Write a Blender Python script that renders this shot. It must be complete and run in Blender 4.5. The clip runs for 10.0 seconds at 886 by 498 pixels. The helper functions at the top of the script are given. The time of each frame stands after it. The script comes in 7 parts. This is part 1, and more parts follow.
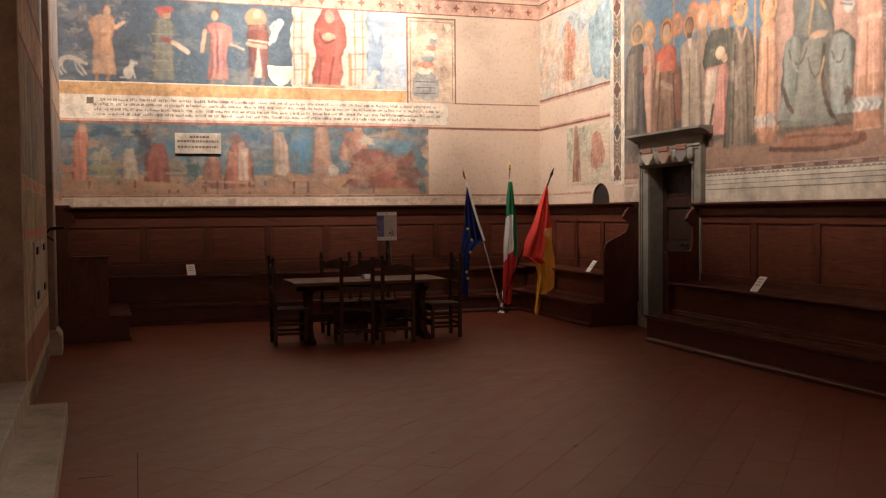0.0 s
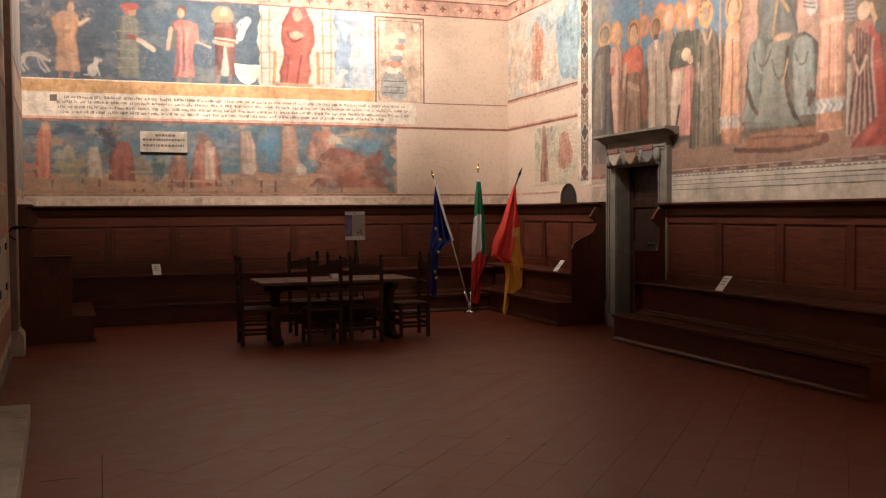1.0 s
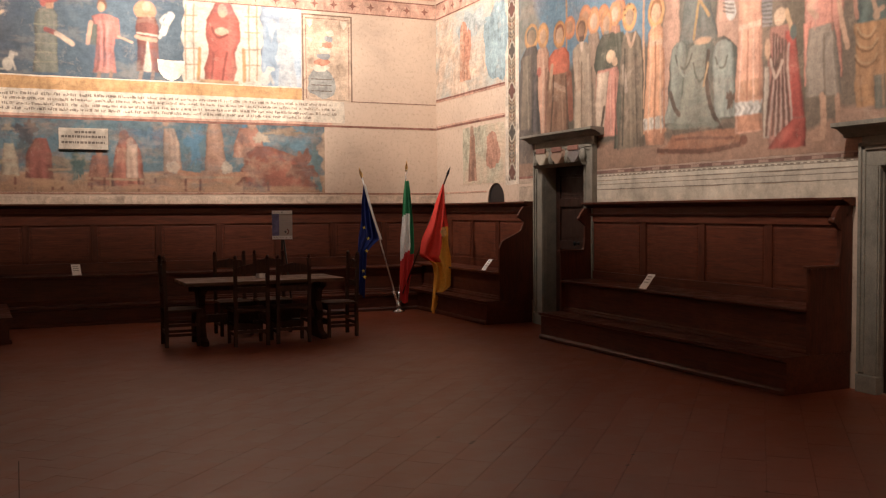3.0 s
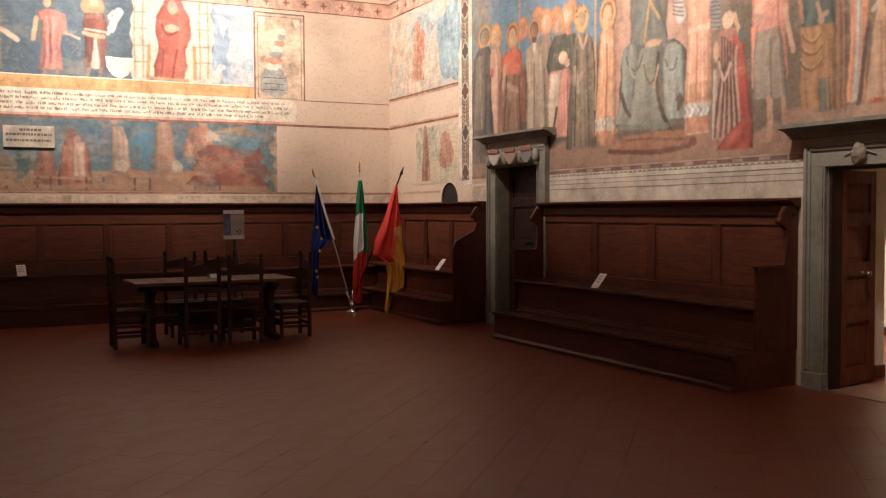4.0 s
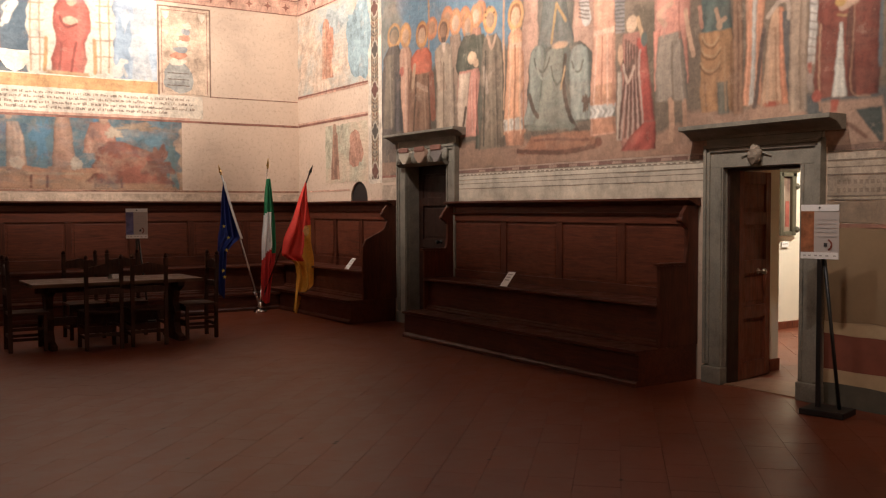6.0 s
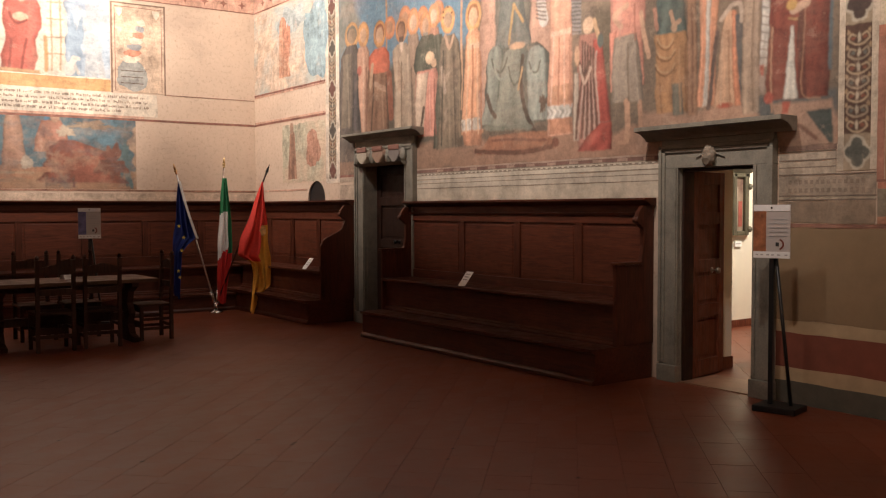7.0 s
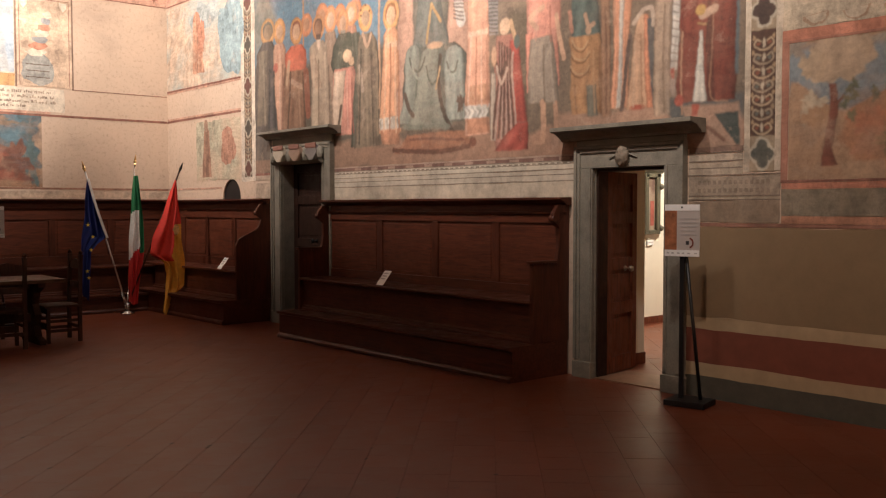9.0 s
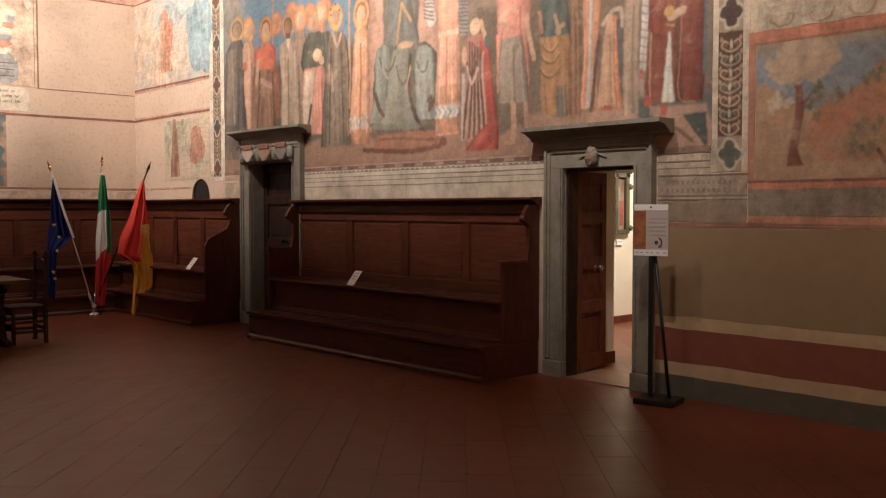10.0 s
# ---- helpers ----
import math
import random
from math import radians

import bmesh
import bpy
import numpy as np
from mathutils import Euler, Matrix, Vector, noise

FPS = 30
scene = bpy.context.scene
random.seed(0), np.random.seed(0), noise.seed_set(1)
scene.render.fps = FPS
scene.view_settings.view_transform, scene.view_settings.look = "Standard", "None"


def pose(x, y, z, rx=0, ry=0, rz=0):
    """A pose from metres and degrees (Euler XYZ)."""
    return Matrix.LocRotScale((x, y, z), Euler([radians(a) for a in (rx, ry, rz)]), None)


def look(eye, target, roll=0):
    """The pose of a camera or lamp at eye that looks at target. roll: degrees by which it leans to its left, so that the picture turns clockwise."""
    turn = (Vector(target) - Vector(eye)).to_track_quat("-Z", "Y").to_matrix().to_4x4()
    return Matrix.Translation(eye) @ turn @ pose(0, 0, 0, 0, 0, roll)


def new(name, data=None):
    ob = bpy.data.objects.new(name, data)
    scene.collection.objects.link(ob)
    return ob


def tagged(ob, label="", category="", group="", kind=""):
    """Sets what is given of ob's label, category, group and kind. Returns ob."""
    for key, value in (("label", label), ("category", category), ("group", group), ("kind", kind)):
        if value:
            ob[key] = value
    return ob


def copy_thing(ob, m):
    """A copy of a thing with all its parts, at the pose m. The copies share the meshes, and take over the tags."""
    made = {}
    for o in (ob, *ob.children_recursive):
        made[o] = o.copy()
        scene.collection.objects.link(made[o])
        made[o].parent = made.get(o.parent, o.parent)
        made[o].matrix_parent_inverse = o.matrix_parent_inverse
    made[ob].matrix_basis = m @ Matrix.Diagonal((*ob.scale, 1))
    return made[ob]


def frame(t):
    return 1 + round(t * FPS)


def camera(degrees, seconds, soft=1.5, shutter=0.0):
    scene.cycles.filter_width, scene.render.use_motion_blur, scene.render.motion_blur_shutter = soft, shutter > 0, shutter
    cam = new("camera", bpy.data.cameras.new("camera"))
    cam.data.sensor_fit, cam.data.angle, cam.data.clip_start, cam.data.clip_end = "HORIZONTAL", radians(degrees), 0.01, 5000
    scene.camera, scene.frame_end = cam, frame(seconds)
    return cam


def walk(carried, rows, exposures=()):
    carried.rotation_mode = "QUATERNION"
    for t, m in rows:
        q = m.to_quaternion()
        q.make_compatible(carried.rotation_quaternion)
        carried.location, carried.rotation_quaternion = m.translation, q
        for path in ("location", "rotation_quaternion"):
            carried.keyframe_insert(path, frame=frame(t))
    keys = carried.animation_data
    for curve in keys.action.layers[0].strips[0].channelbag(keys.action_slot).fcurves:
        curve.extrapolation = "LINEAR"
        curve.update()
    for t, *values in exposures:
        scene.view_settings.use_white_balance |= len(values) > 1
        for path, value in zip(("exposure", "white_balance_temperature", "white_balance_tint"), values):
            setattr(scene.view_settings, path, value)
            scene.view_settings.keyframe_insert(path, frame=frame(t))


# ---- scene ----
# The camera turns on a stand at eye height near the long west wall.
cam = camera(51.2, 10.0, 1.2)
EYE = (0.0, 0.0, 1.65)
TURN = [  # seconds, yaw, pitch, roll
    (0.0, -18.42, -2.20, 0.53), (0.5, -19.31, -2.21, 0.50), (1.0, -20.38, -2.24, 0.44),
    (1.5, -21.38, -2.25, 0.46), (2.0, -22.69, -2.29, 0.41), (3.5, -26.07, -2.33, 0.34),
    (4.0, -27.69, -2.35, 0.29), (4.5, -29.16, -2.38, 0.29), (5.0, -30.70, -2.39, 0.26), (5.5, -31.98, -2.42, 0.22),
    (7.0, -35.86, -2.46, 0.15), (7.5, -37.11, -2.48, 0.13), (8.0, -38.52, -2.50, 0.09), (8.5, -39.74, -2.51, 0.08),
    (9.0, -40.93, -2.53, 0.04), (9.5, -41.89, -2.53, 0.03), (10.0, -42.75, -2.54, 0.04),
]
walk(cam, [(t, pose(*EYE, 90 + p, r, y)) for t, y, p, r in TURN])


# ---- world and lamps ----
world = bpy.data.worlds.new("world")
world.use_nodes = True
world.node_tree.nodes["Background"].inputs[0].default_value = (0.02, 0.018, 0.016, 1)
world.node_tree.nodes["Background"].inputs[1].default_value = 0.3
scene.world = world
scene.view_settings.exposure = 0.0


def spot(name, eye, target, watts, degrees, blend, colour, size=0.16):
    lamp = bpy.data.lights.new(name, "SPOT")
    lamp.energy, lamp.spot_size, lamp.spot_blend = watts, radians(degrees), blend
    lamp.color, lamp.shadow_soft_size = colour, size
    ob = new(name, lamp)
    ob.matrix_world = look(eye, target)
    return ob


WARM = (1.0, 0.87, 0.79)
# Halogen spots high under the ceiling, aimed at the painted walls.
for x, watts, degrees, z in ((0.2, 1600, 62, 4.7), (3.0, 2450, 66, 4.8), (5.6, 460, 84, 3.8)):
    spot("unseen_wall_spot", (x, 11.6, 6.9), (x + 0.1, 15.4, z), watts, degrees, 0.8, WARM)
for y, watts, degrees, z in ((13.8, 1550, 67, 4.1), (10.9, 1100, 62, 4.5), (8.4, 1750, 65, 4.75), (5.9, 1150, 70, 4.6), (3.3, 720, 74, 4.3)):
    spot("unseen_wall_spot", (3.1, y - 0.5, 6.9), (6.95, y, z), watts, degrees, 0.8, WARM)
# Added fill spots, out of view: the side wall bounces their light onto bench and floor.
for y in (4.0, 0.6):
    spot("unseen_wall_spot", (2.6, y, 6.9), (-0.9, y + 0.3, 3.6), 380, 66, 0.8, WARM)
# Unseen spot for the brighter far strip of the side wall.
spot("unseen_wall_spot", (2.2, 12.2, 6.9), (-0.9, 13.2, 4.5), 680, 58, 0.8, WARM)
# Added fill spot, unseen: bounce from the wall behind the camera.
spot("unseen_wall_spot", (3.2, 0.6, 6.9), (3.2, -3.0, 4.2), 1900, 80, 0.8, WARM)
# Spot of the lit room behind the open door, aimed at its picture wall.
spot("room_spot", (10.5, 6.2, 3.2), (10.9, 8.0, 1.4), 420, 125, 0.12, (1.0, 0.90, 0.76))

# ---- materials ----


def shader(name, rough=0.8):
    m = bpy.data.materials.new(name)
    m.use_nodes = True
    n, l = m.node_tree.nodes, m.node_tree.links
    b = n["Principled BSDF"]
    b.inputs["Roughness"].default_value = rough
    co = n.new("ShaderNodeTexCoord").outputs["Object"]
    return m, n, l, b, co


def mapped(n, l, co, scale, turn=(0, 0, 0)):
    mp = n.new("ShaderNodeMapping")
    mp.inputs["Scale"].default_value = scale
    mp.inputs["Rotation"].default_value = turn
    l.new(co, mp.inputs[0])
    return mp.outputs[0]


def noisy(n, l, co, scale, detail=5, rough=0.6, distort=0.0):
    t = n.new("ShaderNodeTexNoise")
    t.inputs["Scale"].default_value, t.inputs["Detail"].default_value = scale, detail
    t.inputs["Roughness"].default_value, t.inputs["Distortion"].default_value = rough, distort
    l.new(co, t.inputs["Vector"])
    return t.outputs["Fac"]


def ramp(n, l, fac, stops):
    r = n.new("ShaderNodeValToRGB")
    while len(r.color_ramp.elements) < len(stops):
        r.color_ramp.elements.new(0.5)
    for e, (at, c) in zip(r.color_ramp.elements, stops):
        e.position, e.color = at, (*c, 1) if len(c) == 3 else c
    l.new(fac, r.inputs[0])
    return r.outputs[0]


def blend(n, l, fac, a, b, mode="MIX"):
    x = n.new("ShaderNodeMix")
    x.data_type, x.blend_type = "RGBA", mode
    for socket, value in ((x.inputs[0], fac), (x.inputs[6], a), (x.inputs[7], b)):
        if isinstance(value, (int, float)):
            socket.default_value = value
        elif isinstance(value, tuple):
            socket.default_value = (*value, 1)
        else:
            l.new(value, socket)
    return x.outputs[2]


def relief(n, l, b, height, strength, distance=0.01):
    bump = n.new("ShaderNodeBump")
    bump.inputs["Strength"].default_value, bump.inputs["Distance"].default_value = strength, distance
    l.new(height, bump.inputs["Height"])
    l.new(bump.outputs[0], b.inputs["Normal"])


PLASTER = (0.60, 0.45, 0.33)
painted = {}


def fresco(colour, folds=0.0, worn=0.5, second=None):
    """Old lime paint on plaster: mottled, streaked along folds, worn down to the plaster in patches."""
    key = (colour, folds, worn, second)
    if key in painted:
        return painted[key]
    m, n, l, b, co = shader("fresco_paint", 0.88)
    colour = tuple(c * 0.86 + p * 0.10 for c, p in zip(colour, PLASTER))
    dark = tuple(c * 0.62 for c in colour)
    light = tuple(min(0.9, c * 1.25 + 0.03) for c in colour)
    big = noisy(n, l, co, 2.3, 7, 0.65)
    c = ramp(n, l, big, [(0.3, dark), (0.5, colour), (0.72, light)])
    daub = noisy(n, l, mapped(n, l, co, (1, 1, 0.7)), 8.5, 7, 0.7, 0.5)
    c = blend(n, l, min(0.8, 0.05 + 2.0 * worn), c, blend(n, l, 1.0, c, ramp(n, l, daub, [(0.32, (0.52, 0.50, 0.50)), (0.5, (0.96, 0.96, 0.96)), (0.68, (1.38, 1.33, 1.28))]), "MULTIPLY"))
    if second:
        c = blend(n, l, ramp(n, l, noisy(n, l, co, 1.1, 4, 0.6, 0.6), [(0.42, (0, 0, 0)), (0.6, (1, 1, 1))]), c, second)
    if folds:
        streak = noisy(n, l, mapped(n, l, co, (13, 13, 0.7)), 1.0, 3, 0.55, 0.4)
        c = blend(n, l, folds, c, blend(n, l, 1.0, c, ramp(n, l, streak, [(0.36, (0.3, 0.28, 0.28)), (0.5, (0.95, 0.95, 0.95)), (0.64, (1.7, 1.62, 1.5))]), "MULTIPLY"))
    brush = noisy(n, l, mapped(n, l, co, (3, 3, 14)), 2.0, 5, 0.7)
    c = blend(n, l, 0.15 + 0.6 * worn, c, blend(n, l, 1.0, c, ramp(n, l, brush, [(0.3, (0.62, 0.62, 0.62)), (0.7, (1.3, 1.28, 1.25))]), "MULTIPLY"))
    bare = ramp(n, l, noisy(n, l, co, 3.1, 12, 0.75, 0.3), [(0.60 - 0.12 * worn, (0, 0, 0)), (0.80 - 0.12 * worn, (worn, worn, worn))])
    c = blend(n, l, bare, c, PLASTER)
    specks = ramp(n, l, noisy(n, l, co, 38, 6, 0.8), [(0.36, (0.45, 0.42, 0.40)), (0.50, (1, 1, 1))])
    c = blend(n, l, 0.18 + 0.45 * worn, c, blend(n, l, 1.0, c, specks, "MULTIPLY"))
    l.new(c, b.inputs["Base Color"])
    relief(n, l, b, noisy(n, l, co, 14, 8, 0.7), 0.25, 0.012)
    painted[key] = m
    return m


def plaster(colour, stain, name="lime_plaster"):
    m, n, l, b, co = shader(name, 0.9)
    c = ramp(n, l, noisy(n, l, co, 0.9, 9, 0.7, 0.4), [(0.28, stain), (0.5, colour), (0.75, tuple(min(0.9, x * 1.12) for x in colour))])
    cracks = ramp(n, l, noisy(n, l, co, 17, 9, 0.75), [(0.32, (0.62, 0.58, 0.55)), (0.48, (1, 1, 1))])
    c = blend(n, l, 0.7, c, blend(n, l, 1.0, c, cracks, "MULTIPLY"))
    l.new(c, b.inputs["Base Color"])
    relief(n, l, b, noisy(n, l, co, 9, 9, 0.7), 0.35, 0.015)
    return m


def timber(name, colour, grain=(1.2, 14, 14), rough=0.38, worn=(0.17, 0.048, 0.022)):
    m, n, l, b, co = shader(name, rough)
    info = n.new("ShaderNodeObjectInfo").outputs["Random"]
    shift = n.new("ShaderNodeVectorMath")
    shift.operation = "ADD"
    l.new(co, shift.inputs[0])
    l.new(info, shift.inputs[1])
    co = shift.outputs[0]
    g = noisy(n, l, mapped(n, l, co, grain), 2.2, 8, 0.65, 1.2)
    c = ramp(n, l, g, [(0.3, tuple(x * 0.45 for x in colour)), (0.55, colour), (0.8, tuple(x * 1.5 for x in colour))])
    c = blend(n, l, ramp(n, l, noisy(n, l, co, 1.7, 8, 0.7), [(0.52, (0, 0, 0)), (0.78, (0.5, 0.5, 0.5))]), c, worn)
    l.new(c, b.inputs["Base Color"])
    l.new(ramp(n, l, noisy(n, l, co, 6, 6), [(0.3, (rough * 0.8,) * 3), (0.7, (min(1, rough * 1.45),) * 3)]), b.inputs["Roughness"])
    b.inputs["Specular IOR Level"].default_value = 0.32
    relief(n, l, b, g, 0.18, 0.004)
    return m


def stone(name, colour, rough=0.75):
    m, n, l, b, co = shader(name, rough)
    c = ramp(n, l, noisy(n, l, co, 3.4, 9, 0.7), [(0.3, tuple(x * 0.6 for x in colour)), (0.5, colour), (0.74, tuple(min(0.9, x * 1.3) for x in colour))])
    c = blend(n, l, 0.5, c, blend(n, l, 1.0, c, ramp(n, l, noisy(n, l, co, 60, 5, 0.8), [(0.35, (0.6, 0.6, 0.6)), (0.6, (1.1, 1.1, 1.1))]), "MULTIPLY"))
    l.new(c, b.inputs["Base Color"])
    relief(n, l, b, noisy(n, l, co, 28, 8, 0.7), 0.3, 0.006)
    return m


def simple(name, colour, rough=0.6, metal=0.0, spread=0.12, scale=25):
    m, n, l, b, co = shader(name, rough)
    c = ramp(n, l, noisy(n, l, co, scale, 5, 0.65), [(0.3, tuple(x * (1 - spread) for x in colour)), (0.7, tuple(min(1, x * (1 + spread)) for x in colour))])
    l.new(c, b.inputs["Base Color"])
    b.inputs["Metallic"].default_value = metal
    return m


def terracotta():
    m, n, l, b, co = shader("waxed_terracotta", 0.45)
    info = n.new("ShaderNodeObjectInfo").outputs["Random"]
    isle = n.new("ShaderNodeNewGeometry").outputs["Random Per Island"]
    add = n.new("ShaderNodeMath")
    add.operation = "FRACT"
    both = n.new("ShaderNodeMath")
    l.new(info, both.inputs[0])
    l.new(isle, both.inputs[1])
    l.new(both.outputs[0], add.inputs[0])
    tone = ramp(n, l, add.outputs[0], [(0.0, (0.174, 0.043, 0.0185)), (0.5, (0.178, 0.0445, 0.019)), (1.0, (0.184, 0.0465, 0.020))])
    wear = ramp(n, l, noisy(n, l, co, 0.8, 8, 0.7), [(0.3, (0.75, 0.72, 0.7)), (0.7, (1.2, 1.2, 1.2))])
    c = blend(n, l, 1.0, tone, wear, "MULTIPLY")
    spots = ramp(n, l, noisy(n, l, co, 11, 10, 0.8), [(0.30, (0.4, 0.38, 0.36)), (0.44, (1, 1, 1))])
    c = blend(n, l, 0.8, c, blend(n, l, 1.0, c, spots, "MULTIPLY"))
    l.new(c, b.inputs["Base Color"])
    l.new(ramp(n, l, noisy(n, l, co, 1.6, 8, 0.7), [(0.3, (0.34, 0.34, 0.34)), (0.7, (0.50, 0.50, 0.50))]), b.inputs["Roughness"])
    relief(n, l, b, noisy(n, l, co, 7, 8, 0.65), 0.12, 0.01)
    return m


M_WALL = plaster((0.58, 0.44, 0.33), (0.44, 0.33, 0.25))
M_CREAM = simple("cream_paint", (0.80, 0.74, 0.62), 0.85, spread=0.03, scale=4)
M_WOOD = timber("walnut", (0.080, 0.0215, 0.0105))
M_WOOD_V = timber("walnut_upright", (0.080, 0.0215, 0.0105), (14, 14, 1.2))
M_PANEL = timber("walnut_panel", (0.112, 0.031, 0.0150), rough=0.44)
M_OLD = timber("old_dark_wood", (0.052, 0.021, 0.012), (10, 10, 1.4), 0.60, (0.09, 0.035, 0.02))
M_TOP = timber("table_board", (0.11, 0.050, 0.029), (1.1, 12, 12), 0.42, (0.21, 0.12, 0.075))
M_DOOR = timber("brown_door_wood", (0.165, 0.041, 0.0175), (12, 12, 1.1), 0.62)
M_SERENA = stone("grey_sandstone", (0.215, 0.195, 0.155))
M_SLAB = stone("worn_step_stone", (0.42, 0.38, 0.31), 0.6)
M_SILL = stone("worn_threshold", (0.27, 0.14, 0.085), 0.5)
M_TILE = terracotta()
M_JOINT = simple("joint_mortar", (0.150, 0.039, 0.0172), 0.85)
M_CEIL = timber("ceiling_wood", (0.16, 0.10, 0.06))
M_STEEL = simple("polished_steel", (0.75, 0.73, 0.70), 0.22, 1.0)
M_BRASS = simple("brass", (0.75, 0.52, 0.22), 0.28, 1.0)
M_BRONZE = simple("worn_bronze", (0.30, 0.25, 0.19), 0.35, 1.0)
M_IRON = simple("black_iron", (0.012, 0.012, 0.012), 0.5, 0.6)
M_BLACK = simple("black_lacquer", (0.012, 0.012, 0.013), 0.4)
M_WHITE = simple("white_board", (0.88, 0.87, 0.85), 0.5, spread=0.03)
M_INK = simple("dark_ink", (0.05, 0.045, 0.045), 0.7)
M_POLE = simple("white_enamel_pole", (0.72, 0.70, 0.66), 0.35, spread=0.03)
M_FRAMEWOOD = timber("dark_door_frame", (0.026, 0.010, 0.0055), (12, 12, 1.2), 0.5)
M_GREY = simple("grey_print", (0.45, 0.43, 0.42), 0.7)

# ---- builders ----
FAR_X, FAR_Y = 6.95, 15.294          # the corner of the far wall and the long east wall
FAR = Matrix.Translation((FAR_X, FAR_Y, 0)) @ pose(0, 0, 0, 0, 0, -1.76) @ Matrix.Translation((-FAR_X, -FAR_Y, 0))
WEST = Matrix.Translation((-0.88, 8.85, 0)) @ pose(0, 0, 0, 0, 0, 2.24) @ Matrix.Translation((0.88, -8.85, 0))


def part(name, bm, material, parent=None, label="", at=None):
    me = bpy.data.meshes.new(name)
    bm.to_mesh(me)
    bm.free()
    for m in material if isinstance(material, (list, tuple)) else [material]:
        me.materials.append(m)
    ob = new(name, me)
    ob.parent = parent
    if at is not None:
        ob.matrix_basis = at
    if label:
        tagged(ob, label)
    return ob


def thing(name, label, category, at=None, group="", kind=""):
    ob = new(name)
    if at is not None:
        ob.matrix_basis = at
    return tagged(ob, label, category, group, kind)


def box(x0, x1, y0, y1, z0, z1, soft=0.0, bm=None):
    bm = bm or bmesh.new()
    v = [bm.verts.new((x, y, z)) for x in (x0, x1) for y in (y0, y1) for z in (z0, z1)]
    faces = [bm.faces.new([v[i] for i in q]) for q in ((0, 1, 3, 2), (4, 6, 7, 5), (0, 4, 5, 1), (2, 3, 7, 6), (0, 2, 6, 4), (1, 5, 7, 3))]
    if soft:
        edges = {e for f in faces for e in f.edges}
        bmesh.ops.bevel(bm, geom=list(edges), offset=soft, segments=2, affect="EDGES", profile=0.6)
    return bm


def prism(points, axis, a0, a1, bm=None, soft=0.0):
    """A profile drawn out along an axis; the points are the two other coordinates, in x, y, z order."""
    bm = bm or bmesh.new()

    def at(p, a):
        q = list(p)
        q.insert(axis, a)
        return q
    r0, r1 = [[bm.verts.new(at(p, a)) for p in points] for a in (a0, a1)]
    k = len(points)
    faces = [bm.faces.new(r0), bm.faces.new(r1[::-1])]
    for i in range(k):
        faces.append(bm.faces.new((r0[i], r1[i], r1[(i + 1) % k], r0[(i + 1) % k])))
    bmesh.ops.recalc_face_normals(bm, faces=faces)
    if soft:
        bmesh.ops.bevel(bm, geom=list({e for f in faces[:2] for e in f.edges}), offset=soft, segments=2, affect="EDGES")
    return bm


def lathe(profile, sides=20, centre=(0, 0), bm=None):
    """Turned shape: (radius, z) from the bottom up."""
    bm = bm or bmesh.new()
    rings = [[bm.verts.new((centre[0] + r * math.cos(2 * math.pi * i / sides), centre[1] + r * math.sin(2 * math.pi * i / sides), z)) for i in range(sides)] for r, z in profile]
    for a, b in zip(rings, rings[1:]):
        for i in range(sides):
            bm.faces.new((a[i], a[(i + 1) % sides], b[(i + 1) % sides], b[i])).smooth = True
    bm.faces.new(rings[0][::-1])
    bm.faces.new(rings[-1])
    return bm


def rod(p, q, r, sides=12, r2=None, bm=None):
    p, q = Vector(p), Vector(q)
    bm = bm or bmesh.new()
    turn = (q - p).to_track_quat("Z", "Y").to_matrix().to_4x4()
    made = bmesh.ops.create_cone(bm, cap_ends=True, segments=sides, radius1=r, radius2=r if r2 is None else r2, depth=(q - p).length,
                                 matrix=Matrix.Translation((p + q) / 2) @ turn)
    for f in {f for v in made["verts"] for f in v.link_faces}:
        f.smooth = len(f.verts) == 4
    return bm


def structure(ob, label, category):
    return tagged(ob, label, category, kind="structure")


# ---- floor ----
PITCH, TILT = 0.2829, 46.3   # side of a floor tile, and the way its rows run
part_floor = part("floor", box(-3.0, 13.0, -3.0, 16.5, -0.20, -0.004), M_JOINT)
structure(part_floor, "waxed reddish terracotta tile floor laid on the diagonal", "floor")

# ---- walls ----
TALL = 7.6
DOOR1 = (10.44, 11.49, 2.29)   # opening in the east wall: y0, y1, height
DOOR2 = (4.95, 5.775, 2.03)
NICHE = (12.74, 13.30, 1.20, 1.96)
THICK = 1.08

bm = bmesh.new()
E0, E1 = FAR_X, FAR_X + THICK
for y0, y1, z0, z1 in ((-3.0, DOOR2[0], 0, TALL), (DOOR2[0], DOOR2[1], DOOR2[2], TALL), (DOOR2[1], DOOR1[0], 0, TALL), (DOOR1[0], DOOR1[1], DOOR1[2], TALL),
                       (DOOR1[1], NICHE[0], 0, TALL), (NICHE[0], NICHE[1], 0, NICHE[2]), (NICHE[1], 16.5, 0, TALL)):
    box(E0, E1 if y1 != DOOR2[0] and y0 not in (DOOR2[0], DOOR2[1]) else E0 + 0.16, y0, y1, z0, z1, bm=bm)
# behind the frame the second doorway widens
box(E0 + 0.16, E1, -3.0, DOOR2[0] - 0.1, 0, TALL, bm=bm)
box(E0 + 0.16, E1, DOOR2[1] + 0.24, DOOR1[0], 0, TALL, bm=bm)
box(E0 + 0.16, E1, DOOR2[0] - 0.1, DOOR2[1] + 0.24, DOOR2[2] + 0.08, TALL, bm=bm)
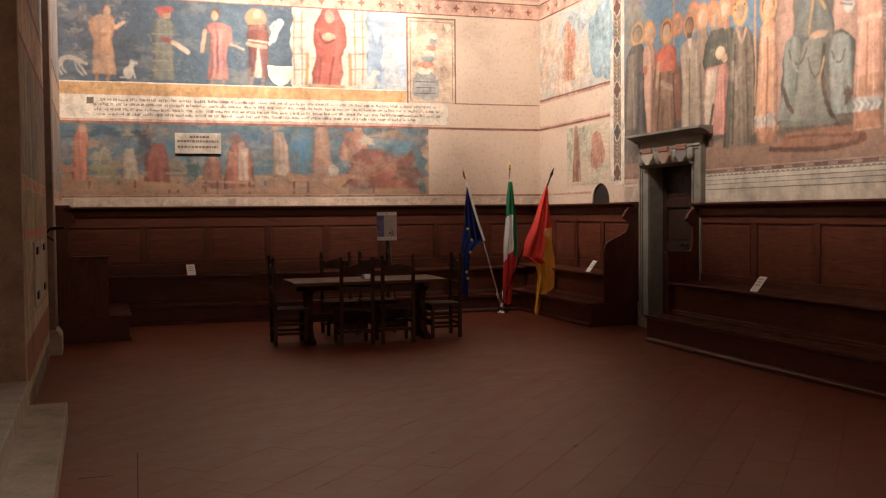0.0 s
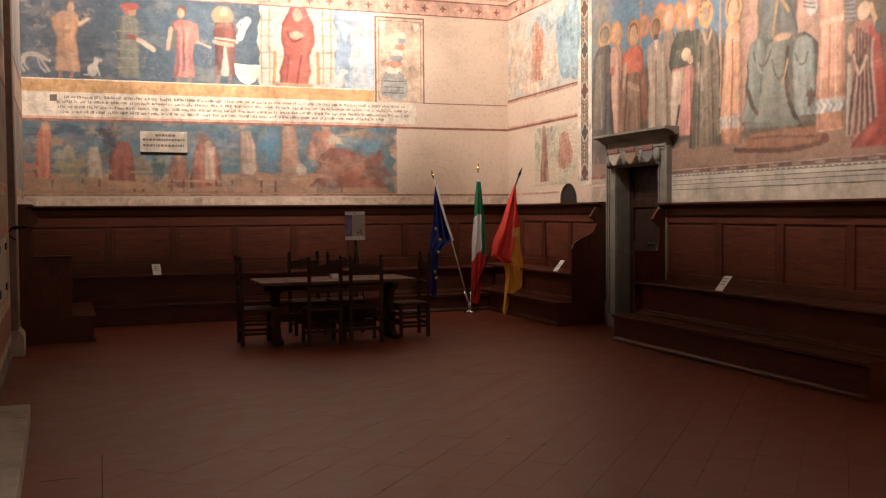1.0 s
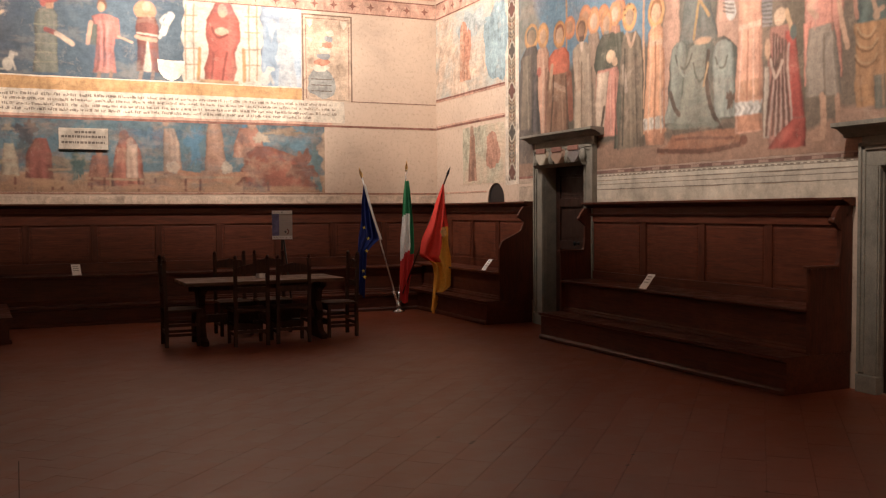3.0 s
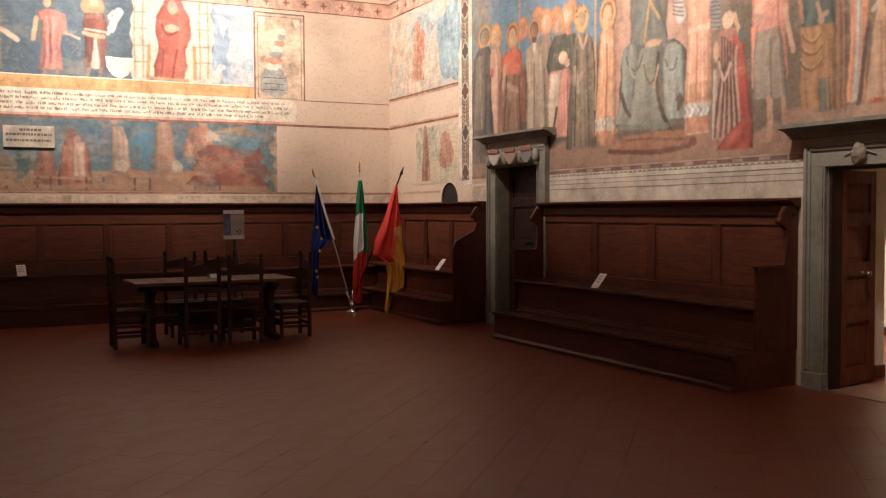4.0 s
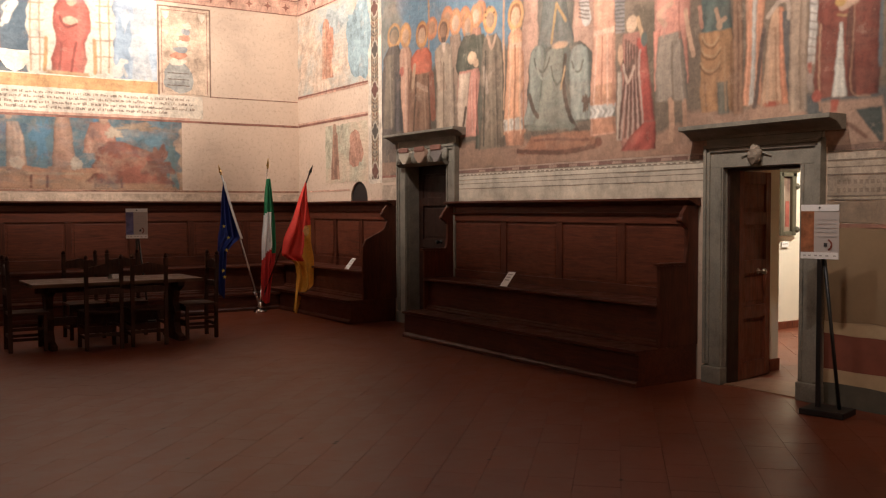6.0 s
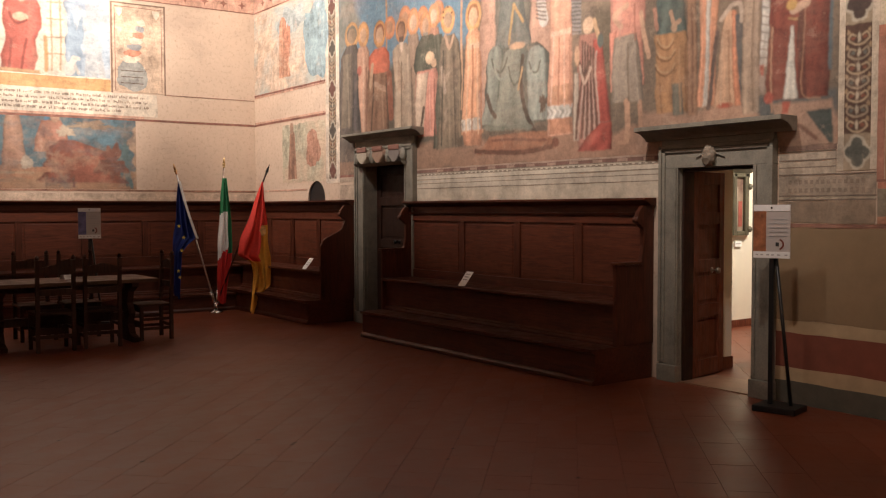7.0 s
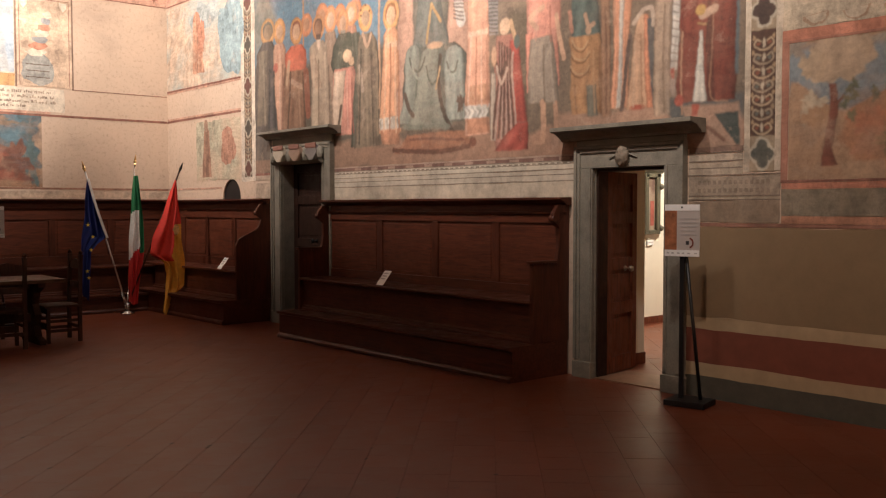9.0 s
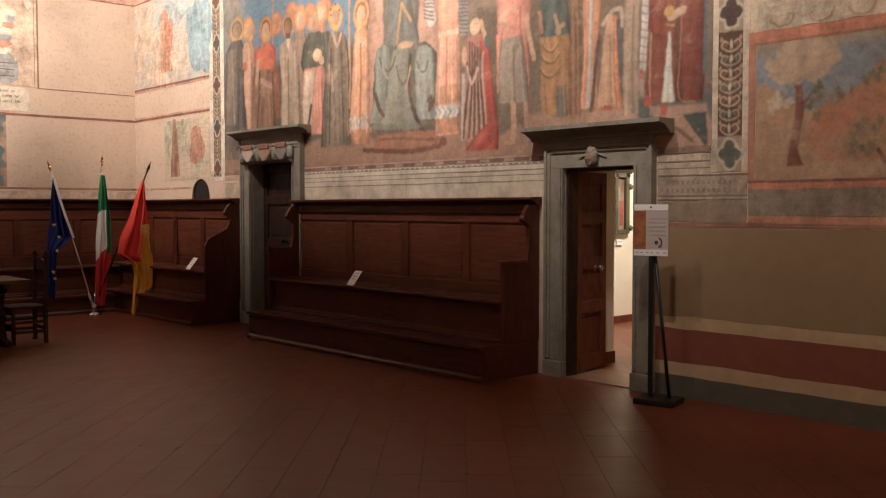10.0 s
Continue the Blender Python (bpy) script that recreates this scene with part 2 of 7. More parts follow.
# the head of the small niche is an arch
arch = [(NICHE[0], TALL), (NICHE[0], 1.83)]
for i in range(0, 13):
    a = math.pi * (1 - i / 12)
    arch.append(((NICHE[0] + NICHE[1]) / 2 + 0.28 * math.cos(a), 1.83 + 0.27 * math.sin(a)))
arch += [(NICHE[1], TALL)]
prism(arch, 0, E0, E1, bm)
wall_east = structure(part("wall_east", bm, M_WALL), "tall plastered wall with old frescoes and two stone doorways", "wall")
# black plate close behind the opening stands in for the niche's deep shade
structure(part("niche_shade_plate", box(E0 + 0.025, E0 + 0.06, NICHE[0] - 0.05, NICHE[1] + 0.05, 1.1, 2.2), M_BLACK), "dark back of a small arched niche", "niche")
structure(part("wall_north", box(-2.6, FAR_X + 1.2, FAR_Y, FAR_Y + 0.4, 0, TALL), M_WALL, at=FAR), "end wall of pinkish plaster covered in frescoes", "wall")
bm = bmesh.new()
W0, W1 = -1.55, -0.88
for y0, y1, z0, z1 in ((-4, 5.2, 0, TALL), (5.2, 8.02, 5.4, TALL), (8.02, 16.4, 0, TALL)):
    box(W0, W1, y0, y1, z0, z1, bm=bm)
box(W1, W1 + 0.065, 12.34, 16.4, 0, TALL, bm=bm)
structure(part("wall_west", bm, M_WALL, at=WEST), "plastered side wall with faded painted decoration", "wall")
structure(part("door_recess", box(W0 - 0.12, W0, 5.1, 8.1, 0.0, 5.5), M_OLD, at=WEST), "dark wooden door at the back of a deep recess", "door")
structure(part("wall_south", box(-1.5, 8.2, -3.4, -3.0, 0, TALL), M_WALL), "plain plastered wall", "wall")
structure(part("ceiling", box(-3, 8.6, -3.4, 16.6, TALL, TALL + 0.2), M_CEIL), "high dark timber ceiling", "ceiling")

# the lit room behind the open door
bm = box(E1, 13.0, 8.02, 8.3, 0, 3.3)
structure(part("wall_far_room", bm, M_CREAM), "cream painted wall of the next room", "wall")
bm = box(12.6, 12.9, 2.2, 8.02, 0, 3.3)
box(E1, 12.6, 2.0, 2.2, 0, 3.3, bm=bm)
structure(part("wall_side_room", bm, M_CREAM), "cream painted walls of the next room", "wall")
structure(part("ceiling_side_room", box(E1, 12.9, 2.0, 8.3, 3.3, 3.4), M_CREAM), "plain cream ceiling of the next room", "ceiling")
# cream lining of the door reveal, with a brown skirting
structure(part("door_reveal", box(7.12, E1 + 0.004, DOOR2[1] + 0.225, DOOR2[1] + 0.25, 0.0, DOOR2[2] + 0.07), M_CREAM), "cream painted reveal of the doorway", "wall")
bm = box(E1, 12.6, 7.995, 8.02, 0, 0.10, 0.004)
structure(part("baseboard", bm, M_DOOR), "brown wooden skirting board", "baseboard")
structure(part("baseboard", box(7.3, E1 + 0.01, DOOR2[1] + 0.205, DOOR2[1] + 0.224, 0, 0.12, 0.004), M_DOOR), "brown wooden skirting board", "baseboard")

# gilt-framed picture in the next room
pic = thing("framed_picture", "dark old painting in a carved gilt and grey frame", "picture")
part("canvas", box(10.720, 10.900, 7.975, 7.99, 1.34, 2.08), fresco((0.10, 0.04, 0.03), 0.3, 0.1, (0.30, 0.22, 0.16)), pic)
part("robe_patch", box(10.800, 10.880, 7.971, 7.976, 1.40, 1.75), fresco((0.34, 0.05, 0.035), 0.3, 0.1), pic)
part("pale_patch", box(10.740, 10.790, 7.971, 7.976, 1.42, 1.95), fresco((0.34, 0.28, 0.23), 0.3, 0.1), pic)
M_FRAME = stone("worn_gilt_frame", (0.085, 0.075, 0.048), 0.5)
for x0, x1, z0, z1 in ((10.650, 10.720, 1.28, 2.14), (10.900, 10.985, 1.28, 2.14), (10.720, 10.900, 1.28, 1.34), (10.630, 11.000, 2.08, 2.14)):
    part("frame_bar", box(x0, x1, 7.93, 8.0, z0, z1, 0.012), M_FRAME, pic)
part("crown_bar", prism([(7.88, 2.20), (7.995, 2.20), (7.995, 2.14), (7.94, 2.14)], 0, 10.600, 11.040), M_FRAME, pic)
for z in (1.36, 1.95):
    bm = bmesh.new()
    bmesh.ops.create_icosphere(bm, subdivisions=2, radius=0.045, matrix=Matrix.Translation((11.000, 7.94, z)))
    part("carved_knob", bm, M_FRAME, pic)
note = thing("wall_label", "small white label on the cream wall", "label")
part("card", box(10.760, 10.900, 7.988, 8.0, 1.12, 1.20, 0.002), M_WHITE, note)
part("text_bar", box(10.780, 10.880, 7.986, 7.9885, 1.16, 1.172), M_GREY, note)

# ---- panelled benches ----


def wave(t):
    return t * t * (3 - 2 * t)


def bench(name, label, at, length, stiles, step_d, step_h, seat_d, seat_h, top, field, ends, flared=False):
    """Wall bench with a foot step. Along local x, out from the wall along local y."""
    b = thing(name, label, "bench", at, "panelled wall benches")
    back = 0.07
    # foot step
    prof = [(0.02, 0), (step_d, 0), (step_d, 0.035), (step_d - 0.012, 0.05), (step_d - 0.03, 0.062), (step_d - 0.03, step_h - 0.045), (step_d + 0.012, step_h - 0.03), (step_d + 0.012, step_h), (0.02, step_h)]
    part("foot_step", prism(prof, 0, -0.0, length, soft=0.003), M_WOOD, b)
    # seat chest
    prof = [(0.02, step_h), (seat_d, step_h), (seat_d, step_h + 0.022), (seat_d - 0.02, step_h + 0.035), (seat_d - 0.02, step_h + 0.05), (seat_d - 0.04, step_h + 0.065), (seat_d - 0.04, seat_h - 0.035), (0.02, seat_h - 0.035)]
    part("seat_chest", prism(prof, 0, 0.04, length - 0.04), M_WOOD, b)
    part("seat", box(0.035, length - 0.035, 0.02, seat_d + 0.03, seat_h - 0.034, seat_h, 0.008), M_WOOD, b, "worn wooden seat board")
    # back: board, rails, stiles, raised panels
    lo, hi = field
    part("back_board", box(0.02, length - 0.02, 0.004, back - 0.028, seat_h, top - 0.05), M_WOOD, b)
    part("bottom_rail", box(0.03, length - 0.03, back - 0.028, back, seat_h + 0.001, lo, 0.004), M_WOOD, b)
    part("top_rail", box(0.03, length - 0.03, back - 0.028, back, hi, top - 0.14, 0.004), M_PANEL, b)
    edges = [0.03] + list(stiles) + [length - 0.03]
    for i, s in enumerate(edges):
        w = 0.05
        part("stile", box(max(0.03, s - w), min(length - 0.03, s + w), back - 0.028, back, lo + 0.001, hi - 0.001, 0.004), M_WOOD_V, b)
    for s0, s1 in zip(edges, edges[1:]):
        x0, x1 = s0 + 0.05, s1 - 0.05
        bm = box(x0 + 0.001, x1 - 0.001, back - 0.027, back - 0.018, lo + 0.002, hi - 0.002)
        box(x0 + 0.035, x1 - 0.035, back - 0.02, back - 0.012, lo + 0.035, hi - 0.035, 0.006, bm=bm)
        part("panel", bm, M_PANEL, b)
    # frieze and cornice
    part("frieze", box(0.02, length - 0.02, back - 0.026, back - 0.006, top - 0.139, top - 0.07), M_PANEL, b)
    prof = [(0.004, top - 0.075), (back + 0.01, top - 0.075), (back + 0.025, top - 0.055), (back + 0.075, top - 0.03), (back + 0.10, top - 0.022), (back + 0.10, top), (0.004, top)]
    part("cornice", prism(prof, 0, -0.03, length + 0.03, soft=0.003), M_WOOD, b)
    prof = [(back - 0.006, top - 0.145), (back + 0.03, top - 0.145), (back + 0.02, top - 0.165), (back, top - 0.175), (back - 0.006, top - 0.175)]
    part("moulding", prism(prof, 0, 0.0, length), M_WOOD, b)
    # end boards with an arm and a scrolled wing
    arm = seat_h + 0.36
    for s in ends:
        x0, x1 = (0, 0.05) if s == 0 else (length - 0.05, length)
        prof = [(0.004, step_h), (seat_d + 0.02, step_h), (seat_d + 0.02, arm)]
        if flared:
            prof += [(seat_d - 0.01 - 0.34 * wave(i / 8), arm + 0.06 + 0.22 * (i / 8)) for i in range(9)]
        else:
            prof += [(0.20, arm), (0.17, arm + 0.05), (0.15, arm + 0.18)]
        prof += [(0.15 + 0.07 * math.sin(math.pi * i / 8) + 0.03 * i / 8, top - 0.30 + 0.20 * i / 8) for i in range(9)]
        prof += [(0.16, top - 0.075), (0.004, top - 0.075)]
        part("end_board", prism(prof, 0, x0, x1, soft=0.004), M_WOOD_V, b)
        if not flared:
            part("arm_cap", box(x0 - 0.02, x1 + 0.02, 0.19, seat_d + 0.045, arm, arm + 0.025, 0.006), M_WOOD, b)
        part("scroll", rod((x0 - 0.008, 0.215, top - 0.21), (x1 + 0.008, 0.215, top - 0.21), 0.035, 14), M_WOOD, b)
    return b


EAST = lambda y: Matrix.Translation((FAR_X, y, 0)) @ pose(0, 0, 0, 0, 0, 90)
bench("wall_bench", "long dark walnut bench with panelled back between two doorways", EAST(6.10), 4.20, (0.98, 1.98, 3.03),
      0.83, 0.34, 0.50, 0.755, 1.755, (0.86, 1.50), (0, 1))
bench("wall_bench", "short dark walnut bench with scrolled end board below the niche", EAST(11.86), 3.42, (0.98, 1.88, 2.72),
      0.80, 0.34, 0.54, 0.755, 1.79, (0.88, 1.50), (0,), True)
NORTH = lambda x: FAR @ Matrix.Translation((x, FAR_Y, 0)) @ pose(0, 0, 0, 0, 0, 180)
bench("wall_bench", "very long dark walnut bench with panelled back along the end wall", NORTH(FAR_X - 0.02), 8.0, [6.95 - x - 0.02 for x in (5.91, 4.97, 4.01, 3.04, 2.08, 1.11, 0.13)],
      0.93, 0.285, 0.57, 0.72, 1.80, (0.88, 1.47), ())
SIDE = lambda y: WEST @ Matrix.Translation((-0.815, y, 0)) @ pose(0, 0, 0, 0, 0, -90)
bench("wall_bench", "dark walnut bench with tall end board against the side wall", SIDE(15.42) , 2.55, (0.9, 1.7),
      0.90, 0.34, 0.60, 0.75, 1.80, (0.88, 1.47), (1,))

# ---- doorways ----


def surround(name, label, y0, y1, h, frame_w, frieze_top, top, over, at_x=FAR_X):
    d = thing(name, label, "doorway", kind="structure")
    out = 0.05
    for side, a, b in (("jamb", y0 - frame_w, y0), ("jamb", y1, y1 + frame_w)):
        inner = y0 if a < y0 else y1
        bm = box(at_x - out, at_x + 0.02, a, b, 0.0, h, 0.004)
        s = 1 if a < y0 else -1
        for k, proud in ((0.0, 0.028), (0.035, 0.016)):
            e = inner - s * (frame_w - k)
            box(at_x - out - proud, at_x - out + 0.002, min(e, e + s * 0.032), max(e, e + s * 0.032), 0.18, h + frame_w - k, 0.004, bm=bm)
        e = inner - s * 0.012
        box(at_x - out - 0.014, at_x - out + 0.002, min(e, e - s * 0.03), max(e, e - s * 0.03), 0.18, h, 0.004, bm=bm)
        box(at_x - out - 0.035, at_x + 0.02, a - 0.012, b + 0.002, 0.0, 0.16, 0.008, bm=bm)
        box(at_x - 0.005, at_x + 0.17, inner - 0.006, inner + 0.006, 0.0, h - 0.003, bm=bm)
        part("jamb", bm, M_SERENA, d)
    bm = box(at_x - out, at_x + 0.02, y0 - frame_w, y1 + frame_w, h + 0.001, h + frame_w, 0.004)
    for k, proud in ((0.0, 0.028), (0.035, 0.016)):
        box(at_x - out - proud, at_x - out + 0.002, y0 - frame_w + k, y1 + frame_w - k, h + frame_w - k - 0.032, h + frame_w - k, 0.004, bm=bm)
    box(at_x - 0.005, at_x + 0.17, y0 + 0.008, y1 - 0.008, h - 0.006, h + 0.002, bm=bm)
    part("lintel", bm, M_SERENA, d)
    part("frieze", box(at_x - out + 0.008, at_x + 0.02, y0 - frame_w + 0.01, y1 + frame_w - 0.01, h + frame_w + 0.001, frieze_top, 0.004), M_SERENA, d)
    f = frieze_top
    prof = [(at_x + 0.02, f), (at_x - out - 0.01, f), (at_x - out - 0.025, f + 0.025), (at_x - out - over * 0.55, f + (top - f) * 0.55), (at_x - out - over, f + (top - f) * 0.7), (at_x - out - over, top), (at_x + 0.02, top)]
    part("cornice", prism(prof, 1, y0 - frame_w - over, y1 + frame_w + over, soft=0.004), M_SERENA, d)
    part("threshold", box(at_x - 0.02, at_x + 0.55, y0, y1, -0.003, 0.012, 0.004), M_SILL, d)
    return d


bm = box(FAR_X + 0.012, FAR_X + 0.155, DOOR2[1] - 0.030, DOOR2[1] - 0.007, 0.012, DOOR2[2] - 0.01, 0.003)
box(FAR_X + 0.012, FAR_X + 0.155, DOOR2[0] + 0.007, DOOR2[0] + 0.03, 0.012, DOOR2[2] - 0.01, 0.003, bm=bm)
box(FAR_X + 0.012, FAR_X + 0.155, DOOR2[0] + 0.03, DOOR2[1] - 0.03, DOOR2[2] - 0.03, DOOR2[2] - 0.005, 0.003, bm=bm)
structure(part("door_frame", bm, M_FRAMEWOOD), "dark wooden frame inside the stone doorway", "door frame")
door_1 = surround("doorway_1", "grey sandstone door surround with three painted shields", DOOR1[0], DOOR1[1], DOOR1[2], 0.24, 2.63, 2.735, 0.16)
door_2 = surround("doorway_2", "grey sandstone door surround with carved mask on the lintel", DOOR2[0], DOOR2[1], DOOR2[2], 0.212, 2.30, 2.425, 0.18)

SHIELD_TONES = ((0.42, 0.36, 0.28), (0.32, 0.21, 0.15), (0.19, 0.165, 0.15))
for k, y in enumerate((11.42, 11.0, 10.58)):
    pts = [(y + 0.15 * math.cos(a) * (1 if math.sin(a) > 0 else 1 - 0.6 * abs(math.sin(a))), 2.40 + 0.125 * math.sin(a)) for a in [2 * math.pi * i / 16 for i in range(16)]]
    sh = part("carved_shield", prism(pts, 0, FAR_X - 0.13, FAR_X - 0.045, soft=0.01), simple("shield_paint", SHIELD_TONES[k], 0.8), door_1, "small carved and painted shield")
    part("shield_chief", box(FAR_X - 0.142, FAR_X - 0.12, y - 0.125, y + 0.125, 2.46, 2.53, 0.01), simple("red_shield_paint", (0.24, 0.115, 0.085), 0.8), sh, "faded red band")
for y in (11.21, 10.79, 11.6, 10.42):
    bm = bmesh.new()
    bmesh.ops.create_icosphere(bm, subdivisions=2, radius=0.065, matrix=Matrix.Translation((FAR_X - 0.08, y, 2.39)) @ Matrix.Diagonal((0.7, 0.9, 1.5, 1)))
    for v in bm.verts:
        v.co += Vector((0, 0.02, 0.02)) * noise.noise(v.co * 21)
    part("carved_leaf", bm, M_SERENA, door_1)
part("shield_ledge", prism([(FAR_X, 2.26), (FAR_X - 0.10, 2.26), (FAR_X - 0.15, 2.30), (FAR_X, 2.30)], 1, 10.38, 11.62), M_SERENA, door_1)
# carved mask on the second lintel
bm = bmesh.new()
bmesh.ops.create_icosphere(bm, subdivisions=3, radius=0.078, matrix=Matrix.Translation((FAR_X - 0.075, 5.40, 2.13)) @ Matrix.Diagonal((0.7, 0.9, 1.25, 1)))
for v in bm.verts:
    v.co += v.normal * 0.018 * noise.noise(v.co * 26)
part("carved_boss", bm, stone("boss_stone", (0.21, 0.165, 0.12)), door_2, "plain carved boss with ribbons")
for s in (-1, 1):
    bm = rod((FAR_X - 0.06, 5.40 + s * 0.07, 2.15), (FAR_X - 0.06, 5.40 + s * 0.16, 2.115), 0.009, 8, 0.004)
    part("ribbon", bm, M_SERENA, door_2)


def door_leaf(name, label, at, width, height, rows, knob_z, knob_x, wood=None, metal=None):
    """Panelled leaf: along local x from the hinge, thickness along y."""
    d = thing(name, label, "door", at)
    t, w = 0.064, 0.10
    wood, metal = wood or M_DOOR, metal or M_BRONZE
    part("core", box(0, width, 0.028, t - 0.028, 0, height), wood, d)
    for x0, x1 in ((0, w), (width - w, width)):
        part("stile", box(x0, x1, 0, t, 0, height, 0.004), wood, d)
    cuts = [0.0] + rows + [height]
    for i in range(len(cuts)):
        z = cuts[i]
        z0, z1 = (0, 0.16) if i == 0 else ((height - 0.12, height) if i == len(cuts) - 1 else (z - 0.06, z + 0.06))
        part("rail", box(w + 0.001, width - w - 0.001, 0.001, t - 0.001, z0, z1, 0.004), wood, d)
    edges = [0.16] + [c for z in rows for c in (z - 0.06, z + 0.06)] + [height - 0.12]
    for z0, z1 in zip(edges[::2], edges[1::2]):
        bm = box(w - 0.002, width - w + 0.002, 0.025, t - 0.025, z0 - 0.002, z1 + 0.002)
        box(w + 0.035, width - w - 0.035, 0.019, t - 0.019, z0 + 0.04, z1 - 0.04, 0.005, bm=bm)
        part("panel", bm, wood, d)
    for s in (-1, 1):
        bm = lathe([(0.028, 0), (0.028, 0.006), (0.010, 0.010), (0.010, 0.045), (0.024, 0.052), (0.031, 0.068), (0.026, 0.084), (0.012, 0.09)], 16)
        k = part("knob", bm, metal, d, "round metal door knob")
        k.matrix_basis = pose(knob_x, t / 2 + s * t / 2, knob_z, -90 * s, 0, 0)
    return d


door_leaf("panelled_door", "brown wooden door standing wide open into the next room", Matrix.Translation((7.12, 5.755, 0.014)) @ pose(0, 0, 0, 0, 0, 11.5), 0.635, 1.99, [0.64, 1.08, 1.54], 1.03, 0.37)
door_leaf("panelled_door", "dark wooden door shut deep inside the stone doorway", Matrix.Translation((7.17, 10.46, 0.014)) @ pose(0, 0, 0, 0, 0, 90), 1.01, 2.26, [0.75, 1.15, 1.75], 1.18, 0.42, M_FRAMEWOOD, M_IRON)

# ---- table and chairs ----


def make_table():
    t = thing("trestle_table", "old dark wooden trestle table with a plank top", "table", Matrix.Translation((2.86, 11.88, 0)))
    for k in range(3):
        y = -0.46 + k * 0.3067
        part("top_plank", box(-1.005, 1.005, y, y + 0.304, 0.757, 0.80, 0.005), M_TOP, t)
    for x in (-0.76, 0.76):
        prof = [(-0.34, 0), (0.34, 0), (0.36, 0.06), (0.20, 0.10), (0.13, 0.22), (0.19, 0.36), (0.10, 0.48), (0.16, 0.62), (0.33, 0.70), (0.33, 0.756),
                (-0.33, 0.756), (-0.33, 0.70), (-0.16, 0.62), (-0.10, 0.48), (-0.19, 0.36), (-0.13, 0.22), (-0.20, 0.10), (-0.36, 0.06)]
        part("trestle_end", prism(prof, 0, x - 0.04, x + 0.04, soft=0.006), M_OLD, t)
    part("stretcher", box(-0.72, 0.72, -0.035, 0.035, 0.26, 0.36, 0.006), M_OLD, t)
    part("apron", box(-0.90, 0.90, -0.03, 0.03, 0.66, 0.756, 0.004), M_OLD, t)
    return t


def make_chair(at):
    """High-backed chair; it faces local +y, the back posts stand at y = 0."""
    c = thing("high_back_chair", "dark wooden chair with tall posts and slatted back", "chair", at, "chairs round the table")
    w, d = 0.20, 0.40
    for x in (-w, w):
        bm = prism([(-0.022, 0), (0.022, 0), (0.022, 0.44), (0.0, 1.06), (-0.044, 1.06), (-0.022, 0.44)], 0, x - 0.022, x + 0.022, soft=0.003)
        box(x - 0.027, x + 0.027, -0.049, 0.005, 1.06, 1.075, 0.004, bm=bm)
        lathe([(0.012, 1.075), (0.022, 1.085), (0.026, 1.10), (0.016, 1.118), (0.006, 1.13)], 10, (x, -0.022), bm)
        part("back_post", bm, M_OLD, c)
        part("front_leg", box(x - 0.021, x + 0.021, d - 0.042, d, 0, 0.43, 0.004), M_OLD, c)
        for z in (0.13, 0.25):
            part("side_stretcher", box(x - 0.012, x + 0.012, 0.022, d - 0.042, z, z + 0.035, 0.003), M_OLD, c)
    part("seat", box(-w - 0.03, w + 0.03, -0.01, d + 0.03, 0.431, 0.462, 0.008), M_OLD, c, "flat dark wooden seat")
    part("seat_rail", box(-w + 0.021, w - 0.021, d - 0.034, d - 0.008, 0.36, 0.43, 0.003), M_OLD, c)
    part("front_stretcher", box(-w + 0.021, w - 0.021, d - 0.034, d - 0.008, 0.16, 0.24, 0.003), M_OLD, c)
    part("rear_stretcher", box(-w + 0.022, w - 0.022, -0.012, 0.012, 0.16, 0.20, 0.003), M_OLD, c)
    crest = [(-w + 0.02, 0.90), (w - 0.02, 0.90), (w - 0.02, 0.985), (0.10, 1.0), (0.0, 1.025), (-0.10, 1.0), (-w + 0.02, 0.985)]
    part("crest_rail", prism(crest, 1, -0.036, -0.014, soft=0.003), M_OLD, c)
    part("lower_rail", box(-w + 0.02, w - 0.02, -0.03, -0.008, 0.66, 0.735, 0.003), M_OLD, c)
    return c


make_table()
first = make_chair(pose(2.625, 11.33, 0, 0, 0, 0))
copy_thing(first, pose(3.165, 11.36, 0, 0, 0, -2))
copy_thing(first, pose(1.655, 11.86, 0, 0, 0, -91))
copy_thing(first, pose(4.10, 11.83, 0, 0, 0, 89))
copy_thing(first, pose(2.665, 12.78, 0, 0, 0, 181))
copy_thing(first, pose(3.22, 12.80, 0, 0, 0, 178))

card = thing("folded_card", "small white folded card standing on the table", "card", Matrix.Translation((2.90, 11.95, 0.80)) @ pose(0, 0, 0, 0, 0, 24))
part("front_leaf", prism([(-0.045, 0), (-0.04, 0), (0.002, 0.12), (-0.002, 0.12)], 0, -0.06, 0.06), M_WHITE, card)
part("rear_leaf", prism([(0.045, 0), (0.04, 0), (-0.0015, 0.118), (0.003, 0.118)], 0, -0.06, 0.06), M_WHITE, card)

# ---- information boards ----


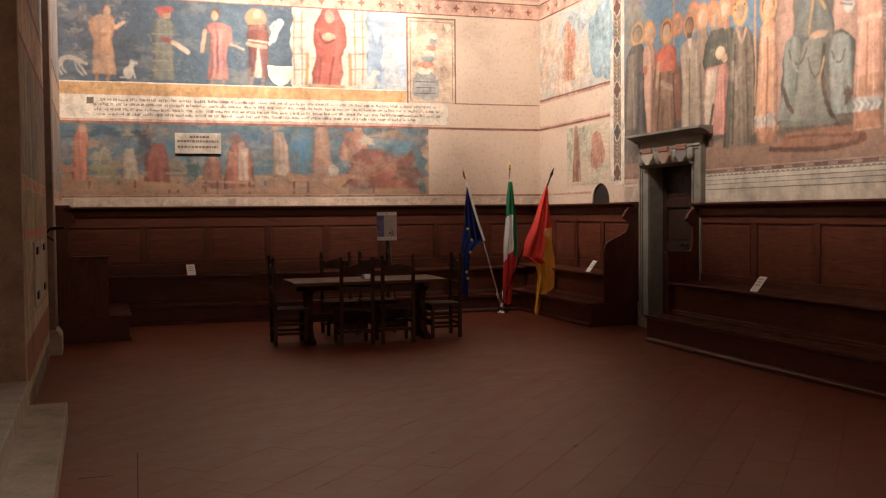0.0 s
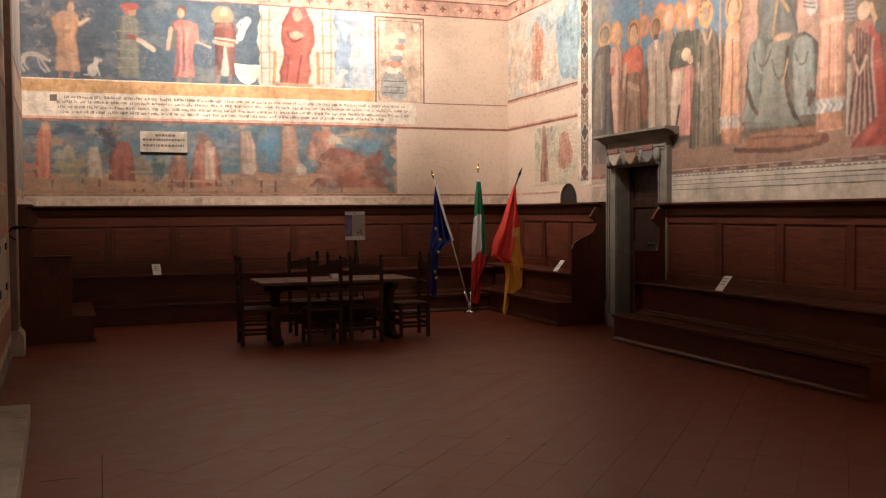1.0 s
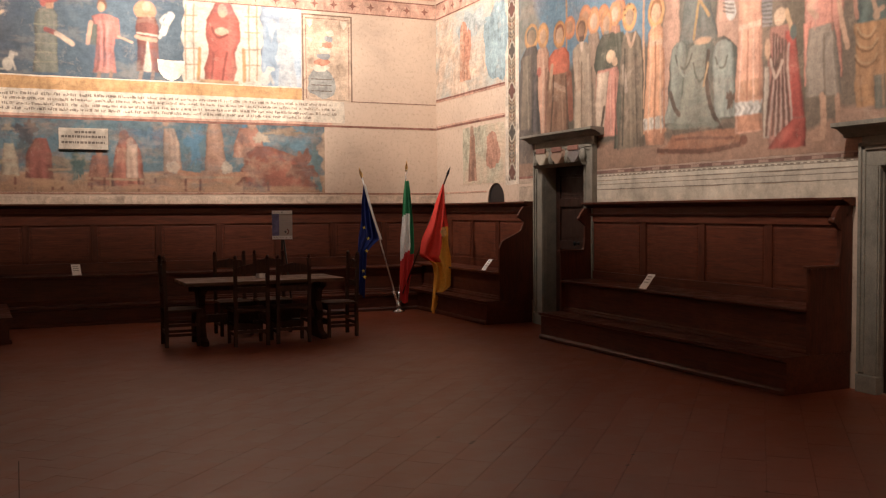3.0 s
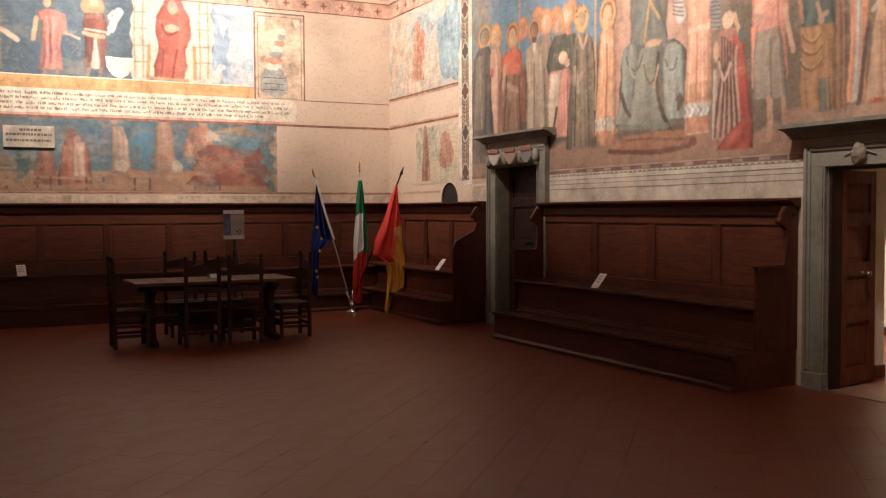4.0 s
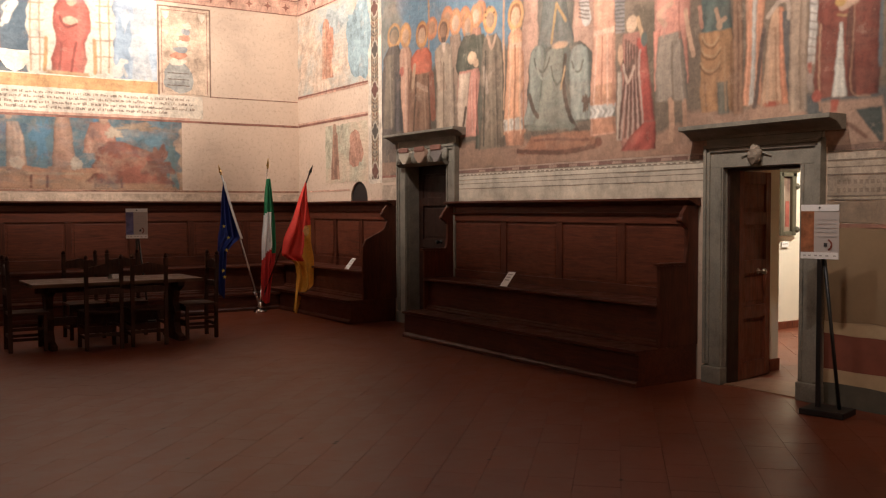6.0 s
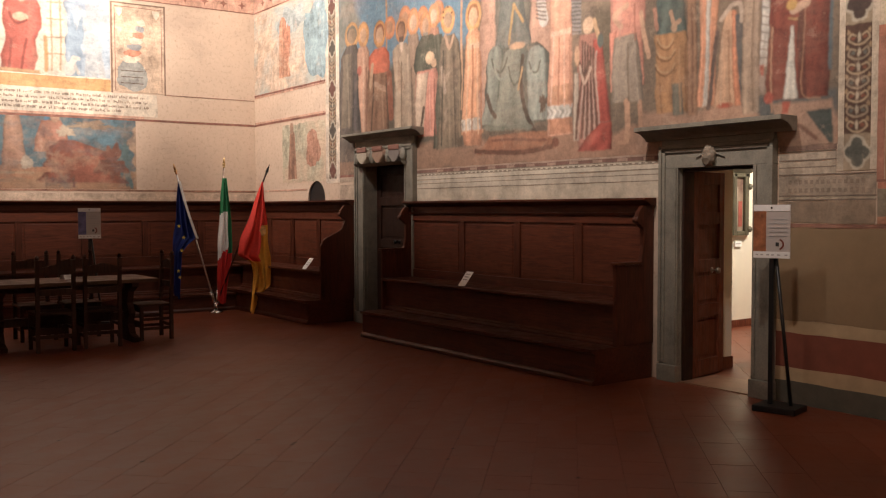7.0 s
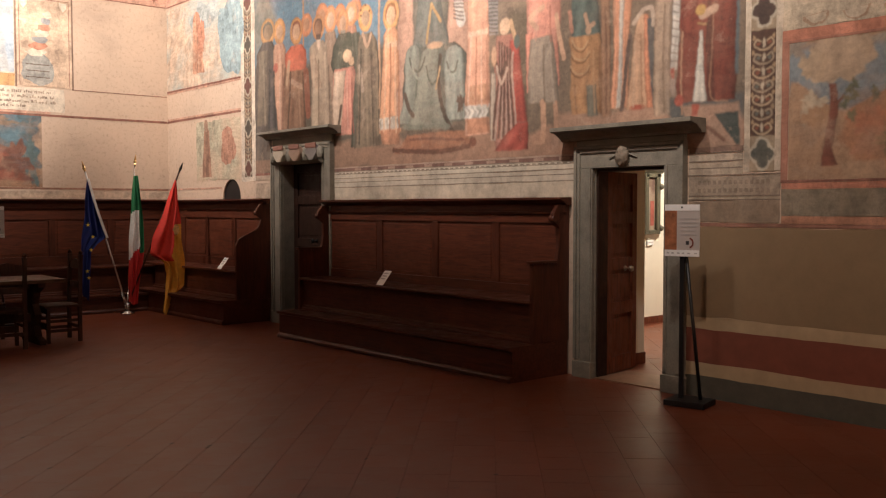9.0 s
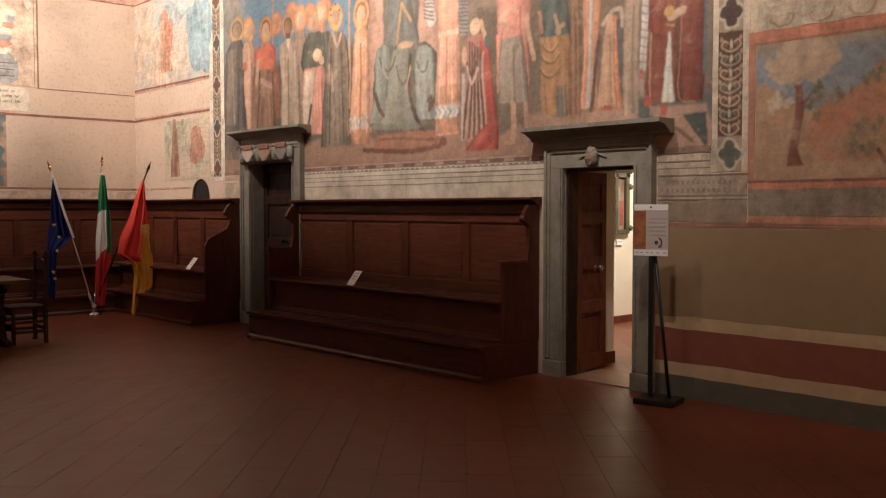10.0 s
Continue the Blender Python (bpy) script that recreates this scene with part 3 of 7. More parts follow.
def make_board(at, art):
    s = thing("information_stand", "black metal stand holding a clear acrylic notice board", "stand", at, "information stands")
    part("base", box(-0.105, 0.245, -0.14, 0.14, 0, 0.05, 0.008), M_BLACK, s)
    part("upright", box(-0.022, 0.014, -0.02, 0.016, 0.05, 1.30, 0.003), M_BLACK, s)
    part("brace", rod((0.155, 0.02, 0.05), (0.02, 0.02, 1.26), 0.015, 8), M_BLACK, s)
    b = part("board", box(-0.152, 0.152, -0.030, -0.022, 1.245, 1.68, 0.002), simple("notice_paper", (0.52, 0.47, 0.44), 0.35, spread=0.03), s, "pale printed notice behind acrylic")
    y = -0.0335
    part("top_strip", box(-0.150, 0.150, y, y + 0.003, 1.628, 1.678), M_WHITE, b)
    part("bottom_strip", box(-0.150, 0.150, y, y + 0.003, 1.247, 1.30), M_WHITE, b)
    part("picture", box(-0.150, -0.045, y, y + 0.003, 1.301, 1.627), simple("printed_picture", art, 0.5, spread=0.5, scale=14), b)
    for k in range(5):
        part("text_bar", box(-0.02, 0.13, y, y + 0.003, 1.56 - k * 0.034, 1.566 - k * 0.034), M_GREY, b)
    bm = bmesh.new()
    ring = [[bm.verts.new((0.055 + r * math.cos(a), y, 1.36 + r * math.sin(a))) for a in [-1.25 + 2.5 * i / 12 for i in range(13)]] for r in (0.034, 0.048)]
    for i in range(12):
        bm.faces.new((ring[0][i], ring[0][i + 1], ring[1][i + 1], ring[1][i]))
    part("sound_sign", bm, simple("dark_red_print", (0.20, 0.05, 0.03), 0.6), b)
    part("sound_mark", box(0.035, 0.062, y - 0.001, y + 0.002, 1.345, 1.375), M_INK, b)
    for x in (-0.13, -0.09, -0.04, 0.0, 0.05, 0.11):
        part("logo_bar", box(x, x + 0.022, y - 0.001, y + 0.002, 1.268, 1.278), M_GREY, b)
    part("pin", lathe([(0.008, 0), (0.008, 0.004)], 10), M_INK, b).matrix_basis = pose(0, y - 0.001, 1.655, 90, 0, 0)
    return s


make_board(pose(6.585, 4.525, 0, 0, 0, -77), (0.34, 0.13, 0.06))
make_board(pose(3.66, 13.72, 0, 0, 0, -14), (0.16, 0.15, 0.30))


def make_label(at):
    s = thing("gallery_label", "small white label card leaning on the bench seat", "label", at, "gallery labels")
    part("card", prism([(-0.075, 0), (-0.07, 0), (0.062, 0.16), (0.057, 0.16)], 0, -0.065, 0.065), M_WHITE, s)
    for k in range(3):
        z = 0.125 - 0.03 * k
        yy = -0.075 + 0.132 * z / 0.16
        part("text_bar", prism([(yy - 0.001, z), (yy + 0.003, z), (yy + 0.0129, z + 0.012), (yy + 0.0089, z + 0.012)], 0, -0.045, 0.035), M_GREY, s)
    return s


lab = make_label(Matrix.Translation((6.55, 8.60, 0.756)) @ pose(0, 0, 0, 0, 0, -90))
copy_thing(lab, Matrix.Translation((6.52, 12.50, 0.756)) @ pose(0, 0, 0, 0, 0, -90))
copy_thing(lab, FAR @ Matrix.Translation((0.83, 14.86, 0.721)) @ pose(0, 0, 0, 0, 0, 8))

# ---- flags ----


def along(knots, v):
    for (a, x), (b, y) in zip(knots, knots[1:]):
        if a >= v >= b:
            return y + (x - y) * (v - b) / (a - b)
    return knots[-1][1]


def cloth(left, right, y_at, pleats, depth, pick, phase):
    """Hanging cloth between two edge lines, folded in pleats; pick gives each face's colour."""
    top, low = left[0][0], left[-1][0]
    nu, nv = 44, 60
    bm = bmesh.new()
    rows = []
    for j in range(nv + 1):
        z = top + (low - top) * j / nv
        a, b = along(left, z), along(right, z)
        row = []
        for i in range(nu + 1):
            u = i / nu
            f = math.sin(2 * math.pi * pleats * u + phase + 0.7 * math.sin(3 * z)) * depth * min(1, 3 * (top - z) + 0.15)
            x = a + (b - a) * (u + 0.03 * math.sin(9 * z + 7 * u))
            row.append(bm.verts.new((x, y_at + f + 0.02 * math.sin(2.3 * z + phase), z + 0.03 * math.sin(5 * u + phase) * (j / nv))))
        rows.append(row)
    for j in range(nv):
        for i in range(nu):
            f = bm.faces.new((rows[j][i], rows[j][i + 1], rows[j + 1][i + 1], rows[j + 1][i]))
            f.smooth = True
            f.material_index = pick((i + 0.5) / nu, 1 - (j + 0.5) / nv)
    return bm


C_BLUE = simple("blue_cloth", (0.012, 0.030, 0.19), 0.75)
C_GREEN = simple("green_cloth", (0.015, 0.16, 0.06), 0.75)
C_WHITE = simple("white_cloth", (0.72, 0.70, 0.66), 0.75)
C_RED = simple("red_cloth", (0.50, 0.022, 0.018), 0.75)
C_SCARLET = simple("scarlet_cloth", (0.62, 0.035, 0.020), 0.75)
C_GOLD = simple("golden_yellow_cloth", (0.74, 0.36, 0.045), 0.75)

BASE = (5.72, 14.15)
stand = thing("flag_stand", "polished metal stand with a round weighted base", "flag stand", Matrix.Translation((*BASE, 0)))
part("base", lathe([(0.11, 0), (0.11, 0.012), (0.09, 0.03), (0.035, 0.045), (0.03, 0.07)], 28), M_STEEL, stand)
part("socket", lathe([(0.045, 0.07), (0.05, 0.09), (0.05, 0.13), (0.04, 0.15)], 20), M_STEEL, stand)
for x in (-0.03, 0.0, 0.03):
    part("tube", rod((x * 0.6, 0, 0.12), (x * 3.2 + 0.02 * (x == 0), 0, 0.34), 0.016, 10), M_STEEL, stand)


def make_flag(label, foot, tip, finial, mats, left, right, y_at, pleats, depth, pick, phase, pole_mat=M_POLE):
    f = thing("flag", label, "flag", group="flags on the stand")
    foot, tip = Vector(foot), Vector(tip)
    part("pole", rod(foot, tip, 0.013, 12), pole_mat, f, "slim bare flag pole")
    d = (tip - foot).normalized()
    bm = rod(tip, tip + d * 0.03, 0.02, 12, 0.012)
    bmesh.ops.create_uvsphere(bm, u_segments=12, v_segments=8, radius=0.026, matrix=Matrix.Translation(tip + d * 0.05))
    rod(tip + d * 0.07, tip + d * 0.17, 0.020, 10, 0.002, bm=bm)
    part("finial", bm, finial, f, "turned metal spear point")
    part("ring", rod(foot + d * (tip - foot).length * 0.5, foot + d * ((tip - foot).length * 0.5 + 0.03), 0.018, 12), M_BRASS, f)
    part("cloth", cloth(left, right, y_at, pleats, depth, pick, phase), mats, f)
    return f


flag = make_flag("dark blue flag with yellow stars hanging from its pole", (5.70, 14.15, 0.16), (5.10, 14.15, 2.21), M_BRASS, [C_BLUE, C_WHITE],
                 [(2.10, 5.11), (1.6, 5.06), (1.2, 5.03), (0.55, 4.99), (0.28, 5.05)], [(2.10, 5.125), (1.6, 5.28), (1.21, 5.40), (1.12, 5.27), (1.0, 5.16), (0.55, 5.15), (0.28, 5.12)],
                 14.12, 3.0, 0.035, lambda u, v: 0, 0.4)
bm = bmesh.new()
ends = []
for k in range(9):
    x, z = 5.118 + 0.277 * k / 8 - 0.02 * math.sin(math.pi * k / 8), 2.10 - 0.90 * k / 8
    ends.append([bm.verts.new((x + dx, 14.075 + dy - 0.012 * math.sin(math.pi * k / 8), z)) for dx, dy in ((-0.020, 0), (0.020, 0), (0.020, 0.006), (-0.020, 0.006))])
for one, two in zip(ends, ends[1:]):
    for i in range(4):
        bm.faces.new((one[i], one[(i + 1) % 4], two[(i + 1) % 4], two[i]))
bm.faces.new(ends[0])
bm.faces.new(ends[-1][::-1])
bmesh.ops.recalc_face_normals(bm, faces=bm.faces)
part("hoist_band", bm, C_WHITE, flag, "white canvas hoist band")
for k, (x, z) in enumerate(((5.10, 1.40), (5.14, 1.02), (5.08, 0.70), (5.17, 1.22), (5.10, 0.60))):
    pts = [(x + (0.035 if i % 2 == 0 else 0.014) * math.sin(math.pi * i / 5), z + (0.035 if i % 2 == 0 else 0.014) * math.cos(math.pi * i / 5)) for i in range(10)]
    bm = bmesh.new()
    bm.faces.new([bm.verts.new((px, 14.065 , pz)) for px, pz in pts])
    part("star", bm, simple("star_yellow", (0.65, 0.48, 0.05), 0.7), flag)
make_flag("green, white and red striped flag hanging limp from its pole", (5.73, 14.15, 0.16), (5.89, 14.18, 2.33), M_BRASS, [C_GREEN, C_WHITE, C_RED],
          [(2.16, 5.825), (1.6, 5.765), (1.0, 5.735), (0.16, 5.735)], [(2.16, 5.89), (1.7, 5.93), (1.1, 5.97), (0.9, 5.95), (0.16, 5.85)],
          14.08, 2.5, 0.03, lambda u, v: 0 if (v > 0.70 + 0.06 * u or (u > 0.70 and v > 0.40)) else (1 if v > 0.42 + 0.18 * (u - 0.5) else 2), 1.3, M_STEEL)
banner = make_flag("red and golden yellow flag hanging limp from its pole", (5.74, 14.15, 0.16), (6.385, 13.66, 2.22), M_IRON, [C_SCARLET, C_GOLD],
                   [(2.09, 6.29), (1.6, 6.10), (1.2, 5.93), (0.93, 5.85), (0.80, 6.08), (0.6, 6.13), (0.02, 6.08)], [(2.09, 6.31), (1.6, 6.35), (1.36, 6.37), (0.8, 6.40), (0.42, 6.41), (0.3, 6.24), (0.02, 6.13)],
                   13.60, 2.2, 0.035, lambda u, v: 1 if v < 0.40 or (v < 0.66 and u > 0.60 + 0.5 * (v - 0.40)) else 0, 2.2, M_OLD)
crest = [(6.27 + 0.05 * math.cos(2 * math.pi * i / 14) * (1 + 0.2 * math.sin(3 * i)), 1.32 + 0.085 * math.sin(2 * math.pi * i / 14)) for i in range(14)]
part("emblem", prism(crest, 1, 13.545, 13.55), simple("gold_thread", (0.62, 0.34, 0.12), 0.6, spread=0.4), banner, "plain golden emblem")

# ---- west side: pilaster, steps, tablet ----
pil = part("stone_pilaster", box(-0.90, -0.80, 11.9, 12.35, 0.30, TALL, 0.01), stone("brown_pilaster_stone", (0.24, 0.17, 0.135)), at=WEST)
tagged(pil, "grey stone pilaster against the side wall", "pilaster", kind="structure")
part("plinth", prism([(-0.90, 0), (-0.74, 0), (-0.74, 0.22), (-0.76, 0.26), (-0.80, 0.30), (-0.90, 0.30)], 1, 11.86, 12.39, soft=0.006), M_SLAB, pil, "worn pale stone plinth")
structure(part("door_reveal", box(-1.50, -0.885, 8.012, 8.03, 0.34, 5.39), stone("reveal_stone", (0.42, 0.29, 0.22)), at=WEST), "brown stone reveal of the side doorway", "wall")
structure(part("step_1", box(-1.2, -0.58, 4.60, 7.97, 0.0, 0.16, 0.012), M_SLAB, at=WEST), "worn stone step before the side doorway", "step")
structure(part("step_2", box(-1.54, -0.86, 5.0, 8.01, 0.16, 0.35, 0.012), M_SLAB, at=WEST), "upper stone step inside the side doorway", "step")
hook = thing("wall_hook", "black wrought iron hook on the stone pilaster", "hook", WEST)
part("bracket", rod((-0.82, 11.9, 1.50), (-0.68, 11.80, 1.52), 0.012, 8, 0.006), M_IRON, hook)
bm = rod((-0.90, 11.885, 1.44), (-0.83, 11.84, 1.52), 0.012, 8)
rod((-0.83, 11.84, 1.52), (-0.68, 11.82, 1.535), 0.012, 8, bm=bm)
rod((-0.90, 11.885, 1.44), (-0.80, 11.86, 1.37), 0.010, 8, bm=bm)
part("loop", bm, M_IRON, hook)
tab = thing("stone_tablet", "pale stone tablet held on the wall by four iron clamps", "tablet", WEST)
part("slab", box(-0.882, -0.86, 9.2, 10.9, 0.82, 1.42, 0.004), M_SLAB, tab)
for y in (9.4, 10.6):
    for z in (0.88, 1.30):
        part("clamp", box(-0.865, -0.845, y, y + 0.22, z, z + 0.07, 0.006), M_IRON, tab)

M_SEAM = simple("dark_mortar", (0.055, 0.020, 0.011), 0.85)
seam = part("floor_seam", box(-0.02, -0.014, 4.55, 6.75, 0.0, 0.0012), M_SEAM)
structure(seam, "narrow dark seam in the tile floor", "seam")
structure(part("floor_seam", box(-0.38, -0.16, 6.20, 6.208, 0.0, 0.0012), M_SEAM), "narrow dark seam in the tile floor", "seam")

# ---- frescoes ----
rnd = random.Random(11)
depth_of = {"E": 0.004, "N": 0.004, "W": 0.004, "last": ""}


def on_wall(wall, u, z):
    d = depth_of[wall]
    if wall == "E":
        return (FAR_X - d, u, z)
    return (u, FAR_Y - d, z) if wall == "N" else (-0.88 + d, u, z)


def ragged(pts):
    """The outline as a brush and age leave it: cut finer and nibbled at two scales."""
    us, zs = [p[0] for p in pts], [p[1] for p in pts]
    span = min(max(us) - min(us), max(zs) - min(zs))
    area = abs(sum(a[0] * b[1] - b[0] * a[1] for a, b in zip(pts, pts[1:] + pts[:1]))) / 2
    rim = sum(math.hypot(b[0] - a[0], b[1] - a[1]) for a, b in zip(pts, pts[1:] + pts[:1]))
    size = 0.0016 if span < 0.10 else (0.009 if span < 0.35 else 0.014)
    size = min(size, 0.12 * 2 * area / rim)
    step = 0.035 if max(max(us) - min(us), max(zs) - min(zs)) < 1.6 else 0.12
    out = []
    for (u0, z0), (u1, z1) in zip(pts, pts[1:] + pts[:1]):
        k = max(1, min(40, int(math.hypot(u1 - u0, z1 - z0) / step)))
        for i in range(k):
            u, z = u0 + (u1 - u0) * i / k, z0 + (z1 - z0) * i / k
            a, b = Vector((u * 5, z * 5, 1)), Vector((u * 19, z * 19, 4))
            out.append((u + size * (noise.noise(a) + 0.8 * noise.noise(b)), z + size * (noise.noise(a + Vector((9, 0, 0))) + 0.8 * noise.noise(b + Vector((0, 9, 0))))))
    return out


def paint(parent, wall, name, shapes, colour, label=""):
    """One patch of paint, or several that do not overlap, a hair above the paint below it."""
    if depth_of["last"] != parent.name:
        depth_of["last"], depth_of[wall] = parent.name, 0.004
    joined = len(shapes) > 100
    if not joined:
        shapes = [ragged(p) for p in shapes]
    for k, pts in enumerate(shapes):
        if k == 0 or not joined:
            bm = bmesh.new()
        bm.faces.new([bm.verts.new(on_wall(wall, u, z)) for u, z in pts])
        if not joined:
            ob = part(name, bm, colour, parent, label)
    if joined:
        ob = tagged(part(name, bm, colour, parent, label), kind="stuff")
    depth_of[wall] += 0.00003
    return ob


def rect(u0, u1, z0, z1, wob=0.0, steps=14):
    """A painted field; wob makes its edges waver like a brush line."""
    if not wob:
        return [(u0, z0), (u1, z0), (u1, z1), (u0, z1)]
    s = rnd.random() * 50
    low = [(u0 + (u1 - u0) * i / steps, z0 + wob * noise.noise((s + i * 0.6, 0, 1))) for i in range(steps + 1)]
    top = [(u1 + (u0 - u1) * i / steps, z1 + wob * noise.noise((s + i * 0.6, 3, 7))) for i in range(steps + 1)]
    return low + top


def oval(u, z, ru, rz, wob=0.0, n=20, arc=(0, 2 * math.pi)):
    s = rnd.random() * 50
    out = []
    for i in range(n):
        a = arc[0] + (arc[1] - arc[0]) * i / n
        k = 1 + wob * noise.noise((s + 2.1 * math.cos(a), 2.1 * math.sin(a), s))
        out.append((u + ru * k * math.cos(a), z + rz * k * math.sin(a)))
    return out


def garment(u, z0, z1, w, lean=0.0, shoulder=0.62, n=14):
    """Plain upright tapered shape with rounded shoulders."""
    s = rnd.random() * 50
    sides = []
    for k in (-1, 1):
        line = []
        for i in range(n + 1):
            t = i / n
            hw = w / 2 * (1 - (1 - shoulder) * t ** 0.8) * (1 if t < 0.86 else math.sqrt(max(0.12, 1 - ((t - 0.86) / 0.15) ** 2)))
            hw *= 1 + 0.10 * noise.noise((s + 3 * t, k * 5, 0))
            line.append((u + k * hw + lean * t, z0 + (z1 - z0) * t))
        sides.append(line)
    return sides[0] + sides[1][::-1]









def pigment(tone, strength=0.72):
    """Reflectance of a paint from its swatch as it looks under the warm lamps."""
    paint = np.array([(c / 255) ** 2.2 for c in tone]) * strength * np.array((1.0, 1.07, 1.16))
    grey = paint.mean() * np.array((1.12, 1.0, 0.88))
    return (0.84 * paint + 0.16 * grey) * 0.90 + 0.10 * strength * np.array((0.36, 0.27, 0.19))


def aged_paint():
    """Old lime paint over plaster; the colours lie in the surface, the mottling and wear come from noise."""
    m, n, l, b, co = shader("aged_fresco", 0.88)
    at = n.new("ShaderNodeAttribute")
    at.attribute_name = "pigment"
    c = at.outputs["Color"]
    for size, fac, lo, hi in ((2.1, 0.55, 0.72, 1.24), (8.0, 0.75, 0.66, 1.30), (34.0, 0.40, 0.62, 1.20)):
        tone = ramp(n, l, noisy(n, l, co, size, 7, 0.68, 0.3), [(0.3, (lo, lo, lo)), (0.5, (1, 1, 1)), (0.72, (hi, hi * 0.98, hi * 0.95))])
        c = blend(n, l, fac, c, blend(n, l, 1.0, c, tone, "MULTIPLY"))
    brush = noisy(n, l, mapped(n, l, co, (3, 3, 12)), 2.0, 5, 0.7)
    c = blend(n, l, 0.3, c, blend(n, l, 1.0, c, ramp(n, l, brush, [(0.3, (0.7, 0.7, 0.7)), (0.7, (1.25, 1.23, 1.2))]), "MULTIPLY"))
    bare = ramp(n, l, noisy(n, l, co, 3.1, 12, 0.75, 0.3), [(0.56, (0, 0, 0)), (0.78, (0.45, 0.45, 0.45))])
    c = blend(n, l, bare, c, PLASTER)
    l.new(c, b.inputs["Base Color"])
    relief(n, l, b, noisy(n, l, co, 14, 8, 0.7), 0.25, 0.012)
    return m


M_AGED = aged_paint()


class Mural:
    """A wall painting: soft brushwork laid over one another on a fine net of plaster."""

    def __init__(self, u0, u1, z0, z1, step, ground):
        self.us, self.zs = np.arange(u0, u1 + step / 2, step), np.arange(z0, z1 + step / 2, step)
        self.tint = np.zeros((len(self.zs), len(self.us), 3)) + pigment(ground)
        self.dice = np.random.default_rng(5)

    def window(self, u0, u1, z0, z1):
        a, b = np.searchsorted(self.us, (u0, u1))
        c, d = np.searchsorted(self.zs, (z0, z1))
        U, Z = np.meshgrid(self.us[a:b], self.zs[c:d])
        return (slice(c, d), slice(a, b)), U, Z

    def lay(self, at, cover, colour):
        cover = np.clip(cover, 0, 1)[..., None]
        self.tint[at] = self.tint[at] * (1 - cover) + colour * cover

    def field(self, u0, u1, z0, z1, tone, soft=0.05):
        """A washed-in ground with wavering, fading edges."""
        at, U, Z = self.window(u0 - soft, u1 + soft, z0 - soft, z1 + soft)
        wave_z = soft * 0.5 * (np.sin(5.1 * U + 1) + 0.6 * np.sin(13 * U))
        wave_u = soft * 0.5 * (np.sin(5.7 * Z + 2) + 0.6 * np.sin(12 * Z))
        side = np.minimum(U - u0 + wave_u, u1 - U + wave_u)
        rise = np.minimum(Z - z0 + wave_z, z1 - Z + wave_z)
        self.lay(at, np.minimum(side, rise) / soft + 0.5, pigment(tone))

    def robe(self, knots, tone, folds=0, depth=0.0, soft=0.016, wob=0.03):
        """Hanging cloth: (middle, height, width) from the top down, with painted folds that run along it."""
        knots = knots[::-1]
        heights = [k[1] for k in knots]
        reach = max(k[2] for k in knots) / 2 + soft + 0.05
        mids = [k[0] for k in knots]
        at, U, Z = self.window(min(mids) - reach, max(mids) + reach, heights[0] - soft, heights[-1] + soft)
        p, q, r = self.dice.uniform(0, 6.28, 3)
        mid = np.interp(Z, heights, mids)
        half = np.interp(Z, heights, [k[2] / 2 for k in knots]) * (1 + wob * (np.sin(9 * Z + p) + 0.6 * np.sin(23 * Z + q)))
        v = (U - mid) / np.maximum(half, 0.004)
        cover = np.minimum((half - abs(U - mid)) / soft + 0.5, np.minimum(Z - heights[0], heights[-1] - Z) / soft + 0.5)
        shade = np.zeros_like(v)
        if folds:
            fall = (heights[-1] - Z) / max(0.05, heights[-1] - heights[0])
            drift = 0.10 * np.sin(4.2 * fall + q) + 0.06 * np.sin(9 * fall + r)
            for k in range(5):
                pace, turn = self.dice.uniform(0.25, 1.3), self.dice.uniform(0, 6.28)
                wave_k = np.sin(np.pi * 0.62 * folds * pace * (v + drift) + turn + 1.5 * fall * self.dice.uniform(-1, 1))
                shade += 0.5 * np.sign(wave_k) * abs(wave_k) ** 0.7 * np.clip(0.35 + 0.9 * np.sin(3.3 * fall + turn), 0, 1)
            shade *= 1.15 * depth * (0.6 + 0.4 * fall)
        rim = np.clip((abs(v) - 0.55) / 0.45, 0, 1) ** 2
        shade = shade + (0.14 * np.sin(1.3 * v + 0.4) + 0.10 - 0.42 * rim) * (depth > 0)
        self.lay(at, cover, pigment(tone) * np.clip(1 + 1.1 * shade, 0.35, 1.6)[..., None])

    def disc(self, u, z, ru, rz, tone, wob=0.0, shade=0.0, soft=0.016):
        reach = 1.0 + 1.3 * wob
        at, U, Z = self.window(u - ru * reach - soft, u + ru * reach + soft, z - rz * reach - soft, z + rz * reach + soft)
        a = np.arctan2((Z - z) / rz, (U - u) / ru)
        p, q = self.dice.uniform(0, 6.28, 2)
        rim = 1 + wob * (0.45 * np.sin(3 * a + p) + 0.4 * np.sin(5 * a + q) + 0.3 * np.sin(11 * a + p + q))
        away = np.hypot((U - u) / ru, (Z - z) / rz)
        soft = soft + 0.12 * wob * min(ru, rz)
        self.lay(at, (rim - away) * min(ru, rz) / soft + 0.5, pigment(tone) * (1 + shade * (U - u) / ru)[..., None])

    def stroke(self, points, width, tone, soft=0.012):
        """A brush line through some points."""
        if len(points) > 2:
            ends = [points[0], *points, points[-1]]
            smooth = []
            for a, b, c, d in zip(ends, ends[1:], ends[2:], ends[3:]):
                for t in (0, 0.25, 0.5, 0.75):
                    smooth.append([0.5 * (2 * y + (z - x) * t + (2 * x - 5 * y + 4 * z - w) * t * t + (3 * y - x - 3 * z + w) * t ** 3) for x, y, z, w in zip(a, b, c, d)])
            points = smooth + [points[-1]]
        us, zs = [p[0] for p in points], [p[1] for p in points]
        reach = width / 2 + soft
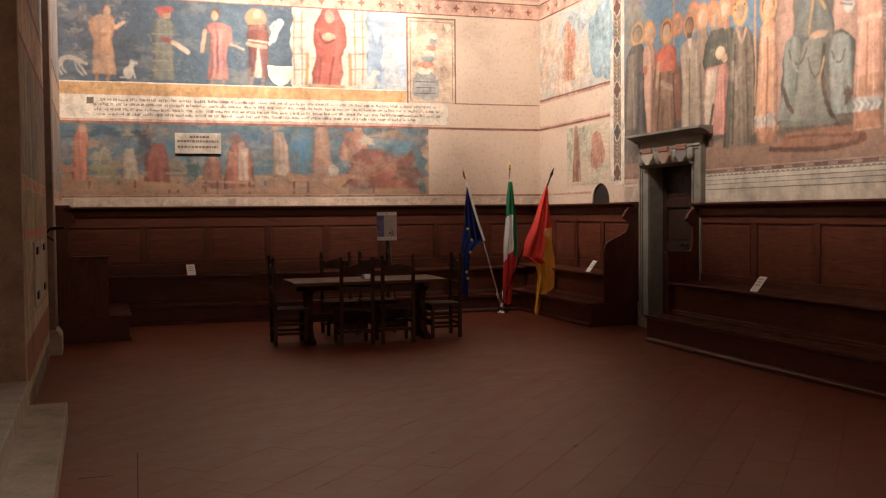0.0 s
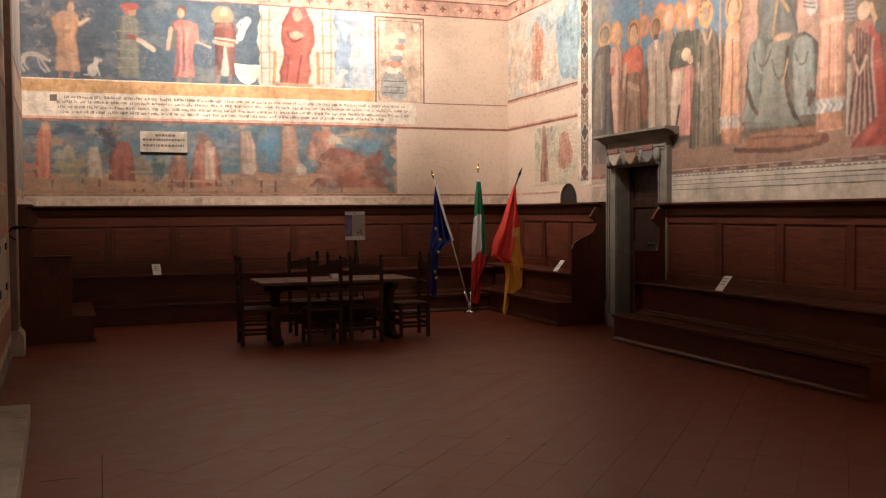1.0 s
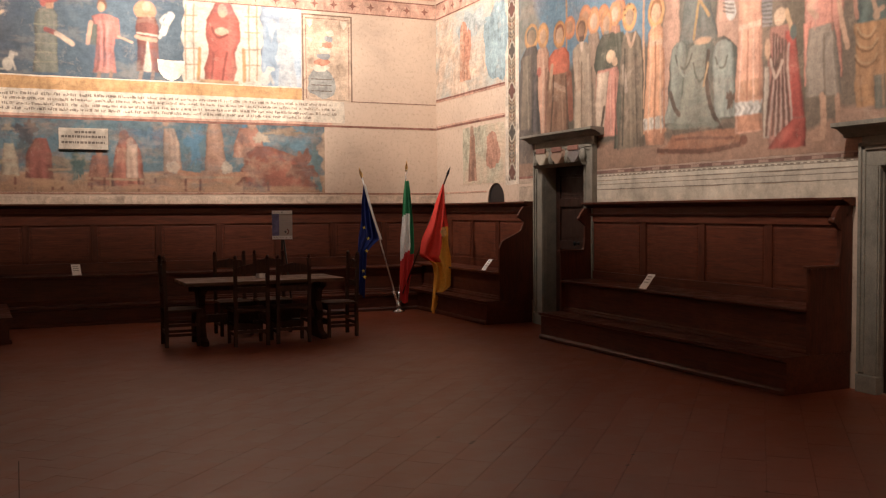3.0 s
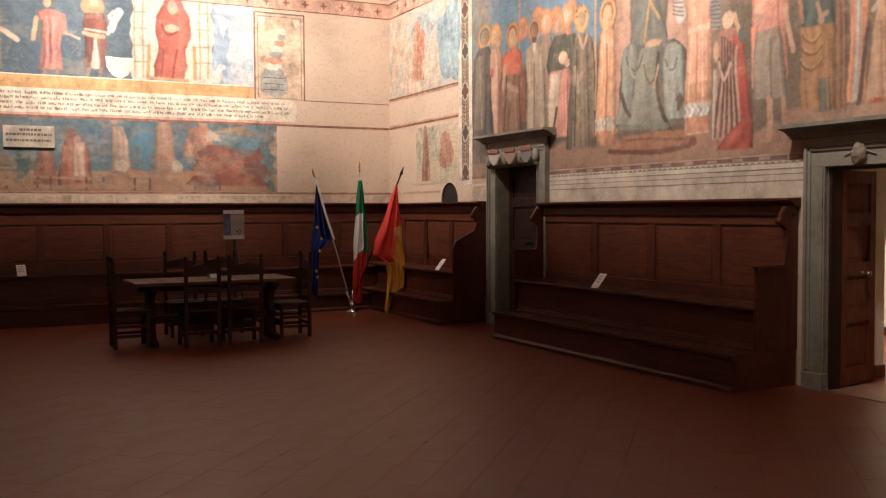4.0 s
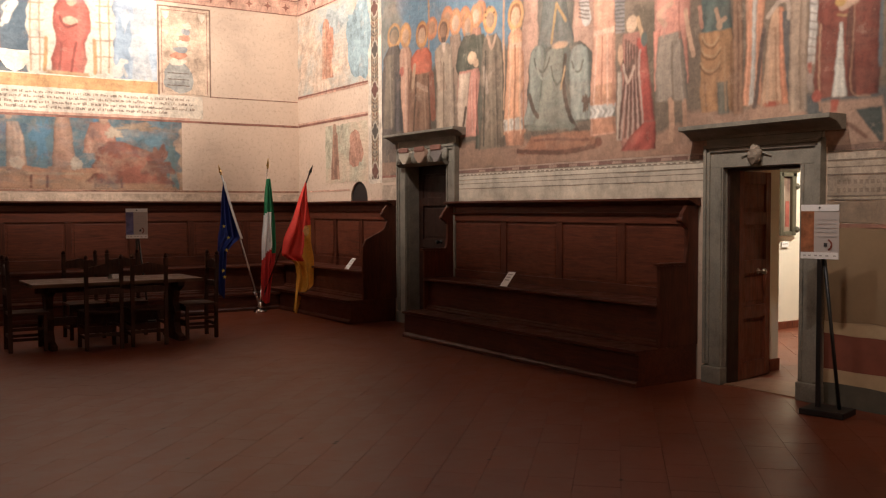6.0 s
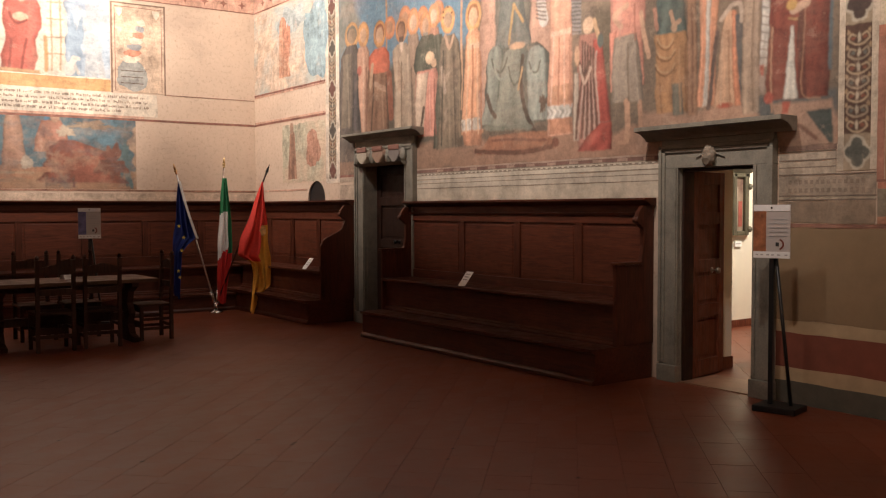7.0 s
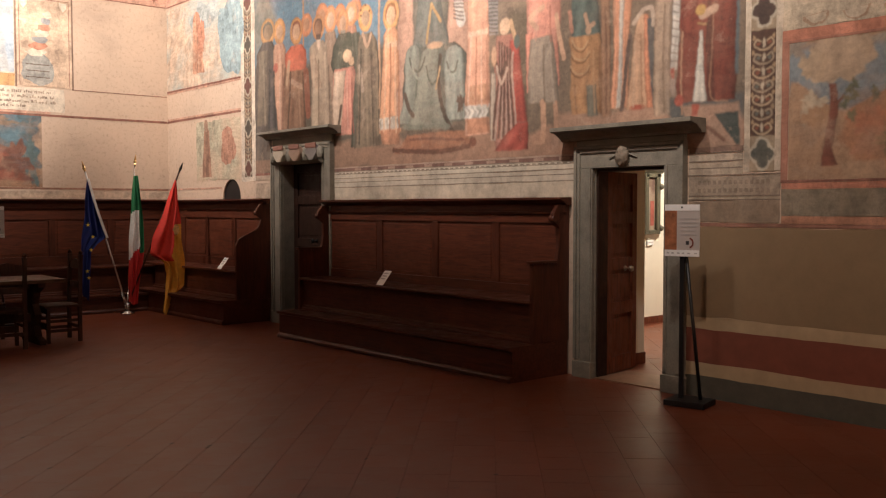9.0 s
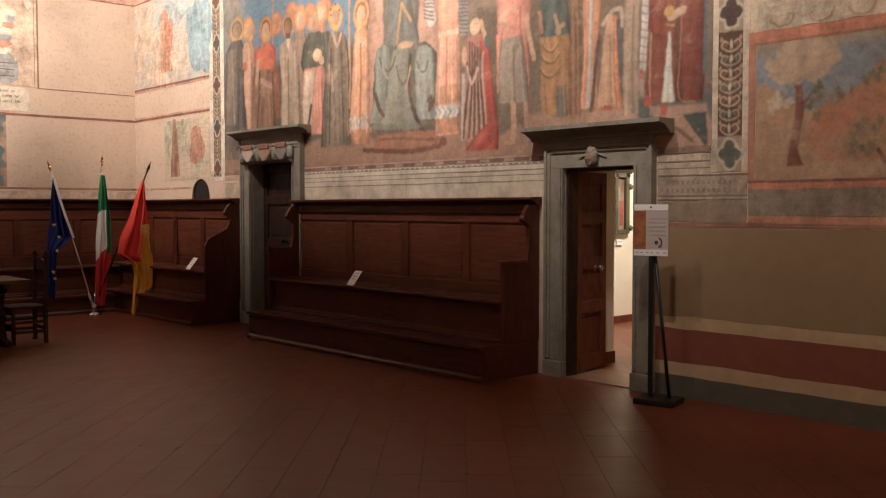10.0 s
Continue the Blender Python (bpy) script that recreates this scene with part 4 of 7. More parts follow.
        at, U, Z = self.window(min(us) - reach, max(us) + reach, min(zs) - reach, max(zs) + reach)
        near = np.full(U.shape, 9.0)
        for (a, b), (c, d) in zip(points, points[1:]):
            t = np.clip(((U - a) * (c - a) + (Z - b) * (d - b)) / max(1e-9, (c - a) ** 2 + (d - b) ** 2), 0, 1)
            near = np.minimum(near, np.hypot(U - a - t * (c - a), Z - b - t * (d - b)))
        self.lay(at, (width / 2 - near) / soft + 0.5, pigment(tone))

    def weather(self, count, tones, cover, size):
        """Worn and stained patches, thinly laid over the finished picture."""
        for _ in range(count):
            u, z = self.dice.uniform(self.us[0], self.us[-1]), self.dice.uniform(self.zs[0], self.zs[-1])
            ru, rz = size * self.dice.uniform(0.3, 1.2), size * self.dice.uniform(0.2, 0.8)
            at, U, Z = self.window(u - 2 * ru, u + 2 * ru, z - 2 * rz, z + 2 * rz)
            a = np.arctan2((Z - z) / rz, (U - u) / ru)
            p, q = self.dice.uniform(0, 6.28, 2)
            rim = 1 + 0.3 * np.sin(3 * a + p) + 0.25 * np.sin(5 * a + q) + 0.2 * np.sin(9 * a + p - q)
            fade = np.clip((rim - np.hypot((U - u) / ru, (Z - z) / rz)) / 0.5 + 0.5, 0, 1)
            self.lay(at, cover * fade, pigment(tones[self.dice.integers(len(tones))]))

    def hang(self, parent, wall, label, gap=None):
        """The painted net as one part a hair above the wall; gap leaves an opening free."""
        keep = depth_of[wall]
        depth_of[wall] = 0.002
        U, Z = np.meshgrid(self.us, self.zs)
        verts = [on_wall(wall, u, z) for u, z in zip(U.ravel().tolist(), Z.ravel().tolist())]
        depth_of[wall] = keep
        w = len(self.us)
        faces = []
        for j in range(len(self.zs) - 1):
            for i in range(w - 1):
                if gap and gap[0] < self.us[i] < gap[1] and self.zs[j] < gap[2]:
                    continue
                faces.append((j * w + i, j * w + i + 1, (j + 1) * w + i + 1, (j + 1) * w + i))
        me = bpy.data.meshes.new("painted_surface")
        me.from_pydata(verts, [], faces)
        # the hand's wavering: every outline sways a little
        step = self.us[1] - self.us[0]
        du = 0.007 * np.sin(5 * Z + 3 * np.sin(4 * U)) + 0.0022 * np.sin(37 * Z + 19 * U) + 0.0015 * np.sin(83 * Z - 61 * U)
        dz = 0.006 * np.sin(6 * U + 2 * np.sin(5 * Z)) + 0.0022 * np.sin(41 * U - 17 * Z) + 0.0015 * np.sin(79 * U + 67 * Z)
        ju = np.clip((U + du - self.us[0]) / step, 0, w - 1.001)
        jz = np.clip((Z + dz - self.zs[0]) / step, 0, len(self.zs) - 1.001)
        a, b = ju.astype(int), jz.astype(int)
        fu, fz = (ju - a)[..., None], (jz - b)[..., None]
        t = self.tint
        self.tint = (t[b, a] * (1 - fu) + t[b, a + 1] * fu) * (1 - fz) + (t[b + 1, a] * (1 - fu) + t[b + 1, a + 1] * fu) * fz
        soft = np.pad(self.tint, ((1, 1), (1, 1), (0, 0)), mode="edge")
        soft = 0.6 * self.tint + 0.10 * (soft[:-2, 1:-1] + soft[2:, 1:-1] + soft[1:-1, :-2] + soft[1:-1, 2:])
        tint = np.ones((U.size, 4), dtype=np.float32)
        tint[:, :3] = np.clip(soft.reshape(-1, 3), 0.004, 0.85)
        me.color_attributes.new("pigment", "FLOAT_COLOR", "POINT").data.foreach_set("color", tint.ravel())
        me.materials.append(M_AGED)
        ob = new("painted_surface", me)
        ob.parent = parent
        return tagged(ob, label)


LINE = fresco((0.24, 0.09, 0.065), 0, 0.35)
CORAL = fresco((0.50, 0.19, 0.12), 0, 0.3)
PALE = fresco((0.66, 0.56, 0.44), 0, 0.3)
ROSE = fresco((0.58, 0.34, 0.25), 0, 0.4)
SKY = fresco((0.075, 0.165, 0.25), 0, 0.25, (0.09, 0.13, 0.15))
TAN = fresco((0.50, 0.31, 0.19), 0, 0.4)
LEDGE = fresco((0.52, 0.29, 0.12), 0, 0.3)
SCRIPT = fresco((0.11, 0.085, 0.07), 0, 0.2)
FADED = fresco((0.25, 0.20, 0.16), 0, 0.8)

# -- end wall --
hunt = thing("fresco", "faded hunting scene fresco with robed figures on dark blue", "fresco", FAR)
N = lambda name, shapes, colour, label="": paint(hunt, "N", name, shapes, colour, label)
hunt_canvas = Mural(-1.25, 4.47, 3.56, 5.09, 0.010, (80, 98, 110))
# blue ground, pale throne field, worn field
hunt_canvas.robe([(0.58, 5.09, 3.972), (0.56, 3.78, 3.982)], (78, 102, 114), soft=0.02)
# darker left end: the lamps' falloff from the middle, put into the colour
hunt_canvas.robe([(-0.62, 5.03, 1.567), (-0.65, 3.74, 1.571)], (72, 84, 94), soft=0.6)
hunt_canvas.robe([(4.17, 5.3, 0.761), (4.15, 3.76, 0.763)], (176, 192, 202), folds=4, depth=0.06, soft=0.03)
hunt_canvas.robe([(3.17, 5.43, 1.276), (3.15, 3.74, 1.281)], (232, 212, 184), soft=0.01)
hunt_canvas.disc(4.19, 4.44, 0.218, 0.671, (206, 208, 204), wob=0.5)
hunt_canvas.disc(3.94, 4.24, 0.118, 0.478, (150, 172, 186), wob=0.5)
# four standing robes
hunt_canvas.disc(-0.36, 4.89, 0.067, 0.088, (110, 72, 54))
hunt_canvas.disc(-0.35, 4.87, 0.05, 0.079, (206, 150, 112), shade=0.15)
hunt_canvas.robe([(-0.38, 4.82, 0.167), (-0.42, 4.76, 0.35), (-0.43, 4.58, 0.399), (-0.42, 4.42, 0.275), (-0.42, 4.16, 0.308), (-0.42, 3.88, 0.367)], (180, 128, 92), folds=5, depth=0.2)
hunt_canvas.stroke([(-0.28, 4.71), (-0.23, 4.61), (-0.17, 4.66)], 0.067, (190, 134, 88))
hunt_canvas.stroke([(-0.22, 4.63), (-0.11, 4.7)], 0.05, (226, 178, 140))
hunt_canvas.stroke([(-0.6, 4.68), (-0.52, 4.52), (-0.39, 4.5)], 0.066, (172, 114, 70))
hunt_canvas.stroke([(-0.52, 3.88), (-0.54, 3.76)], 0.05, (160, 112, 84))
hunt_canvas.stroke([(-0.35, 3.88), (-0.37, 3.77)], 0.05, (160, 112, 84))
hunt_canvas.disc(0.55, 4.86, 0.06, 0.098, (206, 150, 112), shade=0.15)
hunt_canvas.disc(0.52, 4.94, 0.147, 0.054, (190, 84, 72))
hunt_canvas.disc(0.46, 4.89, 0.043, 0.071, (200, 96, 84))
hunt_canvas.robe([(0.52, 4.8, 0.173), (0.5, 4.71, 0.311), (0.48, 4.46, 0.311), (0.48, 4.11, 0.328), (0.47, 3.82, 0.363)], (114, 114, 100), folds=5, depth=0.16)
hunt_canvas.stroke([(0.32, 4.55), (0.64, 4.55)], 0.013, (150, 146, 116))
hunt_canvas.stroke([(0.32, 4.4), (0.64, 4.41)], 0.013, (150, 146, 116))
hunt_canvas.stroke([(0.32, 4.26), (0.64, 4.26)], 0.013, (150, 146, 116))
hunt_canvas.stroke([(0.32, 4.12), (0.63, 4.12)], 0.013, (150, 146, 116))
hunt_canvas.stroke([(0.31, 3.97), (0.63, 3.98)], 0.013, (150, 146, 116))
hunt_canvas.stroke([(0.49, 4.48), (0.61, 4.43)], 0.078, (168, 72, 62))
hunt_canvas.stroke([(0.63, 4.42), (0.86, 4.28)], 0.078, (228, 190, 156))
hunt_canvas.disc(1.3, 4.91, 0.071, 0.1, (120, 76, 56))
hunt_canvas.disc(1.29, 4.88, 0.053, 0.082, (206, 150, 112), shade=0.15)
hunt_canvas.robe([(1.33, 4.77, 0.16), (1.33, 4.72, 0.365), (1.35, 4.5, 0.303), (1.33, 4.23, 0.285), (1.32, 3.86, 0.348)], (186, 110, 98), folds=7, depth=0.24)
hunt_canvas.robe([(1.18, 4.6, 0.106), (1.15, 4.29, 0.106)], (84, 92, 82), folds=2, depth=0.1)
hunt_canvas.stroke([(1.14, 4.62), (1.08, 4.31)], 0.062, (216, 160, 128))
hunt_canvas.stroke([(1.5, 4.69), (1.52, 4.44)], 0.081, (204, 116, 100))
hunt_canvas.stroke([(1.53, 4.44), (1.73, 4.35)], 0.036, (210, 166, 132))
hunt_canvas.stroke([(1.24, 3.86), (1.22, 3.75)], 0.053, (150, 108, 90))
hunt_canvas.stroke([(1.41, 3.87), (1.39, 3.76)], 0.054, (150, 108, 90))
hunt_canvas.disc(1.95, 4.87, 0.173, 0.156, (204, 138, 96))
hunt_canvas.disc(1.97, 4.93, 0.064, 0.083, (222, 168, 130))
hunt_canvas.robe([(1.97, 4.77, 0.256), (1.97, 4.62, 0.365), (1.97, 4.25, 0.311), (1.97, 3.91, 0.347)], (128, 66, 56), folds=5, depth=0.2)
hunt_canvas.robe([(1.97, 4.4, 0.027), (1.96, 3.91, 0.146)], (222, 190, 164), folds=2, depth=0.1)
hunt_canvas.stroke([(1.8, 4.45), (1.93, 4.42), (2.09, 4.41)], 0.064, (214, 160, 126))
hunt_canvas.stroke([(1.82, 4.51), (2.11, 4.48)], 0.027, (226, 196, 168))
hunt_canvas.stroke([(1.87, 3.9), (1.85, 3.77)], 0.055, (160, 124, 104))
hunt_canvas.stroke([(2.05, 3.91), (2.03, 3.78)], 0.055, (160, 124, 104))
# seated red robe on the throne
hunt_canvas.stroke([(2.57, 5.02), (2.55, 3.81)], 0.023, (196, 150, 110))
hunt_canvas.stroke([(2.7, 5.03), (2.68, 3.82)], 0.023, (196, 150, 110))
hunt_canvas.stroke([(3.59, 5.08), (3.58, 3.84)], 0.024, (196, 150, 110))
hunt_canvas.stroke([(3.73, 5.08), (3.71, 3.85)], 0.024, (196, 150, 110))
hunt_canvas.stroke([(2.54, 4.85), (2.75, 4.86)], 0.019, (180, 140, 104))
hunt_canvas.stroke([(3.53, 4.9), (3.76, 4.91)], 0.019, (180, 140, 104))
hunt_canvas.stroke([(2.54, 4.59), (2.75, 4.6)], 0.019, (180, 140, 104))
hunt_canvas.stroke([(3.53, 4.64), (3.76, 4.65)], 0.019, (180, 140, 104))
hunt_canvas.stroke([(2.54, 4.31), (2.74, 4.32)], 0.019, (180, 140, 104))
hunt_canvas.stroke([(3.52, 4.35), (3.76, 4.36)], 0.019, (180, 140, 104))
hunt_canvas.stroke([(2.53, 4.05), (2.74, 4.06)], 0.019, (180, 140, 104))
hunt_canvas.stroke([(3.52, 4.09), (3.75, 4.1)], 0.019, (180, 140, 104))
hunt_canvas.stroke([(2.78, 4.32), (2.75, 3.82)], 0.056, (206, 150, 88))
hunt_canvas.stroke([(3.49, 4.35), (3.5, 3.84)], 0.058, (206, 150, 88))
hunt_canvas.robe([(3.16, 5.17, 0.172), (3.17, 5.02, 0.343), (3.17, 4.79, 0.534), (3.17, 4.49, 0.554), (3.14, 4.3, 0.42), (3.11, 4.02, 0.515), (3.09, 3.81, 0.477)], (194, 88, 72), folds=5, depth=0.12)
hunt_canvas.disc(3.16, 4.96, 0.086, 0.113, (228, 176, 140))
hunt_canvas.disc(3.14, 4.62, 0.114, 0.066, (226, 176, 140))
hunt_canvas.stroke([(2.99, 4.67), (3.07, 4.52), (3.22, 4.57)], 0.038, (150, 64, 54))
hunt_canvas.stroke([(3.22, 4.3), (3.15, 3.85)], 0.038, (156, 68, 58))
hunt_canvas.stroke([(3.01, 4.26), (2.96, 3.84)], 0.038, (160, 70, 60))
hunt_canvas.robe([(3.09, 3.83, 0.62), (3.1, 3.68, 0.725)], (206, 158, 108), soft=0.02)
hunt_canvas.disc(2.81, 3.73, 0.113, 0.047, (130, 110, 94))
hunt_canvas.disc(3.11, 3.71, 0.086, 0.047, (130, 104, 84))
# hounds, falcon
hunt_canvas.stroke([(-1.07, 4.02), (-1.02, 4.11), (-0.92, 4.13), (-0.83, 4.11), (-0.75, 4.07)], 0.073, (186, 166, 142))
hunt_canvas.stroke([(-0.76, 4.07), (-0.67, 4.03)], 0.049, (186, 166, 142))
hunt_canvas.stroke([(-1.06, 4.02), (-1.08, 3.95), (-1.03, 3.87)], 0.033, (186, 166, 142))
hunt_canvas.stroke([(-1.03, 4.03), (-1.02, 3.96), (-0.97, 3.9)], 0.024, (186, 166, 142))
hunt_canvas.stroke([(-0.79, 4.06), (-0.73, 3.96), (-0.69, 3.88)], 0.033, (186, 166, 142))
hunt_canvas.stroke([(-0.83, 4.07), (-0.8, 3.95), (-0.73, 3.86)], 0.025, (186, 166, 142))
hunt_canvas.disc(-0.06, 3.92, 0.076, 0.098, (206, 188, 164))
hunt_canvas.stroke([(-0.04, 3.94), (0.01, 4.07)], 0.076, (206, 188, 164))
hunt_canvas.stroke([(-0.0, 4.1), (0.07, 4.08)], 0.051, (206, 188, 164))
hunt_canvas.stroke([(0.01, 4.0), (0.05, 3.85)], 0.034, (206, 188, 164))
hunt_canvas.stroke([(-0.12, 3.84), (-0.18, 3.84)], 0.025, (206, 188, 164))
hunt_canvas.disc(3.85, 3.88, 0.088, 0.105, (226, 216, 198))
hunt_canvas.stroke([(3.87, 3.91), (3.92, 4.04)], 0.088, (226, 216, 198))
hunt_canvas.stroke([(3.91, 4.07), (3.99, 4.06)], 0.059, (226, 216, 198))
hunt_canvas.stroke([(3.93, 3.97), (3.98, 3.81)], 0.039, (226, 216, 198))
hunt_canvas.stroke([(3.78, 3.79), (3.7, 3.8)], 0.029, (226, 216, 198))
hunt_canvas.stroke([(2.21, 4.54), (2.26, 4.67), (2.34, 4.81)], 0.101, (230, 218, 198))
hunt_canvas.disc(2.33, 4.84, 0.046, 0.046, (232, 222, 204))
hunt_canvas.stroke([(2.19, 4.52), (2.15, 4.46)], 0.046, (214, 200, 180))
hunt_canvas.stroke([(2.23, 4.65), (2.19, 4.74), (2.27, 4.82)], 0.046, (206, 196, 180))
hunt_canvas.weather(90, ((66, 92, 116), (196, 170, 140), (110, 120, 124)), 0.16, 0.22)
hunt_canvas.hang(hunt, "N", "mottled dark blue ground with robed shapes and a pale throne")
N("ledge", [rect(-1.25, 4.47, 3.56, 3.77, 0.012)], LEDGE, "orange painted ledge")
N("ledge_line", [rect(-1.25, 4.47, 3.755, 3.775, 0.008), rect(-1.25, 4.47, 3.55, 3.565, 0.008)], PALE)
N("frieze_band", [rect(-1.25, 6.94, 5.10, 5.34, 0.01), rect(-1.25, 6.94, 5.42, 5.8, 0.01)], ROSE, "pink painted frieze band")
N("frieze_line", [rect(-1.25, 6.94, 5.335, 5.36, 0.006), rect(-1.25, 6.94, 5.085, 5.10, 0.006)], LINE)
for k in range(24):
    u = -1.0 + 0.336 * k
    if u < 6.9:
        N("rosette", [[(u + (0.075 if i % 2 == 0 else 0.030) * math.cos(math.pi * i / 4), 5.215 + (0.075 if i % 2 == 0 else 0.030) * math.sin(math.pi * i / 4)) for i in range(8)]], LINE)
N("shield_shape", [[(2.12, 4.11), (2.54, 4.11), (2.53, 3.95), (2.45, 3.83), (2.33, 3.77), (2.21, 3.83), (2.13, 3.95)]], fresco((0.70, 0.62, 0.50), 0, 0.2))
# framed panel with a heap of arms
N("panel_ground", [rect(4.50, 5.36, 3.58, 5.02)], fresco((0.58, 0.43, 0.31), 0, 0.5))
N("panel_edge", [rect(4.48, 4.51, 3.56, 5.03), rect(5.345, 5.37, 3.56, 5.03), rect(4.51, 5.345, 5.005, 5.03)], fresco((0.17, 0.10, 0.07), 0, 0.2))
N("panel_line", [rect(4.545, 4.555, 3.6, 4.97), rect(5.30, 5.31, 3.6, 4.97), rect(4.555, 5.30, 4.955, 4.965)], LINE)
N("shield_outline", [[(4.54, 4.95), (4.70, 4.95), (4.69, 4.85), (4.62, 4.76), (4.55, 4.85)], [(5.14, 4.95), (5.30, 4.95), (5.29, 4.85), (5.22, 4.76), (5.15, 4.85)]], fresco((0.44, 0.33, 0.23), 0, 0.2))
N("shield_field", [[(4.56, 4.935), (4.68, 4.935), (4.67, 4.86), (4.62, 4.79), (4.57, 4.86)], [(5.16, 4.935), (5.28, 4.935), (5.27, 4.86), (5.22, 4.79), (5.17, 4.86)]], PALE)
N("helm_shape", [oval(4.82, 3.86, 0.24, 0.26, 0.25)], fresco((0.30, 0.31, 0.29), 0, 0.5))
for k in range(7):
    N("crest_shape", [oval(4.80 + 0.03 * k, 4.12 + 0.10 * k, 0.15 - 0.014 * k, 0.055, 0.4)], (PALE, fresco((0.52, 0.22, 0.14), 0, 0.4), fresco((0.28, 0.30, 0.31), 0, 0.5))[k % 3])
for k in range(3):
    N("helm_line", [rect(4.64, 5.0, 3.72 + 0.1 * k, 3.735 + 0.1 * k, 0.01)], SCRIPT)

# written band
band = thing("fresco", "pale painted band with rows of unreadable dark lettering", "fresco", FAR)
paint(band, "N", "band_ground", [rect(-1.25, 5.22, 3.19, 3.555, 0.015)], fresco((0.68, 0.59, 0.47), 0, 0.25))
rows = []
for z, end in ((3.47, 5.05), (3.395, 5.1), (3.315, 5.1), (3.24, 4.6)):
    u = -0.60 + rnd.uniform(0, 0.2)
    while u < end:
        for _ in range(rnd.randrange(2, 7)):
            w, h = rnd.uniform(0.008, 0.024), rnd.uniform(0.024, 0.046)
            base = z + rnd.uniform(-0.004, 0.006)
            rows.append(rect(u, u + w, base, base + h))
            if rnd.random() < 0.6:
                rows.append(rect(u, u + w + 0.018, base + (h - 0.009 if rnd.random() < 0.5 else -0.001), base + (h if rnd.random() < 0.5 else 0.008)))
            u += w + rnd.uniform(0.006, 0.014)
        u += rnd.uniform(0.018, 0.04)
marks = paint(band, "N", "lettering", rows, FADED, "rows of small dark bars")
paint(band, "N", "initial_square", [rect(-0.68, -0.58, 3.42, 3.52)], SCRIPT)
paint(band, "N", "border_line", [rect(-1.25, 6.94, 3.115, 3.15, 0.006)], LINE, "dark red ruled line")
paint(band, "N", "border_line", [rect(-1.25, 5.0, 3.155, 3.19, 0.006)], ROSE)
paint(band, "N", "border_line", [rect(5.36, 6.94, 3.562, 3.572, 0.004)], LINE)

court = thing("fresco", "damaged lower fresco with seated figures on blue and brown", "fresco", FAR)
court_canvas = Mural(-1.25, 4.86, 1.99, 3.20, 0.010, (206, 166, 132))
# worn blue ground over brown
court_canvas.robe([(1.82, 3.15, 6.047), (1.76, 2.29, 5.976)], (86, 118, 126), soft=0.04)
court_canvas.robe([(1.78, 2.29, 6.017), (1.78, 1.92, 6.021)], (184, 134, 98), soft=0.09)
court_canvas.disc(-0.47, 2.97, 0.501, 0.071, (66, 92, 104), wob=0.6)
court_canvas.disc(2.07, 2.87, 0.368, 0.149, (72, 112, 130), wob=0.6)
court_canvas.disc(4.27, 2.9, 0.399, 0.174, (96, 138, 150), wob=0.6)
court_canvas.disc(3.49, 2.84, 0.116, 0.229, (70, 124, 150), wob=0.6)
court_canvas.disc(2.67, 2.77, 0.113, 0.282, (74, 126, 148), wob=0.6)
court_canvas.disc(0.8, 2.4, 0.527, 0.109, (120, 112, 96), wob=0.6)
court_canvas.disc(4.67, 2.42, 0.122, 0.332, (96, 124, 124), wob=0.6)
court_canvas.disc(4.17, 3.01, 0.298, 0.058, (176, 150, 120), wob=0.6)
court_canvas.disc(0.18, 2.9, 0.137, 0.179, (72, 72, 78), wob=0.5)
court_canvas.disc(0.11, 2.62, 0.12, 0.125, (82, 96, 96), wob=0.5)
court_canvas.disc(0.89, 2.4, 0.097, 0.237, (70, 98, 92), wob=0.5)
court_canvas.disc(-0.4, 2.39, 0.201, 0.178, (152, 142, 104), wob=0.5)
court_canvas.disc(-0.46, 2.61, 0.134, 0.106, (160, 150, 120), wob=0.5)
court_canvas.disc(-0.07, 2.97, 0.068, 0.053, (150, 134, 112), wob=0.5)
court_canvas.robe([(-0.75, 3.08, 0.099), (-0.77, 2.92, 0.198), (-0.8, 2.57, 0.214), (-0.8, 2.23, 0.231)], (196, 112, 82), folds=5, depth=0.2)
court_canvas.disc(-0.75, 3.03, 0.058, 0.079, (206, 146, 108))
court_canvas.disc(-0.6, 2.79, 0.083, 0.071, (176, 140, 104), wob=0.4)
court_canvas.robe([(-0.07, 2.73, 0.136), (-0.06, 2.53, 0.212), (-0.06, 2.23, 0.272)], (172, 156, 128), folds=3, depth=0.15)
court_canvas.robe([(0.37, 2.81, 0.155), (0.35, 2.62, 0.328), (0.35, 2.2, 0.414)], (142, 72, 60), folds=4, depth=0.18)
court_canvas.robe([(1.22, 2.57, 0.232), (1.2, 2.08, 0.33)], (158, 96, 74), folds=3, depth=0.2)
court_canvas.disc(1.21, 2.62, 0.053, 0.073, (170, 110, 84))
court_canvas.robe([(1.63, 2.86, 0.181), (1.64, 2.63, 0.417), (1.64, 2.08, 0.508)], (168, 94, 74), folds=5, depth=0.2)
court_canvas.robe([(1.71, 2.75, 0.163), (1.7, 2.22, 0.2)], (194, 154, 128), folds=3, depth=0.12)
court_canvas.disc(1.59, 2.88, 0.072, 0.083, (140, 74, 62))
court_canvas.disc(1.68, 2.79, 0.045, 0.065, (204, 150, 120))
court_canvas.disc(2.19, 3.21, 0.102, 0.084, (152, 132, 116))
court_canvas.disc(2.22, 3.13, 0.055, 0.074, (176, 140, 116))
court_canvas.robe([(2.28, 3.02, 0.167), (2.31, 2.78, 0.26), (2.33, 2.26, 0.279)], (176, 142, 118), folds=5, depth=0.16)
